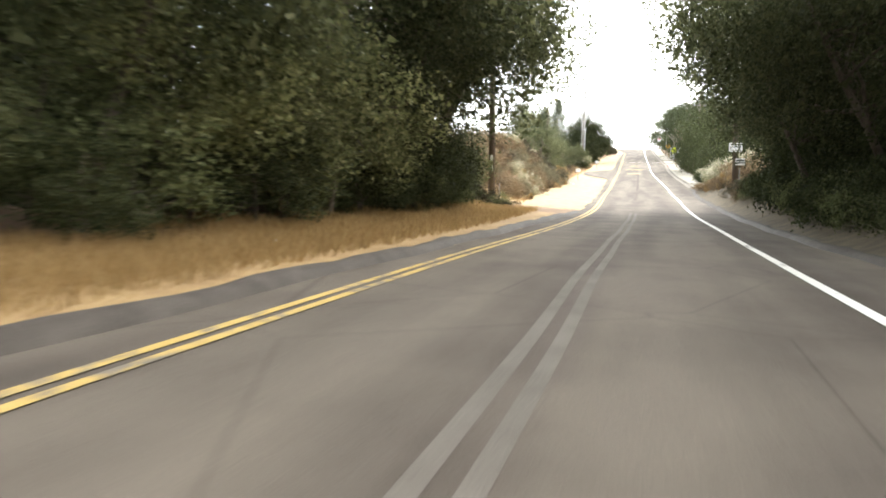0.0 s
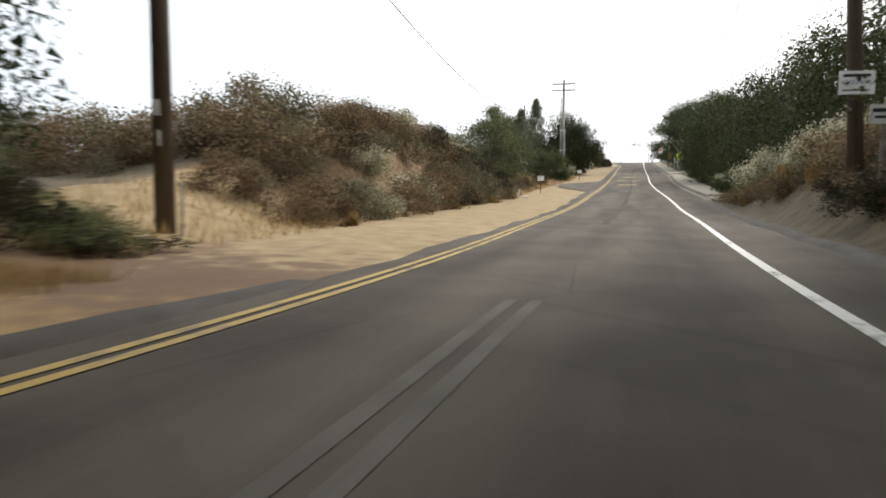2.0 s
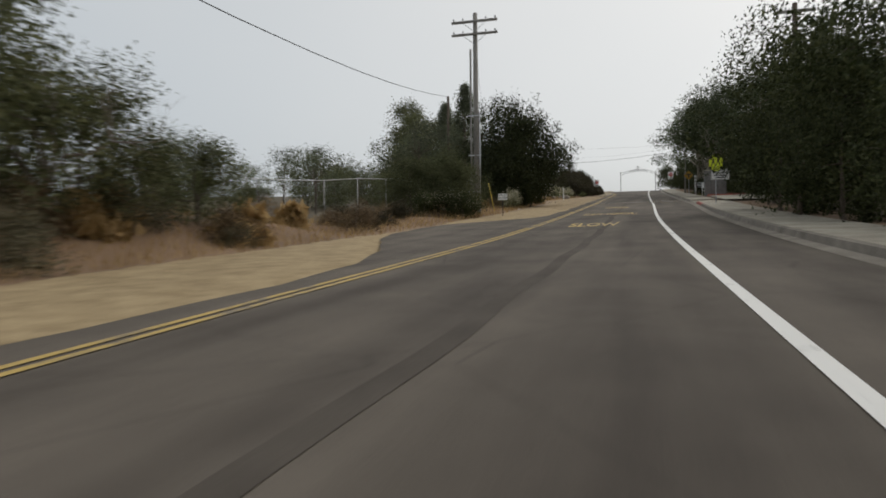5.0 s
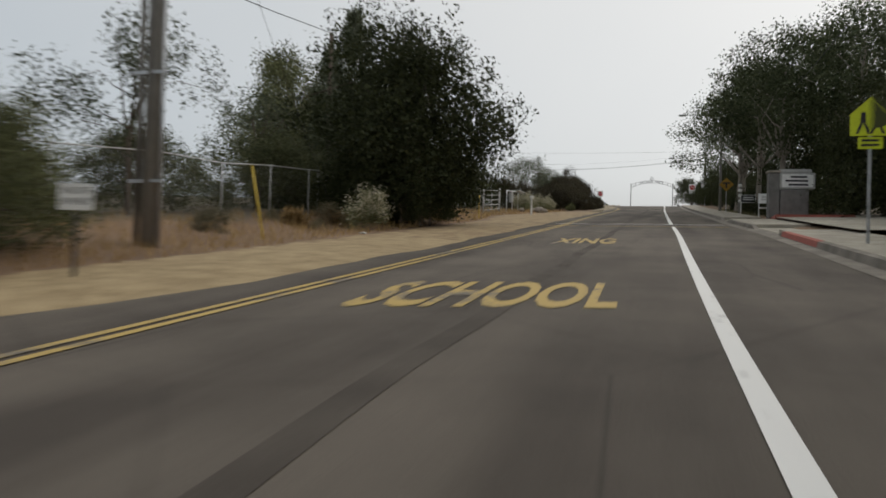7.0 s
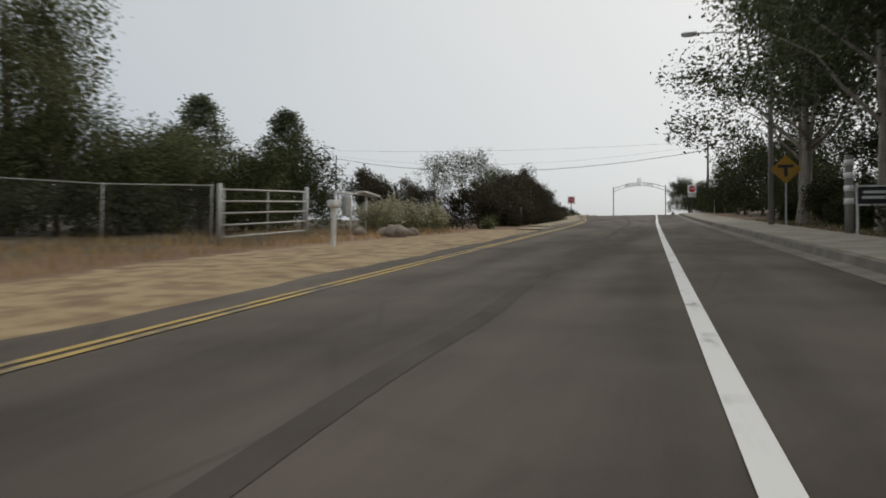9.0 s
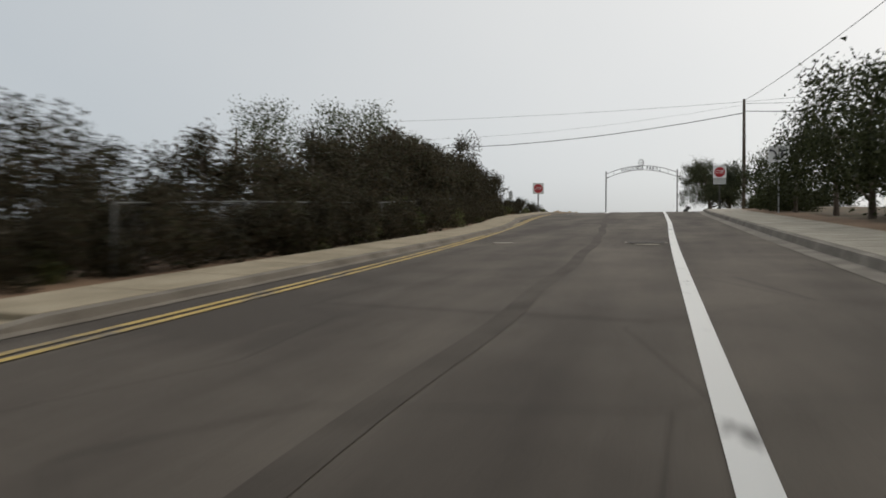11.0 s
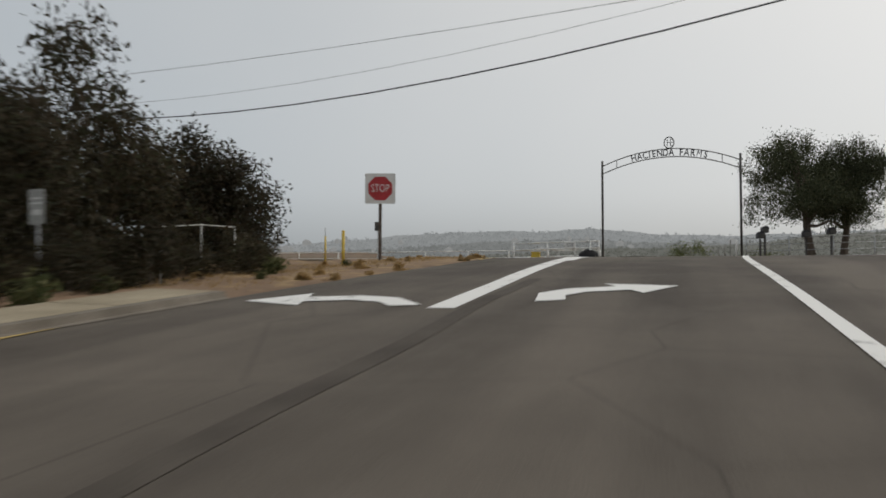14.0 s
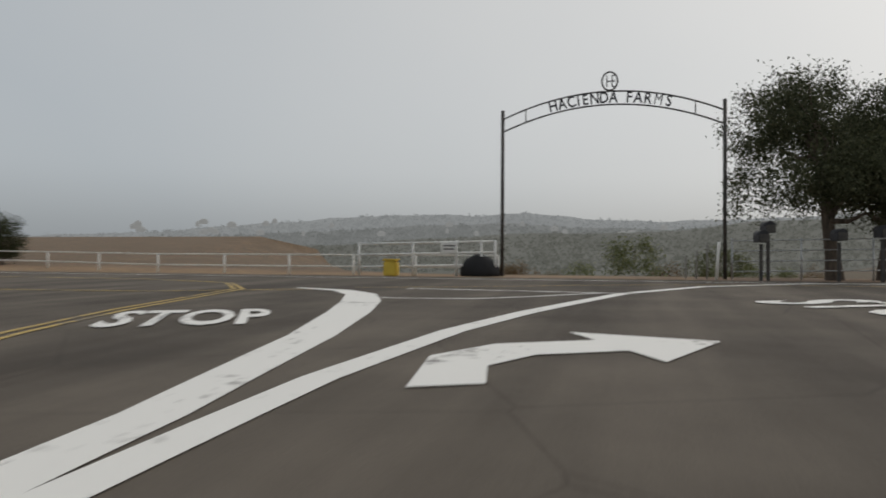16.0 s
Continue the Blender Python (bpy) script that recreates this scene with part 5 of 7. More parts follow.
for x, y, h in ((-18.5, 188, 7.4), (-15.5, 193, 5.4), (-19, 180, 6.4), (-17.5, 197, 5.4), (-17.4, 191, 7.4), (-17, 194.5, 6.0)):
    grow("airy", x, y, h, "pale green airy tree behind the russet row", "tree", seed=int(y) % 2, wide=h / 5 * 0.85)
for k in range(22):
    y = turner.uniform(153, 205)
    grow("weed", float(foot_left(y)) - turner.uniform(0.1, 0.9), y, turner.uniform(0.25, 0.6), "weeds beside the pavement", "weed", seed=k % 2)
for k in range(30):
    y = 156.5 + 1.1 * k
    grow("dusk_shrub", float(foot_left(y)) - 0.42 - turner.uniform(0, 0.25), y, turner.uniform(0.9, 1.35), "dark undergrowth grown through a low fence", "bush", seed=k % 2, group="undergrowth below the russet trees", wide=0.55)
for k in range(26):
    y = 157 + 1.75 * k
    grow("dusk_shrub" if k % 4 or y > 185 else "green_shrub", float(foot_left(y)) - 1.1 - turner.uniform(0, 0.5), y, turner.uniform(0.7, 1.3), "dark undergrowth below the russet trees", "bush", seed=k % 2, group="undergrowth below the russet trees")
for x, y, h in ((-11.6, 198.2, 0.8), (-12.8, 200.4, 0.9), (-14.3, 202.4, 0.9), (-14.7, 203.8, 0.9), (-15.4, 206.2, 0.9), (-14.6, 207.2, 0.7), (-16.2, 204.4, 1.1), (-13.2, 198.6, 1.1), (-15.4, 209.6, 0.8)):
    grow("dusk_shrub", x, y, h * 1.25, "dark undergrowth at the end of the row", "bush", seed=int(x * 10) % 2, group="undergrowth below the russet trees")
# landscaped right side by the school and on to the corner
for x, y, h in ((6.2, 136, 11.5), (5.8, 143, 11), (5.3, 151.5, 10.6), (9.5, 134, 12.5), (10, 141, 12), (12.5, 131, 11.5), (9, 150, 11), (6.2, 157, 10)):
    grow("gum", x, y, h, "tall grey-green street tree with a leafy crown", "tree", seed=int(y) % 2, wide=1.3 if x < 5.5 else h / 12 * 1.1)
for x, y, h in ((9.6, 128.5, 8.0), (9.2, 138.5, 7.6), (11.5, 146, 7.0), (13, 133.5, 10)):
    grow("oak_skirt", x, y, h, OAK + " in the school grounds", "tree", seed=int(x) % 2, wide=h / 9 * 0.9, group="oaks in the school grounds")
for x, y, h in ((13, 119, 9), (16, 126, 10), (15, 112, 9), (19, 133, 9.5)):
    grow("oak", x, y, h, OAK + " in the school grounds", "tree", seed=1)
for k in range(26):
    y = turner.uniform(131, 160)
    grow("hedge" if k % 3 else "green_shrub", turner.uniform(5.4, 9.0), y, turner.uniform(0.8, 1.7), "dark green garden shrub behind the pavement", "bush", seed=k % 2, group="garden shrubs")
for x, y, h in ((6.3, 166, 5.0), (6.4, 171, 5.6), (5.9, 176, 5.8), (5.9, 181, 5.0), (5.3, 186, 4.4), (5.1, 190, 3.6), (5.2, 194, 2.6), (9, 170, 7), (9.5, 178, 6.5), (6.4, 160.5, 3.8)):
    grow("oak_bush", x, y, h, "small dark evergreen behind the pavement", "tree", wide=h / 4.5 * 1.0, seed=int(y) % 2)
for k, y in enumerate(np.arange(188, 204, 1.5)):
    grow("hedge", 5.6 + 0.12 * (y - 188) * (1 if y > 198 else 0.3), float(y), 1.25, "clipped dark hedge shrub at the corner", "bush", seed=k % 2, group="corner hedge", wide=0.8)
for x, y, h in ((7.2, 207.5, 1.1), (8.3, 208.5, 1.2), (9.4, 207.2, 1.2), (10.6, 208.8, 1.3), (7.6, 205.0, 1.1), (11.8, 207.5, 1.3), (8.8, 205.0, 1.2), (10.2, 205.0, 1.3), (5.9, 206.4, 0.9), (6.7, 208.8, 1.0), (6.4, 204.2, 1.1)):
    grow("hedge", x, y, h, "clipped dark hedge shrub at the corner", "bush", seed=int(y) % 2, group="corner hedge", wide=0.85)
# past the cross street
grow("pepper", 4.6, 233.6, 7.7, "weeping pepper tree with a leaning dark trunk", "tree", wide=0.92, seed=0, turn=160)
grow("pepper", 6.3, 234.4, 7.0, "weeping pepper tree with a leaning dark trunk", "tree", wide=0.75, seed=1, turn=20)
for x, h in ((-34.7, 3.3), (-33.5, 2.8), (-36.0, 2.9), (-34.2, 2.3)):
    grow("oak_bush", x, 236.9 - 0.3 * (x + 34.7), h, "dark upright shrub behind the white rail fence", "bush", wide=0.62, seed=int(h * 10) % 2, group="shrubs behind the rail fence")
for x, y, h, w in ((-1.9, 250, 2.7, 1.75), (4.5, 264, 3.4, 2.2), (9, 280, 2.8, 2), (16, 300, 3, 2)):
    grow("green_shrub", x, y, h, "rounded scrub bush past the junction", "bush", wide=w, seed=0)
for k in range(20):
    grow(turner.choice(("sage", "green_shrub", "brush")), turner.uniform(-20, 30), turner.uniform(262, 330), turner.uniform(1.5, 3.0), "scrub bush on the slope below the junction", "bush", seed=k % 2, wide=turner.uniform(1.2, 2.0), group="scrub on the slope")
for k in range(34):
    y = turner.uniform(196.6, 213)
    grow("straw", float(edge_left(y)) - 0.25 - turner.uniform(0, 1) ** 2 * 5.5, y, turner.uniform(0.09, 0.2), "dry grass tuft at the corner of the junction", "grass", seed=k % 2, wide=turner.uniform(0.25, 0.45), group="tufts at the junction")
for x, y in ((-8.8, 203.8), (-8.2, 199.5)):
    grow("weed", x, y, 0.17, "green weeds at the corner of the junction", "weed")


def blades(name, n, rng, area, height, mat, label):
    """Countless dry grass blades in a strip of the plan."""
    x, y = area(rng, n)
    z = land(x, y)
    base = np.stack([x, y, z - 0.02], -1)
    a = rng.uniform(0, 2 * math.pi, n)
    side = np.stack([np.cos(a), np.sin(a), 0 * a], -1) * rng.uniform(0.006, 0.014, (n, 1))
    h = height * rng.uniform(0.4, 1.2, (n, 1))
    lean = np.stack([rng.normal(0, 0.35, n), rng.normal(0, 0.35, n), np.ones(n)], -1) * h
    q = np.stack([base - side, base + side, base + lean + side * 0.3, base + lean - side * 0.3], 1)
    tagged(new(name, quads(name, q, mat)), label, "grass", kind="stuff")


rng = np.random.default_rng(5)
blades("dry_grass", 40000, rng, lambda r, n: (-8.4 + 3.5 * r.uniform(0, 1, n) ** 0.8 + 0.3 * np.sin(np.arange(n)), r.uniform(-4, 27, n)), 0.2, M["straw"], "golden dry grass beside the road below the oaks")
blades("dry_grass", 1500, rng, lambda r, n: (r.uniform(4.2, 6.5, n), r.uniform(2, 60, n)), 0.14, M["straw"], "dry grass on the right bank")
blades("dry_grass", 18000, rng, lambda r, n: ((lambda y: (foot_left(y) - r.uniform(-0.3, 4, n), y))(r.uniform(28, 150, n))), 0.25, M["straw"], "dry grass on the left bank")
blades("dry_grass", 14000, rng, lambda r, n: (r.uniform(-18, -7.6, n), r.uniform(198, 213, n)), 0.07, M["straw"], "short dry grass at the corner of the junction")
blades("leaf_litter", 16000, rng, lambda r, n: (4.0 + 4.5 * r.uniform(0, 1, n) ** 1.3, r.uniform(-4, 60, n)), 0.04, M["litter"], "dry leaf litter on the shaded right bank")
blades("green_grass", 9000, rng, lambda r, n: (r.uniform(4.4, 7.5, n), r.uniform(131, 160, n)), 0.08, M["weeds"], "short lawn behind the pavement")


def dead_tree(x, y, h, label):
    rng = np.random.default_rng(21)
    out = []

    def branch(p, d, length, r, depth):
        pts, rad = [p], [r]
        for k in range(3):
            d = (d + Vector(rng.normal(0, 0.22, 3))).normalized()
            p = p + d * length / 3
            pts.append(p)
            rad.append(r * (1 - 0.25 * (k + 1)))
        out.append(tube(pts, rad, 5))
        if depth:
            for k in range(3):
                q = pts[1 + int(rng.integers(0, 3))]
                branch(q, (d + Vector(rng.normal(0, 0.6, 3)) + Vector((0, 0, 0.25))).normalized(), length * 0.68, r * 0.5, depth - 1)

    for k in range(4):
        branch(Vector((rng.normal(0, 0.2), rng.normal(0, 0.2), -0.1)), Vector((rng.normal(0, 0.5), rng.normal(0, 0.5), 1)).normalized(), h * 0.5, 0.07, 4)
    ob = bare("dead_tree", pose(x, y, ground_z(x, y)), label=label, category="tree")
    part("bare_crown", merged("bare_crown", out, M["twig"]), None, ob)
    return ob


dead_tree(-13.6, 67.5, 4.4, "bare leafless grey tree with tangled branches")
dead_tree(-10.9, 75.3, 3.9, "bare leafless grey tree with tangled branches")


# ---------------------------------------------------------------- poles, wires, fences
def utility_pole(x, y, h, r, arms, label, mat="pole_wood", lean=0.0, conduit=False, turn=0):
    z = ground_z(x, y)
    ob = bare("utility_pole", pose(x, y, z, 0, lean, turn), label=label, category="utility pole")
    part("pole", rod((0, 0, -0.3), (0, 0, h), r, r * 0.7, 14), M[mat], ob)
    for zz, w in arms:
        part("crossarm", box(w, 0.1, 0.13, (0, -r - 0.02, zz), 0.01), M["grey_wood"], ob)
        for k in (-0.45, -0.25, 0.25, 0.45):
            part("insulator", joined(rod((k * w, -r - 0.02, zz + 0.06), (k * w, -r - 0.02, zz + 0.2), 0.02), rod((k * w, -r - 0.02, zz + 0.13), (k * w, -r - 0.02, zz + 0.2), 0.045)), M["steel"], ob)
        part("brace", joined(rod((-w * 0.28, -r - 0.02, zz), (0, -r * 0.9, zz - 0.55), 0.015), rod((w * 0.28, -r - 0.02, zz), (0, -r * 0.9, zz - 0.55), 0.015)), M["steel"], ob)
    if conduit:
        part("conduit", rod((-r - 0.1, -0.05, 0), (-r - 0.1, -0.05, h * 0.82), 0.055), M["grey_wood"], ob, "pale grey riser conduit")
        part("conduit", rod((r + 0.05, -0.05, 0), (r + 0.05, -0.05, h * 0.5), 0.03), M["steel"], ob, "thin steel riser")
        for zz in (1.2, 3.2, 5.4):
            part("bracket", box(r * 2 + 0.4, 0.05, 0.06, (-0.05, -r * 0.7, zz)), M["steel"], ob)
    return ob


p1 = utility_pole(-7.7, 31.5, 11.5, 0.17, [(11.0, 2.2)], "dark brown wooden utility pole on bare earth", lean=-1.5)
part("number_tag", box(0.12, 0.012, 0.26, (0.02, -0.178, 2.05)), M["sign_white"], p1, "small white tag")
part("number_tag", box(0.05, 0.012, 0.26, (0.06, -0.178, 1.55)), M["sign_white"], p1, "small white tag")
utility_pole(-9.0, 102.65, 11.1, 0.17, [(10.6, 2.6), (9.9, 2.6)], "weathered grey utility pole with two crossarms and risers", mat="grey_wood", conduit=True)
p3 = utility_pole(4.15, 37.4, 11.0, 0.16, [(10.5, 2.2)], "dark brown wooden utility pole with notices", lean=-2.5)
utility_pole(6.4, 98.5, 8.9, 0.15, [(8.5, 1.6)], "dark wooden utility pole among oaks")
utility_pole(5.6, 211.0, 8.95, 0.15, [], "dark wooden utility pole at the corner")
utility_pole(-49.5, 224.2, 11.6, 0.14, [], "far wooden utility pole beside the cross street")
utility_pole(60, 206, 10.5, 0.14, [], "far wooden utility pole beside the cross street")


def wire(name, a, b, sag, r, label, n=14):
    a, b = Vector(a), Vector(b)
    pts = [a.lerp(b, k / n) - Vector((0, 0, sag * 4 * (k / n) * (1 - k / n))) for k in range(n + 1)]
    v, f = tube(pts, [r] * (n + 1), 5)
    return tagged(new(name, raw(name, v, f, M["wire"], True)), label, "cable")


top2, top1 = ground_z(-9.0, 102.65) + 10.8, ground_z(-7.7, 31.5) + 11.2
wire("power_line", (-7.6, 31.5, 7.35), (-17.3, 126, 15.4), 2.55, 0.02, "black cable running from a pole across the bank")
utility_pole(-17.3, 126, 9.6, 0.15, [], "wooden utility pole hidden behind the big oak")
top3, top4 = ground_z(4.5, 38.2) + 10.7, ground_z(6.4, 98.5) + 8.7
wire("power_line", (3.6, 38.0, top3), (5.8, 98.4, top4), 0.9, 0.018, "black power line between two poles")
wire("power_line", (5.8, 98.5, top4), (6.6, 160, 15.5), 1.0, 0.015, "black power line running uphill")
px = ground_z(5.6, 211.0)
wire("power_line", (5.5, 211.0, px + 7.85), (-49.5, 224.2, 23.9), 2.3, 0.03, "thick black cable across the road")
wire("power_line", (60, 206.2, 24.4), (-49.5, 224.4, 25.2), 2.3, 0.012, "thin black wire across the road")
wire("power_line", (5.5, 211.0, px + 8.5), (-49.5, 224.2, 24.3), 1.9, 0.008, "thin black wire across the road")
wire("power_line", (5.65, 211.0, px + 8.0), (60, 206, 21.5), 1.3, 0.025, "black cable running along the cross street")
wire("power_line", (5.65, 211.0, px + 8.6), (60, 206, 23.5), 1.3, 0.014, "black cable running along the cross street")
wire("power_line", (5.6, 210.9, px + 8.8), (15, 150, 22.5), 1.2, 0.018, "black service wire coming down the hill")
wire("guy_wire", (-9.0, 102.7, top2 - 1.5), (-10.6, 113.5, ground_z(-10.6, 113.5)), 0.0, 0.006, "steel guy wire of a utility pole")
wire("guy_wire", (5.6, 211.0, px + 8.6), (5.0, 206.5, px + 0.1), 0.0, 0.008, "thin steel guy wire")


def chain_fence(points, h, label, spacing=2.6, fabric=True, mat="link"):
    """Chain-link fence: posts, top rail and wire fabric along a line of the plan."""
    ob = bare("chain_link_fence", label=label, category="fence")
    tops, foots = [], []
    for (ax, ay), (bx, by) in zip(points, points[1:]):
        n = max(1, round(math.hypot(bx - ax, by - ay) / spacing))
        for k in range(n + (1 if (bx, by) == points[-1] else 0)):
            x, y = ax + (bx - ax) * k / n, ay + (by - ay) * k / n
            z = ground_z(x, y)
            part("post", rod((x, y, z - 0.2), (x, y, z + h + 0.03), 0.021, sides=8), M[mat], ob)
            tops.append(Vector((x, y, z + h)))
            foots.append(Vector((x, y, z + 0.04)))
    v, f = tube(tops, [0.017] * len(tops), 6)
    part("top_rail", raw("top_rail", v, f, M[mat], True), None, ob)
    if fabric:
        q = []
        for a, b, c, d in zip(foots, foots[1:], tops, tops[1:]):
            n = max(4, round((b - a).length / 0.11))
            rows = round(h / 0.11)
            for k in range(-rows, n):
                for s in (0, 1):
                    u0, u1 = max(k, 0), min(k + rows, n)
                    if u1 <= u0:
                        continue
                    w0, w1 = (u0 - k) / rows, (u1 - k) / rows
                    if s:
                        w0, w1 = 1 - w0, 1 - w1
                    p = a.lerp(b, u0 / n).lerp(c.lerp(d, u0 / n), w0)
                    r = a.lerp(b, u1 / n).lerp(c.lerp(d, u1 / n), w1)
                    o = Vector((0, 0, 0.0022))
                    q.append([p - o, p + o, r + o, r - o])
        part("wire_fabric", quads("wire_fabric", np.array([[tuple(c) for c in w] for w in q]), M["link"]), None, ob)
    return ob


chain_fence([(-21, 66.5), (-17, 64.8), (-13.2, 63.2), (-13.2, 65.7), (-13.2, 68.1), (-13.4, 75)], 2.1, "chain-link fence along the top of the bank", fabric=False)
chain_fence([(-13.5, 86), (-12.2, 97), (-11.6, 106), (-11.9, 114), (-14.5, 121), (-16.4, 127.5), (-17.0, 132), (-16.3, 134.6), (-14.4, 136.4), (-11.8, 137.55)], 1.62, "grey chain-link fence behind a low bank", mat="grey_rail")
chain_fence([(-7.1, 158), (-7.1, 170), (-8.2, 178), (-9.2, 184), (-9.9, 190), (-10.05, 193.2)], 0.95, "low chain-link fence in front of russet trees", 3.0, mat="dull_rail")
chain_fence([(-13.2, 202.9), (-13.38, 204.55), (-13.56, 206.2)], 1.38, "short bare fence panel at the end of the row", 1.7, fabric=False, mat="grey_rail")


def farm_gate(ax, ay, bx, by, h, label):
    za, zb = ground_z(ax, ay), ground_z(bx, by)
    ob = bare("tube_gate", label=label, category="gate")
    for (x, y, z) in ((ax, ay, za), (bx, by, zb)):
        part("gate_post", rod((x, y, z - 0.2), (x, y, z + h + 0.25), 0.07, sides=12), M["grey_rail"], ob)
    for k in range(5):
        t = 0.14 + k * 0.23
        part("rail", rod((ax, ay, za + h * t), (bx, by, zb + h * t), 0.028, sides=8), M["grey_rail"], ob)
    for t in (0.04, 0.5, 0.96):
        x, y, z = ax + (bx - ax) * t, ay + (by - ay) * t, za + (zb - za) * t
        part("stile", rod((x, y, z + h * 0.12), (x, y, z + h * 1.08), 0.025, sides=8), M["grey_rail"], ob)
    return ob


farm_gate(-11.65, 137.7, -11.75, 142.9, 1.45, "pale tubular steel farm gate, closed")


def rail_fence(points, h, rails, label, mat="white_rail"):
    ob = bare("rail_fence", label=label, category="fence")
    pv = None
    for x, y in points:
        z = ground_z(x, y)
        part("post", rod((x, y, z - 0.2), (x, y, z + h), 0.045, sides=10), M[mat], ob)
        if pv:
            for t in rails:
                part("rail", rod((pv[0], pv[1], pv[2] + h * t), (x, y, z + h * t), 0.028, sides=8), M[mat], ob)
        pv = (x, y, z)
    return ob


rail_fence([(-6.9, 232.9), (-10.0, 232.6), (-12.4, 232.3), (-14.95, 232.0), (-17.9, 232.2), (-21.2, 232.5), (-24.8, 233.3), (-28.5, 234.3), (-33, 235.3), (-38, 236.5), (-43.5, 238), (-49.5, 239.6), (-56, 241.5)], 0.78, (0.4, 0.97), "long white two-rail fence beyond the cross street")


# ---------------------------------------------------------------- signs
def plate(points, thick=0.004):
    """A flat plate from an outline in its own plane, facing +Z."""
    bm = bmesh.new()
    f = bm.faces.new([bm.verts.new((x, y, 0)) for x, y in points])
    r = bmesh.ops.extrude_face_region(bm, geom=[f])
    bmesh.ops.translate(bm, vec=(0, 0, thick), verts=[v for v in r["geom"] if isinstance(v, bmesh.types.BMVert)])
    bmesh.ops.recalc_face_normals(bm, faces=bm.faces[:])
    return bm


def oblong(w, h, r=0.03, at=(0, 0)):
    out = []
    for cx, cy, a0 in ((w / 2 - r, h / 2 - r, 0), (-w / 2 + r, h / 2 - r, 90), (-w / 2 + r, -h / 2 + r, 180), (w / 2 - r, -h / 2 + r, 270)):
        for k in range(4):
            a = radians(a0 + 30 * k)
            out.append((at[0] + cx + r * math.cos(a), at[1] + cy + r * math.sin(a)))
    return out


def ring_shape(n, r, turn=0.0, sx=1.0):
    return [(sx * r * math.cos(2 * math.pi * k / n + turn), r * math.sin(2 * math.pi * k / n + turn)) for k in range(n)]


def on_face(bm, z):
    bmesh.ops.translate(bm, vec=(0, 0, z), verts=bm.verts)
    return bm


def bars(parent, rows, mat, z=0.0055):
    """Unreadable lines of writing as plain bars: (x, y, width, height)."""
    for x, y, w, h in rows:
        part("print_bar", on_face(plate(oblong(w, h, min(w, h) * 0.2, (x, y)), 0.0012), z), M[mat], parent)


def words(parent, body, size, mat, y=0.0, z=0.0062, wide=None):
    me = lettering(body, size, M[mat], "lettering")
    xs = [v.co.x for v in me.vertices]
    k = wide / (max(xs) - min(xs)) if wide else 1.0
    me.transform(Matrix.Translation((0, y, z)) @ Matrix.Diagonal((k, 1, 1, 1)))
    part("lettering", me, None, parent)


def signpost(name, x, y, base, top, yaw, label, category="sign", post="dark_steel", r=0.028, lean=0.0):
    """An Empty whose local frame is the sign face (x right, y up, z to the viewer), with its post."""
    ob = bare(name, facing(x, y, base, yaw) @ pose(0, 0, 0, 0, 0, lean), label=label, category=category)
    part("post", joined(box(r * 2, top + 0.25, r * 1.1, (0, top / 2 - 0.125, -r * 0.7))), M[post], ob)
    return ob


def stop_sign(x, y, centre, yaw, size, board, label):
    z = ground_z(x, y)
    ob = signpost("stop_sign", x, y, z, centre - z + size * 0.5, yaw, label, post="pole_wood" if board == 1 else "dark_steel", r=0.045)
    m = Matrix.Translation((0, centre - z, 0))

    def put(bm):
        bmesh.ops.transform(bm, matrix=m, verts=bm.verts)
        return bm

    part("backing", put(plate(oblong(size * 1.2, size * 1.2, 0.04))), M["sign_white"], ob, "white square backing board")
    if board == 2:
        part("lower_panel", put(plate(oblong(size * 1.15, size * 0.55, 0.03, (0, -size * 0.9)))), M["sign_grey"], ob, "pale grey panel below")
    face = part("octagon_border", put(on_face(plate(ring_shape(8, size / 2 / math.cos(math.pi / 8), math.pi / 8), 0.003), 0.005)), M["sign_white"], ob)
    part("octagon", put(on_face(plate(ring_shape(8, size * 0.47 / math.cos(math.pi / 8), math.pi / 8), 0.002), 0.0085)), M["sign_red"], ob, "red octagon")
    me = lettering("STOP", size * 0.42, M["sign_white"], "lettering")
    xs = [v.co.x for v in me.vertices]
    k = size * 0.72 / (max(xs) - min(xs))
    me.transform(m @ Matrix.Translation((0, 0, 0.0118)) @ Matrix.Diagonal((k, 1.05, 1, 1)))
    part("lettering", me, None, ob, "white word STOP")
    return ob


stop_sign(-10.36, 208.9, 14.83, 20, 0.762, 1, "red stop sign on a white board and wooden post")
stop_sign(3.75, 210.1, 15.96, 2, 0.82, 2, "red stop sign with a grey panel on a post")

# bent flag of a sign, back view, and posts at the corner
z0 = ground_z(-13.45, 215.4)
s = signpost("road_sign", -13.45, 215.4, z0, 14.2 - z0, 40, "dark back of a small road sign", post="steel", r=0.02)
part("face", plate(oblong(0.28, 0.36, 0.02, (0, 14.2 - z0)), 0.006), M["dark_steel"], s)
for x, y, h in ((-11.8, 209.3, 1.1),):
    z = ground_z(x, y)
    b = bare("bollard", pose(x, y, z), label="yellow painted steel bollard standing in dry earth", category="bollard")
    part("shaft", joined(rod((0, 0, -0.2), (0, 0, h), 0.05, 0.05, 14), rod((0, 0, h), (0, 0, h + 0.035), 0.05, 0.025, 14)), M["post_yellow"], b)
ob = bare("marker_post", pose(-15.0, 213.9, ground_z(-15.0, 213.9)), label="thin grey steel post with a yellow sleeve in dry earth", category="post")
part("shaft", rod((0, 0, -0.2), (0, 0, 1.4), 0.022, 0.022, 10), M["steel"], ob)
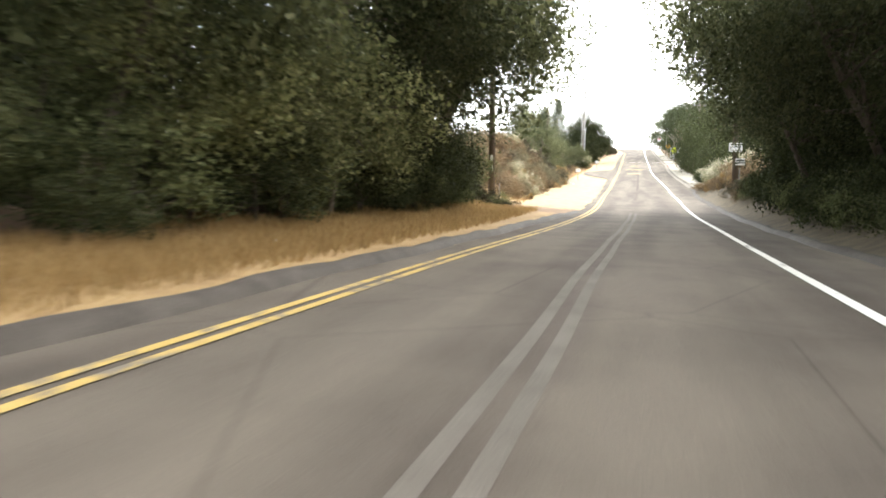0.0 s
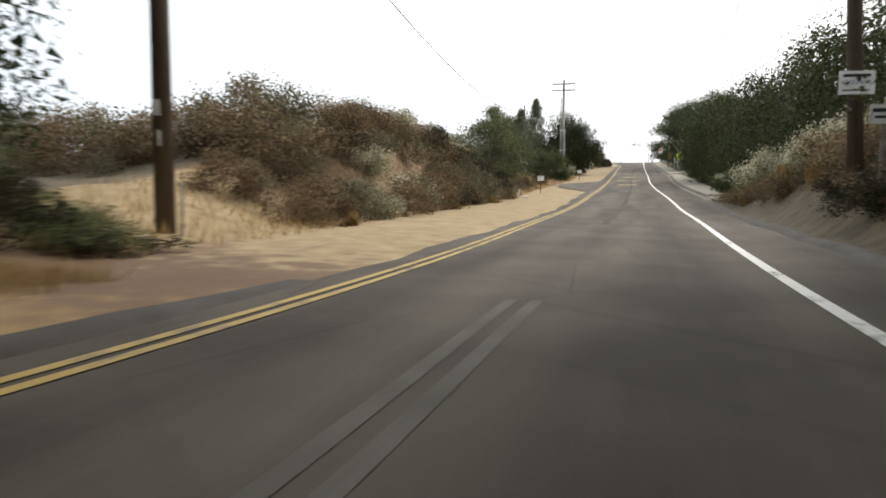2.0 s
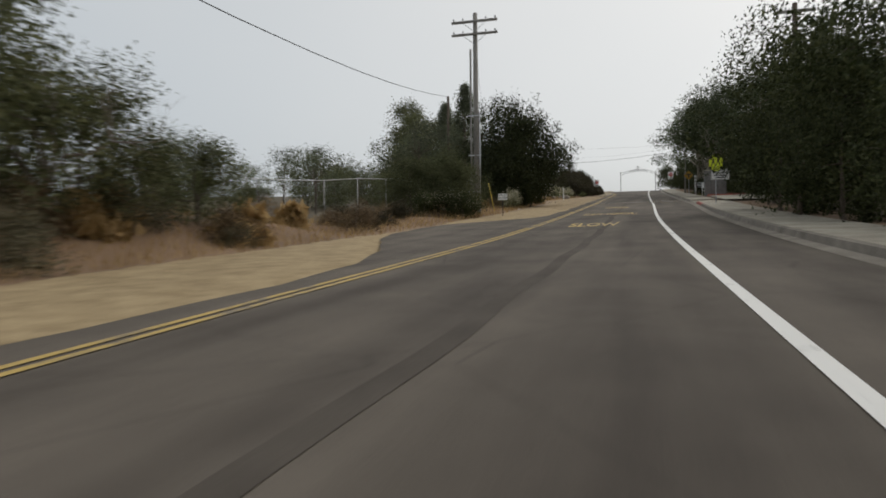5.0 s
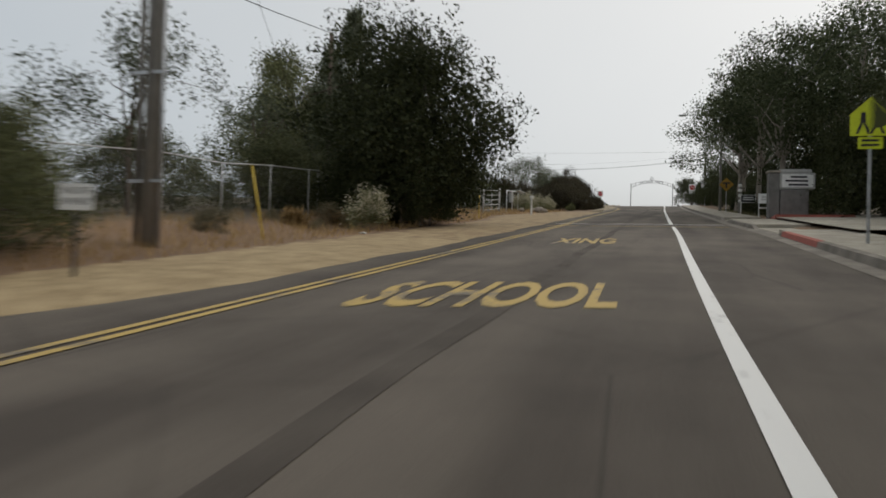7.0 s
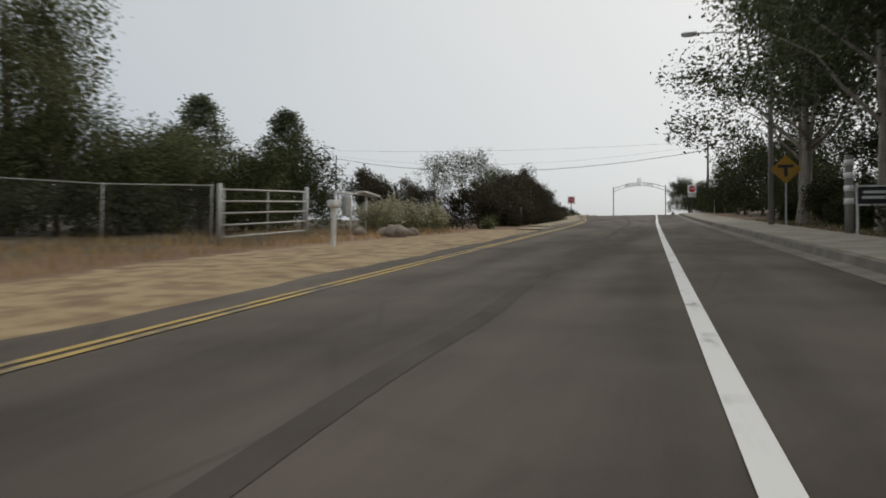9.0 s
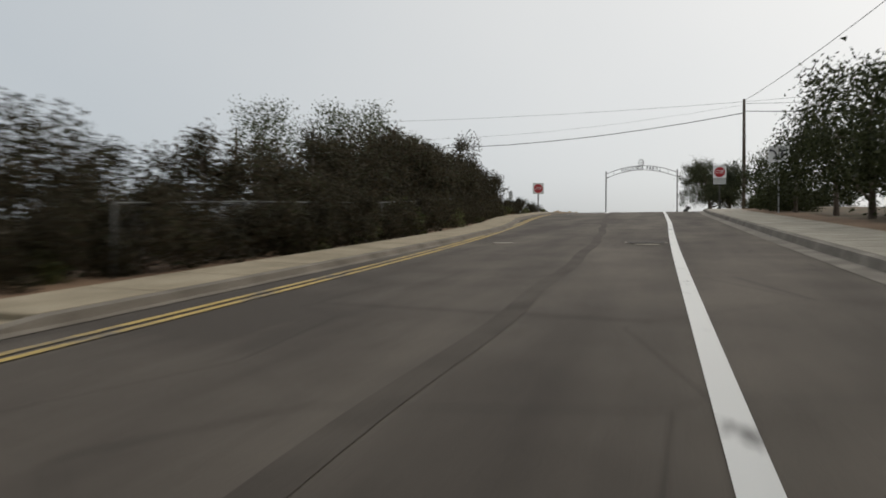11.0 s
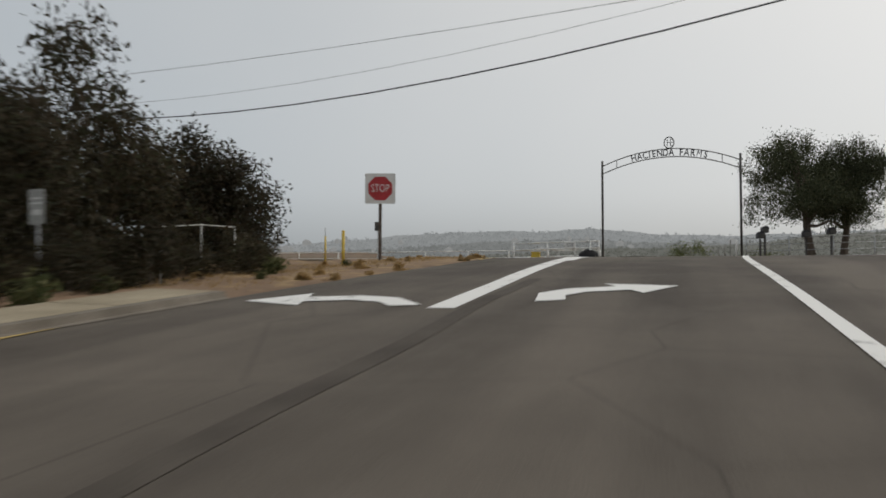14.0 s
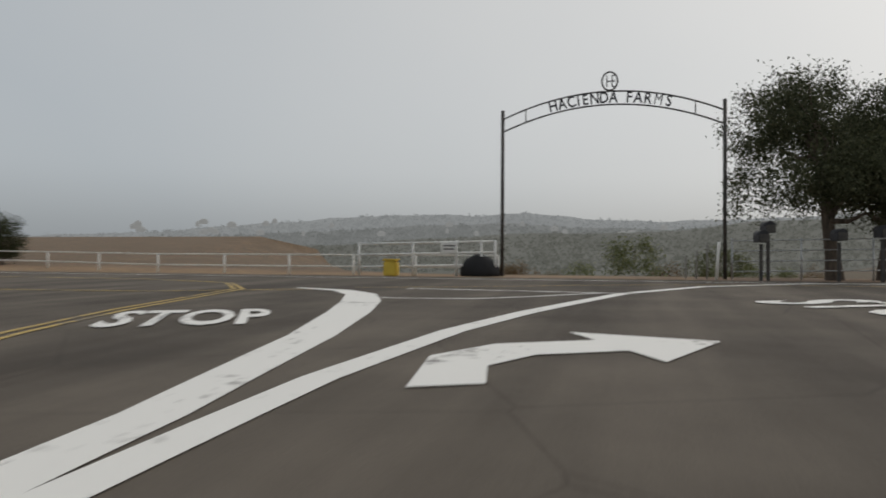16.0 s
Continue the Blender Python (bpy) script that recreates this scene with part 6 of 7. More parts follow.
part("sleeve", rod((0, 0, -0.1), (0, 0, 1.08), 0.034, 0.034, 12), M["post_yellow"], ob, "yellow plastic sleeve")
z0 = ground_z(-10.1, 197)
cy = 13.15 - z0
s = signpost("road_sign", -10.1, 197.0, z0, cy + 0.2, 8, "weathered white parking sign on a steel post", post="steel", r=0.02, lean=3)
part("face", plate(oblong(0.25, 0.5, 0.03, (0, cy)), 0.005), M["sign_grey"], s)
bars(s, [(0, cy + 0.12, 0.17, 0.025), (0, cy + 0.05, 0.18, 0.025), (0, cy - 0.08, 0.15, 0.08)], "sign_white", 0.0065)


def parking_sign(x, y, h, yaw):
    s = signpost("parking_sign", x, y, ground_z(x, y), h, yaw, "white sign reading PARK OFF PAVEMENT on a post", post="dark_steel", r=0.022)
    part("face", plate(oblong(0.44, 0.32, 0.02, (0, h - 0.16)), 0.005), M["sign_white"], s)
    words(s, "PARK OFF", 0.12, "ink", h - 0.09, wide=0.36)
    words(s, "PAVEMENT", 0.12, "ink", h - 0.22, wide=0.38)


parking_sign(-6.7, 98.6, 1.12, 12)
parking_sign(-6.82, 70.05, 1.18, 12)
s = signpost("delineator", -6.95, 61.5, ground_z(-6.95, 61.5), 0.15, 15, "leaning white roadside marker with faded stripes", "marker post", post="steel", lean=-12)
part("face", plate(oblong(0.13, 0.42, 0.02, (0, 0.34)), 0.01), M["sign_white"], s)
bars(s, [(0, 0.48, 0.1, 0.03), (0, 0.4, 0.1, 0.03), (0, 0.32, 0.1, 0.03), (0, 0.24, 0.1, 0.03)], "sign_grey", 0.011)
for x, y, h, lean, mat, words_ in ((-8.75, 106.1, 1.75, 12, "post_yellow", "thin leaning yellow marker post"), (-9.2, 127.3, 1.3, 0, "post_yellow", "thin yellow and white marker post"), (-7.3, 31.4, 0.9, 0, "grey_wood", "short pale wooden stake")):
    ob = bare("marker_post", pose(x, y, ground_z(x, y), 0, -lean, 0), label=words_ + " in bare soil", category="marker post")
    part("shaft", rod((0, 0, -0.2), (0, 0, h), 0.024, 0.022, 10), M[mat], ob)
# notices on the right-hand pole
s = signpost("notice", 4.02, 37.18, 0.0, 0.01, 4, "white notice with blue and black print on a pole", post="steel", r=0.005)
s.matrix_world = facing(4.02, 37.18, 2.27, 4)
part("face", plate(oblong(0.66, 0.46, 0.02), 0.006), M["sign_white"], s)
words(s, "NO DUMPING", 0.13, "blue_ink", 0.0, 0.0075, 0.56)
bars(s, [(0, 0.14, 0.5, 0.06), (-0.12, -0.15, 0.28, 0.03), (0.14, -0.15, 0.18, 0.03)], "ink", 0.0068)
s = signpost("notice", 4.1, 35.7, ground_z(4.1, 35.7), 1.65 - ground_z(4.1, 35.7), 4, "small white notice with black print on a stake", post="grey_wood")
h = 1.45 - ground_z(4.1, 35.7)
part("face", plate(oblong(0.46, 0.34, 0.02, (0, h)), 0.006), M["sign_white"], s)
bars(s, [(0, h + 0.07, 0.38, 0.07), (0, h - 0.05, 0.3, 0.05)], "ink", 0.0068)

# school crossing sign: two plain walking shapes become slanted bars
z0 = ground_z(3.75, 107.1)
s = signpost("crossing_sign", 3.8, 107.3, z0, 3.0, 3, "lime yellow school crossing sign on a steel post", post="steel")
cy = 6.45 - z0
part("face", plate([(-0.36, cy - 0.36), (0.36, cy - 0.36), (0.36, cy + 0.06), (0, cy + 0.4), (-0.36, cy + 0.06)], 0.005), M["sign_lime"], s)
for dx in (-0.13, 0.12):
    for shape in ([(dx - 0.05, cy - 0.1), (dx + 0.05, cy - 0.1), (dx + 0.04, cy + 0.1), (dx - 0.04, cy + 0.1)], [(dx - 0.05, cy - 0.1), (dx, cy - 0.1), (dx - 0.08, cy - 0.32), (dx - 0.13, cy - 0.32)], [(dx, cy - 0.1), (dx + 0.05, cy - 0.1), (dx + 0.13, cy - 0.32), (dx + 0.08, cy - 0.32)]):
        part("symbol", on_face(plate(shape, 0.0015), 0.006), M["ink"], s)
part("lower_plate", plate(oblong(0.44, 0.23, 0.02, (0, cy - 0.5)), 0.005), M["sign_lime"], s, "small lime plate below")
bars(s, [(0, cy - 0.45, 0.3, 0.045), (0, cy - 0.54, 0.32, 0.045)], "ink", 0.0062)

# lane sign with two arrows, half hidden by trees
z0 = ground_z(4.45, 185)
s = signpost("lane_sign", 4.45, 185.0, z0, 2.9, 0, "dull white lane sign with two black arrows", post="steel")
cy = 13.6 - z0
part("face", plate(oblong(0.86, 0.7, 0.03, (0, cy)), 0.005), M["sign_white"], s)
for k in (-1, 1):
    part("symbol", on_face(plate([(k * 0.06, cy - 0.26), (k * 0.13, cy - 0.26), (k * 0.14, cy - 0.02), (k * 0.2, cy + 0.1), (k * 0.3, cy + 0.13), (k * 0.3, cy + 0.2), (k * 0.17, cy + 0.16), (k * 0.08, cy + 0.02)], 0.0015), 0.006), M["ink"], s, "black bent arrow")
    part("symbol", on_face(plate([(k * 0.3, cy + 0.26), (k * 0.4, cy + 0.165), (k * 0.3, cy + 0.07)], 0.0015), 0.006), M["ink"], s)
part("divider", on_face(plate(oblong(0.02, 0.56, 0.008, (0, cy)), 0.0015), 0.006), M["ink"], s)

# covers and patches in the road
for x, y, w, d, mat, words_ in ((-0.75, 165.9, 0.85, 0.55, "tar", "square dark utility cover set in the asphalt"), (-0.7, 165.2, 0.5, 0.3, "concrete", "small pale concrete patch in the asphalt"), (-3.7, 165.6, 0.45, 0.3, "concrete", "small pale concrete patch in the asphalt"), (2.2, 168.4, 0.7, 0.5, "dark_steel", "iron drain grate beside the kerb")):
    ob = bare("road_cover", pose(x, y, float(road_z(y)) + 0.006, 5.2, 0, 4), label=words_, category="cover")
    part("rim", box(w, d, 0.012, (0, 0, 0), 0.003), M["kerb"], ob)
    part("lid", box(w * 0.88, d * 0.84, 0.008, (0, 0, 0.009), 0.002), M[mat], ob)
rngl = random.Random(4)
for x, y in ((-6.2, 7.2), (-6.9, 13.5), (-7.3, 86.5), (-6.6, 62.8), (-7.0, 64.1), (-8.0, 110.0)):
    bm = bmesh.new()
    bmesh.ops.create_icosphere(bm, subdivisions=2, radius=0.07)
    for v in bm.verts:
        v.co = Vector((v.co.x * 1.5, v.co.y, v.co.z * 0.5)) * rngl.uniform(0.7, 1.2)
    me = bpy.data.meshes.new("paper_scrap")
    bm.to_mesh(me)
    bm.free()
    me.materials.append(M["sign_white"])
    tagged(new("paper_scrap", me), "crumpled white paper scrap lying beside the road", "litter", "litter beside the road").matrix_world = pose(x, y, ground_z(x, y) + 0.04, 0, 0, rngl.uniform(0, 180))

# junction warning sign
z0 = ground_z(4.25, 148.6)
s = signpost("warning_sign", 4.25, 148.6, z0, 2.4, 0, "amber diamond sign with a black T junction", post="steel")
cy = 9.67 - z0
part("face", plate([(0, cy - 0.52), (0.52, cy), (0, cy + 0.52), (-0.52, cy)], 0.005), M["sign_amber"], s)
part("symbol", on_face(plate([(-0.26, cy + 0.06), (0.26, cy + 0.06), (0.26, cy + 0.17), (-0.26, cy + 0.17)], 0.0015), 0.006), M["ink"], s)
part("symbol", on_face(plate([(-0.06, cy - 0.26), (0.06, cy - 0.26), (0.06, cy + 0.059), (-0.06, cy + 0.059)], 0.0015), 0.006), M["ink"], s)

# ---------------------------------------------------------------- school frontage on the right
z0 = ground_z(5.9, 127.0)
mq = bare("marquee_sign", pose(5.55, 128.0, z0 + 0.12, 0, 0, 8) @ Matrix.Scale(0.9, 4), label="grey school marquee on a masonry pedestal", category="sign")
part("pedestal", box(1.35, 0.55, 1.5, (0.1, 0, 0.72), 0.03), M["masonry"], mq)
part("side_pier", box(0.5, 0.5, 2.35, (-0.85, 0.1, 1.17), 0.03), M["masonry"], mq)
part("cap", box(0.62, 0.62, 0.1, (-0.85, 0.1, 2.4), 0.02), M["concrete"], mq)
part("cabinet", box(1.7, 0.34, 0.85, (0.25, -0.02, 1.92), 0.03), M["sign_grey"], mq)
part("letter_board", box(1.5, 0.02, 0.66, (0.25, -0.2, 1.92), 0.005), M["sign_white"], mq)
for k, (w, dx) in enumerate(((0.8, 0.3), (1.1, 0.2), (0.95, 0.28))):
    part("print_bar", box(w, 0.008, 0.1, (dx, -0.215, 2.12 - k * 0.2)), M["ink"], mq)
part("header", box(1.5, 0.2, 0.16, (0.2, 0, 2.45), 0.02), M["sign_grey"], mq)
rim = bare("planter", pose(6.3, 127.2, z0 - 0.02), label="low red brick planter round the marquee", category="planter")
part("edge", box(3.2, 2.0, 0.22, (0, 0.2, 0.1), 0.04), M["red_kerb"], rim)

for x, y, yaw, mat, words_ in ((4.95, 140.4, 6, "ink", "black yard sign with a white frame"), (5.0, 131.5, 4, "sign_white", "white bench-back sign on two legs")):
    z = ground_z(x, y)
    ob = bare("yard_sign", facing(x, y, z, yaw), label=words_ + " behind the pavement", category="sign")
    for dx in (-0.42, 0.42):
        part("leg", box(0.05, 1.3, 0.05, (dx, 0.6, 0), 0.006), M["sign_white"], ob)
    part("frame", plate(oblong(0.92, 0.5, 0.02, (0, 0.95)), 0.03), M["sign_white"], ob)
    part("face", on_face(plate(oblong(0.84, 0.42, 0.02, (0, 0.95)), 0.004), 0.031), M[mat], ob)
    bars(ob, [(0, 1.03, 0.6, 0.07), (0, 0.9, 0.66, 0.07)], "sign_white" if mat == "ink" else "sign_grey", 0.036)
    if mat != "ink":
        part("seat", box(0.9, 0.05, 0.35, (0, 0.45, 0.2), 0.01), M["sign_white"], ob, "white slat seat")
z = ground_z(4.55, 141.2)
ob = bare("striped_post", pose(4.55, 141.2, z), label="thick post banded in grey and white", category="post")
part("shaft", rod((0, 0, -0.2), (0, 0, 2.0), 0.11, 0.1, 14), M["grey_wood"], ob)
for k in range(4):
    part("band", rod((0, 0, 0.75 + k * 0.33), (0, 0, 0.9 + k * 0.33), 0.113, 0.112, 14), M["sign_white"], ob, "white band")


def street_lamp(x, y, h, reach, label):
    z = ground_z(x, y)
    ob = bare("street_lamp", pose(x, y, z), label=label, category="street lamp")
    part("pole", rod((0, 0, -0.2), (0, 0, h), 0.11, 0.07, 14), M["grey_wood"], ob)
    v, f = tube([(0, 0, h - 0.3), (-reach * 0.3, 0, h - 0.02), (-reach * 0.7, 0, h + 0.12), (-reach, 0, h + 0.15)], [0.035, 0.033, 0.03, 0.028], 8)
    part("arm", raw("arm", v, f, M["steel"], True), None, ob)
    part("lamp_head", box(0.62, 0.26, 0.12, (-reach - 0.25, 0, h + 0.14), 0.04), M["sign_grey"], ob)
    part("lens", box(0.34, 0.2, 0.03, (-reach - 0.28, 0, h + 0.07), 0.008), M["sign_white"], ob)


street_lamp(3.9, 149.6, 7.35, 2.6, "pale wooden street lamp pole with a long arm")

# ---------------------------------------------------------------- by the left gate
z = ground_z(-8.5, 138.3)
ob = bare("mailbox_post", pose(-8.5, 138.3, z), label="white wooden post with a white box on top", category="mailbox")
part("post", box(0.1, 0.1, 1.2, (0, 0, 0.5), 0.01), M["sign_white"], ob)
part("box", joined(box(0.22, 0.42, 0.18, (0, 0, 1.15), 0.03)), M["sign_white"], ob, "white letter box")
z = ground_z(-11.4, 146.0)
fr = bare("pipe_rack", pose(-11.4, 146.0, z, 0, 0, 70), label="white pipe frame with a slanted panel beside the gate", category="rack")
for dx in (-0.9, -0.1, 0.75):
    part("upright", rod((dx, 0, -0.1), (dx, 0, 1.55), 0.04, sides=10), M["sign_white"], fr)
part("top_bar", rod((-0.95, 0, 1.55), (0.8, 0, 1.6), 0.04, sides=10), M["sign_white"], fr)
part("panel", box(0.9, 0.5, 0.06, (0.75, -0.1, 1.62), 0.01, Matrix.Rotation(0.12, 4, "Y")), M["sign_white"], fr, "slanted white panel")
part("meter_box", box(0.34, 0.22, 0.75, (-0.5, -0.15, 1.05), 0.03), M["sign_grey"], fr, "grey meter box")


def boulder(x, y, r, seed):
    rng = np.random.default_rng(seed)
    bm = bmesh.new()
    bmesh.ops.create_icosphere(bm, subdivisions=3, radius=r)
    off = Vector(rng.normal(0, 5, 3))
    for v in bm.verts:
        v.co *= 1 + 0.28 * noise.noise(v.co / r * 1.3 + off) + 0.08 * noise.noise(v.co / r * 4 + off)
        v.co.z *= 0.72
    for f in bm.faces:
        f.smooth = True
    me = bpy.data.meshes.new("boulder")
    bm.to_mesh(me)
    bm.free()
    me.materials.append(M["rock"])
    ob = new("boulder", me)
    ob.matrix_world = pose(x, y, ground_z(x, y) + r * 0.3, 0, 0, seed * 40)
    return tagged(ob, "rounded tan boulder lying beside dry bushes", "boulder", "boulders by the gate")


for k, (x, y, r) in enumerate(((-9.0, 144.4, 0.42), (-9.6, 144.9, 0.3), (-8.9, 145.7, 0.28), (-10.3, 144.2, 0.25))):
    boulder(x, y, r, k + 1)

# ---------------------------------------------------------------- the ranch gateway
def gateway():
    ax, bx, y, base = -6.7, 0.95, 232.6, ground_z(-3, 232.6)
    ob = bare("ranch_gateway", label="tall steel gateway arch lettered HACIENDA FARMS", category="gateway")
    left_top, right_top = 19.15, 19.2
    part("post", rod((ax, y, base - 0.3), (ax, y, left_top), 0.065, sides=14), M["dark_steel"], ob)
    part("post", rod((bx, y, base - 0.3), (bx, y, right_top), 0.065, sides=14), M["dark_steel"], ob)
    mid, half = (ax + bx) / 2, (bx - ax) / 2

    def rise(x, z0):
        return z0 + 0.82 * (1 - ((x - mid) / half) ** 2)

    for z0 in (18.85, 18.38):
        pts = [(ax + 0.06 + (bx - ax - 0.12) * k / 28, y, rise(ax + (bx - ax) * k / 28, z0)) for k in range(29)]
        v, f = tube(pts, [0.03] * 29, 8)
        part("arch_bar", raw("arch_bar", v, f, M["dark_steel"], True), None, ob)
    for x in (ax + 0.85, bx - 0.95):
        part("strut", rod((x, y, rise(x, 18.38)), (x, y, rise(x, 18.85)), 0.02, sides=8), M["dark_steel"], ob)
    text = "HACIENDA FARMS"
    wide = [{"I": 0.5, " ": 0.7, "M": 1.2, "F": 0.9, "S": 0.92}.get(ch, 1.0) for ch in text]
    for k, ch in enumerate(text):
        if ch == " ":
            continue
        x = mid - 2.15 + 4.3 * (sum(wide[:k]) + wide[k] / 2) / sum(wide)
        me = lettering(ch, 0.56, M["ink"], "letter", 0.015, 0.0 if ch == "M" else 0.008)
        slope = math.atan(-1.64 * (x - mid) / half ** 2)
        me.transform(Matrix.Translation((x, y - 0.02, rise(x, 18.615))) @ Matrix.Rotation(-slope, 4, "Y") @ Matrix.Rotation(radians(90), 4, "X") @ Matrix.Diagonal((0.7 if ch == "M" else 0.8, 1, 1, 1)))
        part("letter", me, None, ob)
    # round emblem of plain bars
    cz, r = rise(mid, 18.85) + 0.36, 0.33
    pts = [(mid + 0.27 * math.cos(a), y, cz + r * math.sin(a)) for a in np.linspace(0, 2 * math.pi, 25)]
    v, f = tube(pts, [0.03] * 25, 8)
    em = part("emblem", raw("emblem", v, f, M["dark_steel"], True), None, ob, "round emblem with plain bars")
    for a, b in (((-0.1, -0.2), (-0.1, 0.2)), ((0.08, -0.2), (0.08, 0.2)), ((-0.1, 0.0), (0.2, 0.0)), ((0.08, 0.2), (0.2, 0.2)), ((0.08, -0.2), (0.2, -0.2))):
        part("bar", rod((mid + a[0], y, cz + a[1]), (mid + b[0], y, cz + b[1]), 0.022, sides=6), M["dark_steel"], em)
    return ob


gateway()
# gate leaf and props left of the gateway
z = ground_z(-8.5, 232.9)
gl = bare("swing_gate", label="white pipe gate swung open beside the arch", category="gate")
for k, t in enumerate((0.3, 0.75, 1.15)):
    part("rail", rod((-11.9, 231.6, z + t), (-6.9, 232.3, z + t + 0.12), 0.042, sides=8), M["sign_white"], gl)
for x, t in ((-11.9, 0), (-9.9, 0.05), (-8.3, 0.1), (-7.4, 0.11), (-6.9, 0.12)):
    yy = 231.6 + (x + 11.9) * 0.14
    part("stile", rod((x, yy, z), (x, yy, z + 1.2 + t), 0.05, sides=8), M["sign_white"], gl)
s = signpost("gate_sign", -8.55, 231.9, z, 0.01, 8, "small pale sign with dark print on a gate", post="steel", r=0.004)
s.matrix_world = facing(-8.55, 231.95, z + 1.03, 8)
part("face", plate(oblong(0.62, 0.36, 0.02), 0.006), M["sign_white"], s)
bars(s, [(0, 0.07, 0.44, 0.05), (0, -0.05, 0.4, 0.05)], "dark_steel", 0.0068)
yb = bare("yellow_box", pose(-10.4, 230.9, ground_z(-10.4, 230.9)), label="yellow plastic utility box by the white gate", category="utility box")
part("body", box(0.5, 0.4, 0.55, (0, 0, 0.27), 0.05), M["post_yellow"], yb)
part("lid", box(0.54, 0.44, 0.08, (0, 0, 0.58), 0.03), M["post_yellow"], yb)
bm = bmesh.new()
bmesh.ops.create_icosphere(bm, subdivisions=3, radius=0.75)
for v in bm.verts:
    v.co.x *= 1.0
    v.co.z = max(-0.15, v.co.z) * 0.95 * (1 - 0.25 * (v.co.x > 0) * v.co.x)
    v.co += Vector((0, 0, 0.05 * noise.noise(v.co * 2.5)))
for f in bm.faces:
    f.smooth = True
me = bpy.data.meshes.new("tarpaulin_mound")
bm.to_mesh(me)
bm.free()
me.materials.append(M["rubber_black"])
hp = tagged(new("tarpaulin_mound", me), "black sheeted heap beside the white gate", "heap")
hp.matrix_world = pose(-7.5, 232.5, ground_z(-7.5, 232.5) + 0.1)
gr = bare("pipe_gate", label="thin grey pipe gate before the pepper trees", category="gate")
zr0 = ground_z(4, 232.8)
for t in (0.25, 0.6, 0.95, 1.3):
    part("rail", rod((1.2, 232.8, zr0 + t), (9.5, 233.4, zr0 + t + 0.15), 0.02, sides=8), M["steel"], gr)
for x in (1.2, 3.4, 5.6, 7.6, 9.5):
    part("stile", rod((x, 232.8 + (x - 1.2) * 0.07, zr0 - 0.1), (x, 232.8 + (x - 1.2) * 0.07, zr0 + 1.4), 0.03, sides=8), M["steel"], gr)
for x, y, h, lean in ((0.6, 231.9, 1.25, 4), (0.35, 232.3, 1.2, 0), (0.05, 232.9, 1.0, 2), (-0.25, 233.4, 0.8, 0)):
    ob = bare("fence_post", pose(x, y, ground_z(x, y), 0, lean, 0), label="old leaning fence post beside the arch", category="post", group="old posts by the arch")
    part("shaft", rod((0, 0, -0.15), (0, 0, h), 0.05 if x > 0.5 else 0.03, sides=8), M["white_rail"] if x > 0.5 else M["grey_wood"], ob)


def mailbox(x, y, h, label):
    ob = bare("mailbox", pose(x, y, ground_z(x, y), 0, 0, 12), label=label, category="mailbox", group="mailboxes by the gateway")
    part("post", box(0.09, 0.09, h, (0, 0, h / 2 - 0.05), 0.008), M["dark_steel"], ob)
    body = box(0.3, 0.5, 0.24, (0, 0, h + 0.12), 0.02)
    part("box", joined(body, rod((0, -0.25, h + 0.22), (0, 0.25, h + 0.22), 0.15, sides=14)), M["ink"], ob, "black letter box with a rounded top")
    part("flap", box(0.28, 0.015, 0.24, (0, -0.262, h + 0.13), 0.005), M["dark_steel"], ob)


for x, y, h in ((2.0, 230.9, 1.5), (1.75, 230.6, 1.2), (3.95, 230.7, 1.25), (5.1, 230.6, 1.35)):
    mailbox(x, y, h, "black mailbox on a dark post by the gateway")

# ---------------------------------------------------------------- far land
def ridge(name, tops, r0, r1, mat, rough, seed, label):
    """A range of far hills round the place, as heights in degrees over the bearing from the junction."""
    ox, oy, oz = -2.0, 207.0, 13.5
    az = np.radians(np.linspace(-75, 75, 420))
    top = np.interp(np.degrees(az), [p[0] for p in tops], [p[1] for p in tops])
    rng = np.random.default_rng(seed)
    bump = sum(rng.normal(0, 1) * np.sin(az * f + rng.uniform(0, 6)) / f for f in (40, 75, 130, 210, 340, 520)) * 25 * rough
    bump = bump + rough * 0.9 * np.abs(np.sin(az * 900 + 3 * np.sin(az * 130))) * rng.uniform(0.2, 1, len(az))
    rows = 12
    v = []
    for k in range(rows):
        t = k / (rows - 1)
        r = r0 + (r1 - r0) * t
        h = np.radians(-2.5 + (top + 2.5) * t ** 0.8 + bump * t * 0.35)
        v.append(np.stack([ox + r * np.sin(az), oy + r * np.cos(az), oz + r * np.tan(h)], -1))
    v.append(v[-1] + np.array([0, 300, -80]))
    n = len(az)
    v = np.concatenate(v)
    i = (np.arange(rows)[:, None] * n + np.arange(n - 1)[None]).ravel()
    struct(name, raw(name, v, np.stack([i, i + 1, i + 1 + n, i + n], -1), mat, True), label, "hills")


HILL = [(-75, 1.3), (-46, 1.5), (-38, 1.9), (-30, 2.7), (-22, 3.4), (-17, 3.7), (-12, 3.6), (-8, 3.9), (-4, 3.4), (3, 3.1), (12, 3.3), (22, 3.6), (40, 3.8), (75, 3.4)]
SCRUB = [(-75, 0.4), (-40, 0.5), (-30, 0.8), (-22, 1.3), (-15, 1.8), (-10, 2.1), (-5, 2.3), (0, 2.2), (4, 2.5), (9, 3.0), (16, 3.3), (40, 3.4), (75, 3.0)]
MIDDLE = [(-75, 0.9), (-40, 1.3), (-30, 1.9), (-22, 2.4), (-15, 2.9), (-9, 3.0), (-4, 2.7), (3, 2.5), (12, 3.1), (22, 3.5), (40, 3.6), (75, 3.2)]
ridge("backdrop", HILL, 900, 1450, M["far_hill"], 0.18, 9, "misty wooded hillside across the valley")
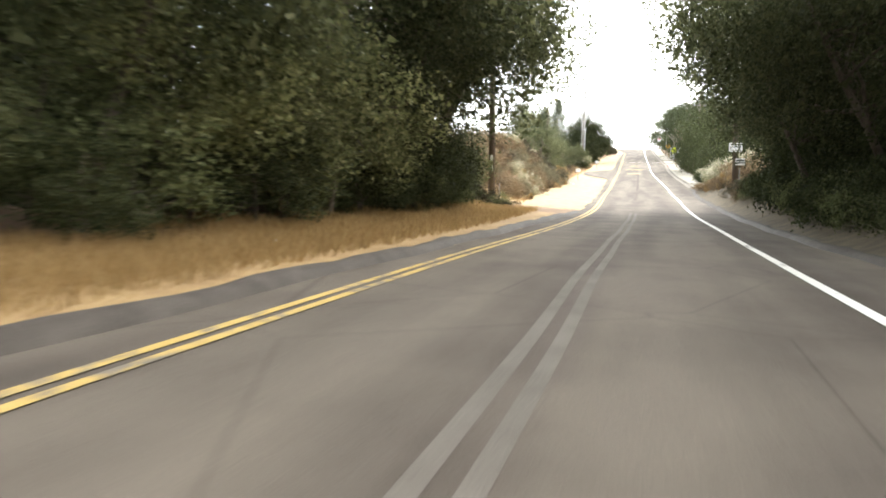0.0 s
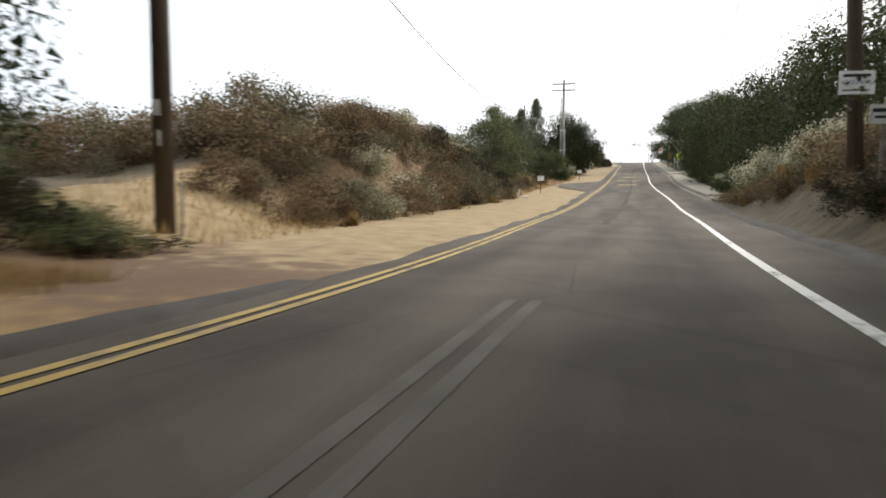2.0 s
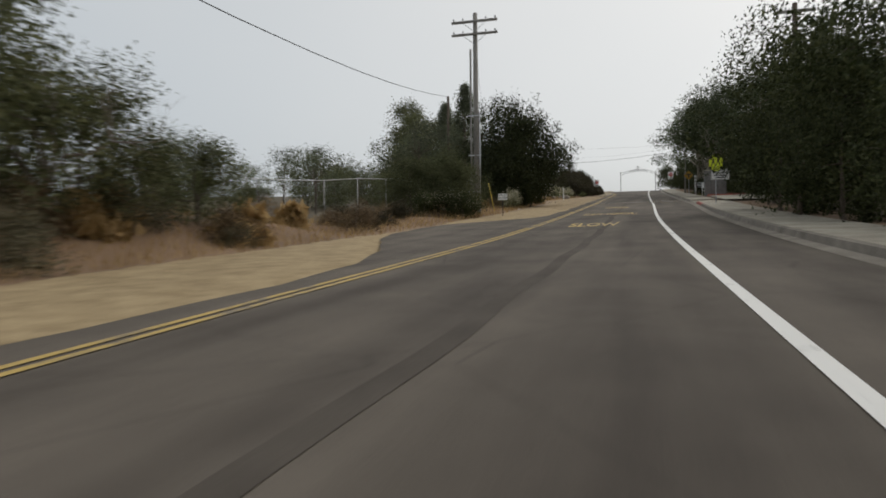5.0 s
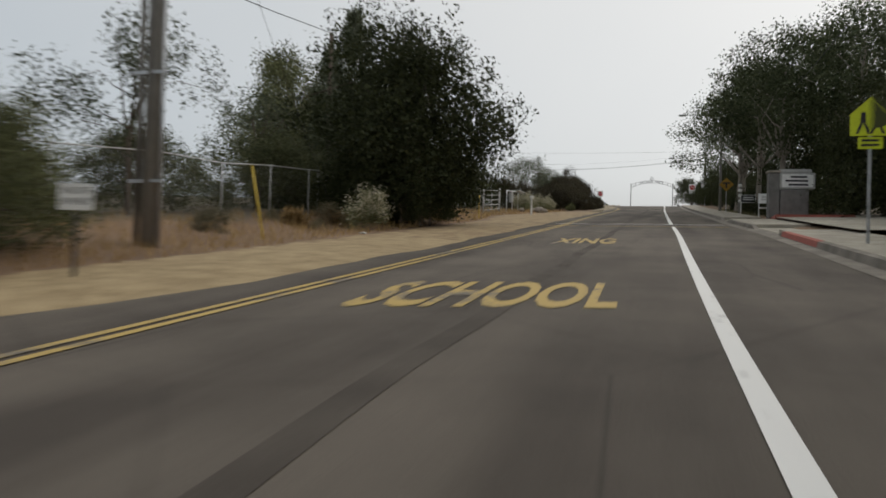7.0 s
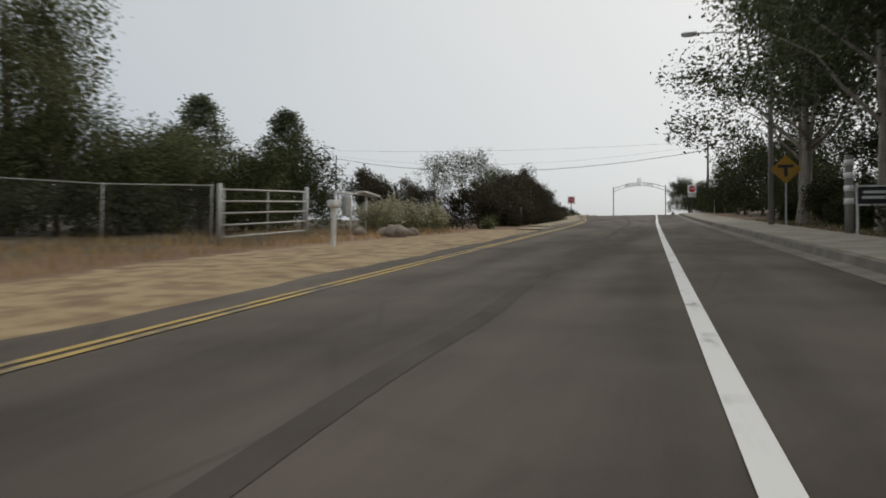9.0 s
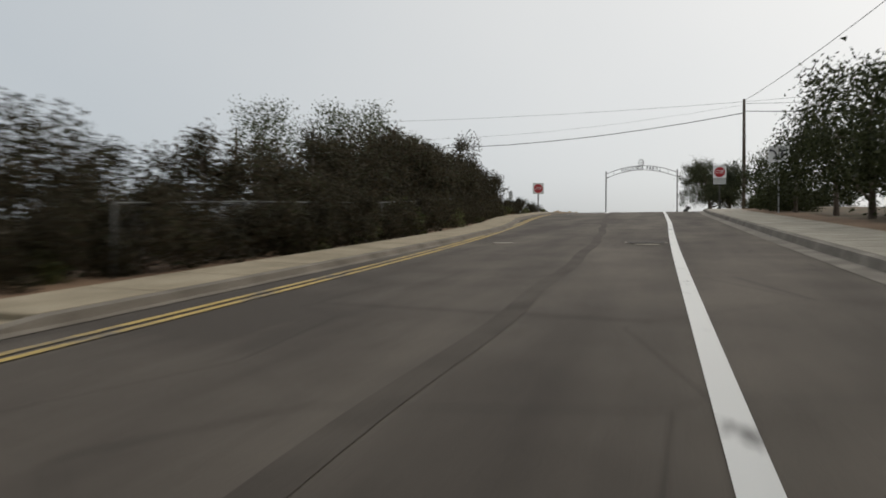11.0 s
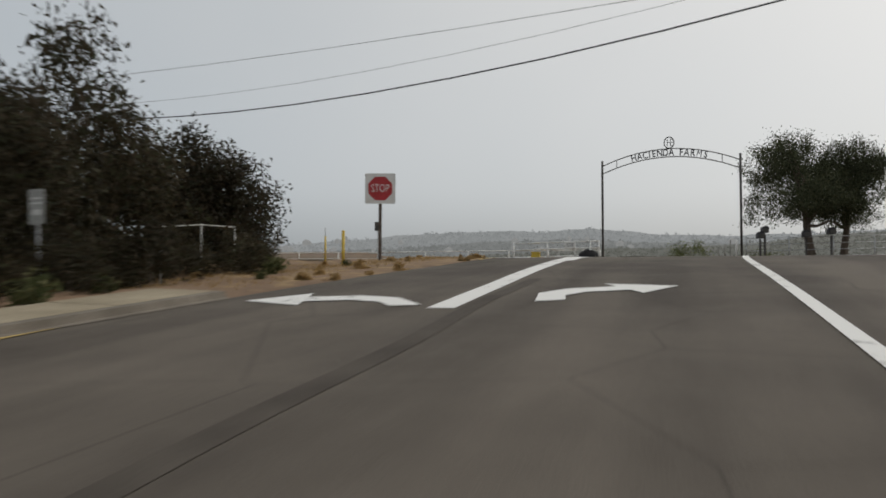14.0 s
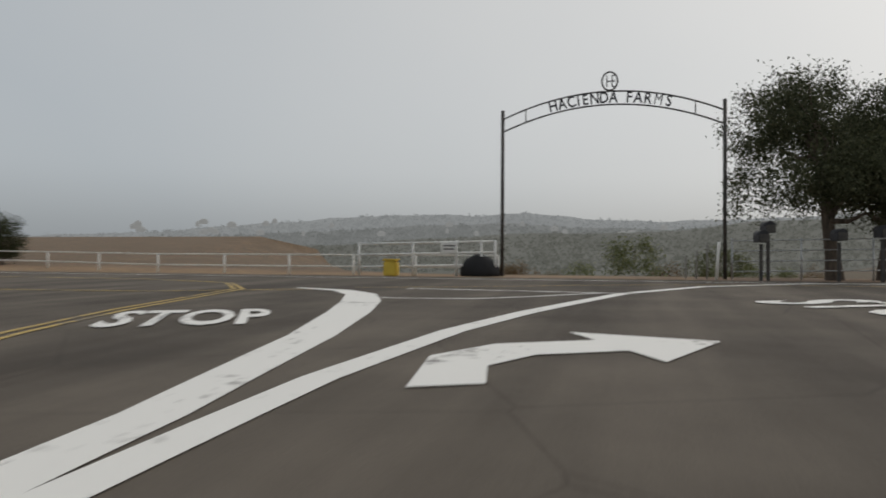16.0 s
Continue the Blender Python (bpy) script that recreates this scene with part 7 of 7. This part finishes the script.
ridge("backdrop", MIDDLE, 560, 860, M["near_hill"], 0.2, 5, "wooded slope across the valley, greyed by painted mist")
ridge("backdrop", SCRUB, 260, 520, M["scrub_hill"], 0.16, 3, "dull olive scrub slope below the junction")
rng = np.random.default_rng(11)
for k in range(30):
    a, r = radians(rng.uniform(-34, 3)), rng.uniform(760, 900)
    e = radians(rng.uniform(1.9, 3.0))
    w = rng.uniform(3, 7)
    bm = bmesh.new()
    prof = [(-w / 2, 0), (w / 2, 0), (w / 2, 3.2), (0, 5.2), (-w / 2, 3.2)]
    f = bm.faces.new([bm.verts.new((x, 0, zz)) for x, zz in prof])
    ex = bmesh.ops.extrude_face_region(bm, geom=[f])
    bmesh.ops.translate(bm, vec=(0, w * 0.8, 0), verts=[q for q in ex["geom"] if isinstance(q, bmesh.types.BMVert)])
    bmesh.ops.recalc_face_normals(bm, faces=bm.faces[:])
    hm = bpy.data.meshes.new("far_house")
    bm.to_mesh(hm)
    bm.free()
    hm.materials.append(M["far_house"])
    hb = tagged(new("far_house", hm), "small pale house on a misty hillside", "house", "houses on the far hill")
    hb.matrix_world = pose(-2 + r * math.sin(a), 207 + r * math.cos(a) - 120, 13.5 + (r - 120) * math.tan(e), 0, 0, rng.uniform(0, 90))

def hill_woods(tops, r0, r1, n, seed, low, size, mat, label):
    """Countless small tree crowns on one of the far slopes, as tufts of leafy faces."""
    rng = np.random.default_rng(seed)
    az, t = np.radians(rng.uniform(-55, 42, n)), rng.uniform(low, 1.0, n)
    top = np.interp(np.degrees(az), [p[0] for p in tops], [p[1] for p in tops])
    r = r0 + (r1 - r0) * t - 6
    h = np.radians(-2.5 + (top + 2.5) * t ** 0.8)
    c = np.stack([-2 + r * np.sin(az), 207 + r * np.cos(az), 13.5 + r * np.tan(h)], -1)
    c = np.repeat(c, 7, 0)
    big = np.repeat(size * rng.uniform(0.4, 1.5, (n, 1)), 7, 0)
    c += rng.normal(0, 1, c.shape) * big * np.array([0.55, 0.55, 0.45])
    tri = c[:, None] + rng.normal(0, 0.6, (len(c), 3, 3)) * big[:, None]
    tagged(new("far_woods", quads("far_woods", tri, mat)), label, "trees", kind="stuff")


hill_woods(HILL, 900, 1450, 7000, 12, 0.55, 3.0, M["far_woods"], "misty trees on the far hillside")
hill_woods(MIDDLE, 560, 860, 8000, 13, 0.45, 1.9, M["middle_woods"], "trees on the slope across the valley, greyed by painted mist")
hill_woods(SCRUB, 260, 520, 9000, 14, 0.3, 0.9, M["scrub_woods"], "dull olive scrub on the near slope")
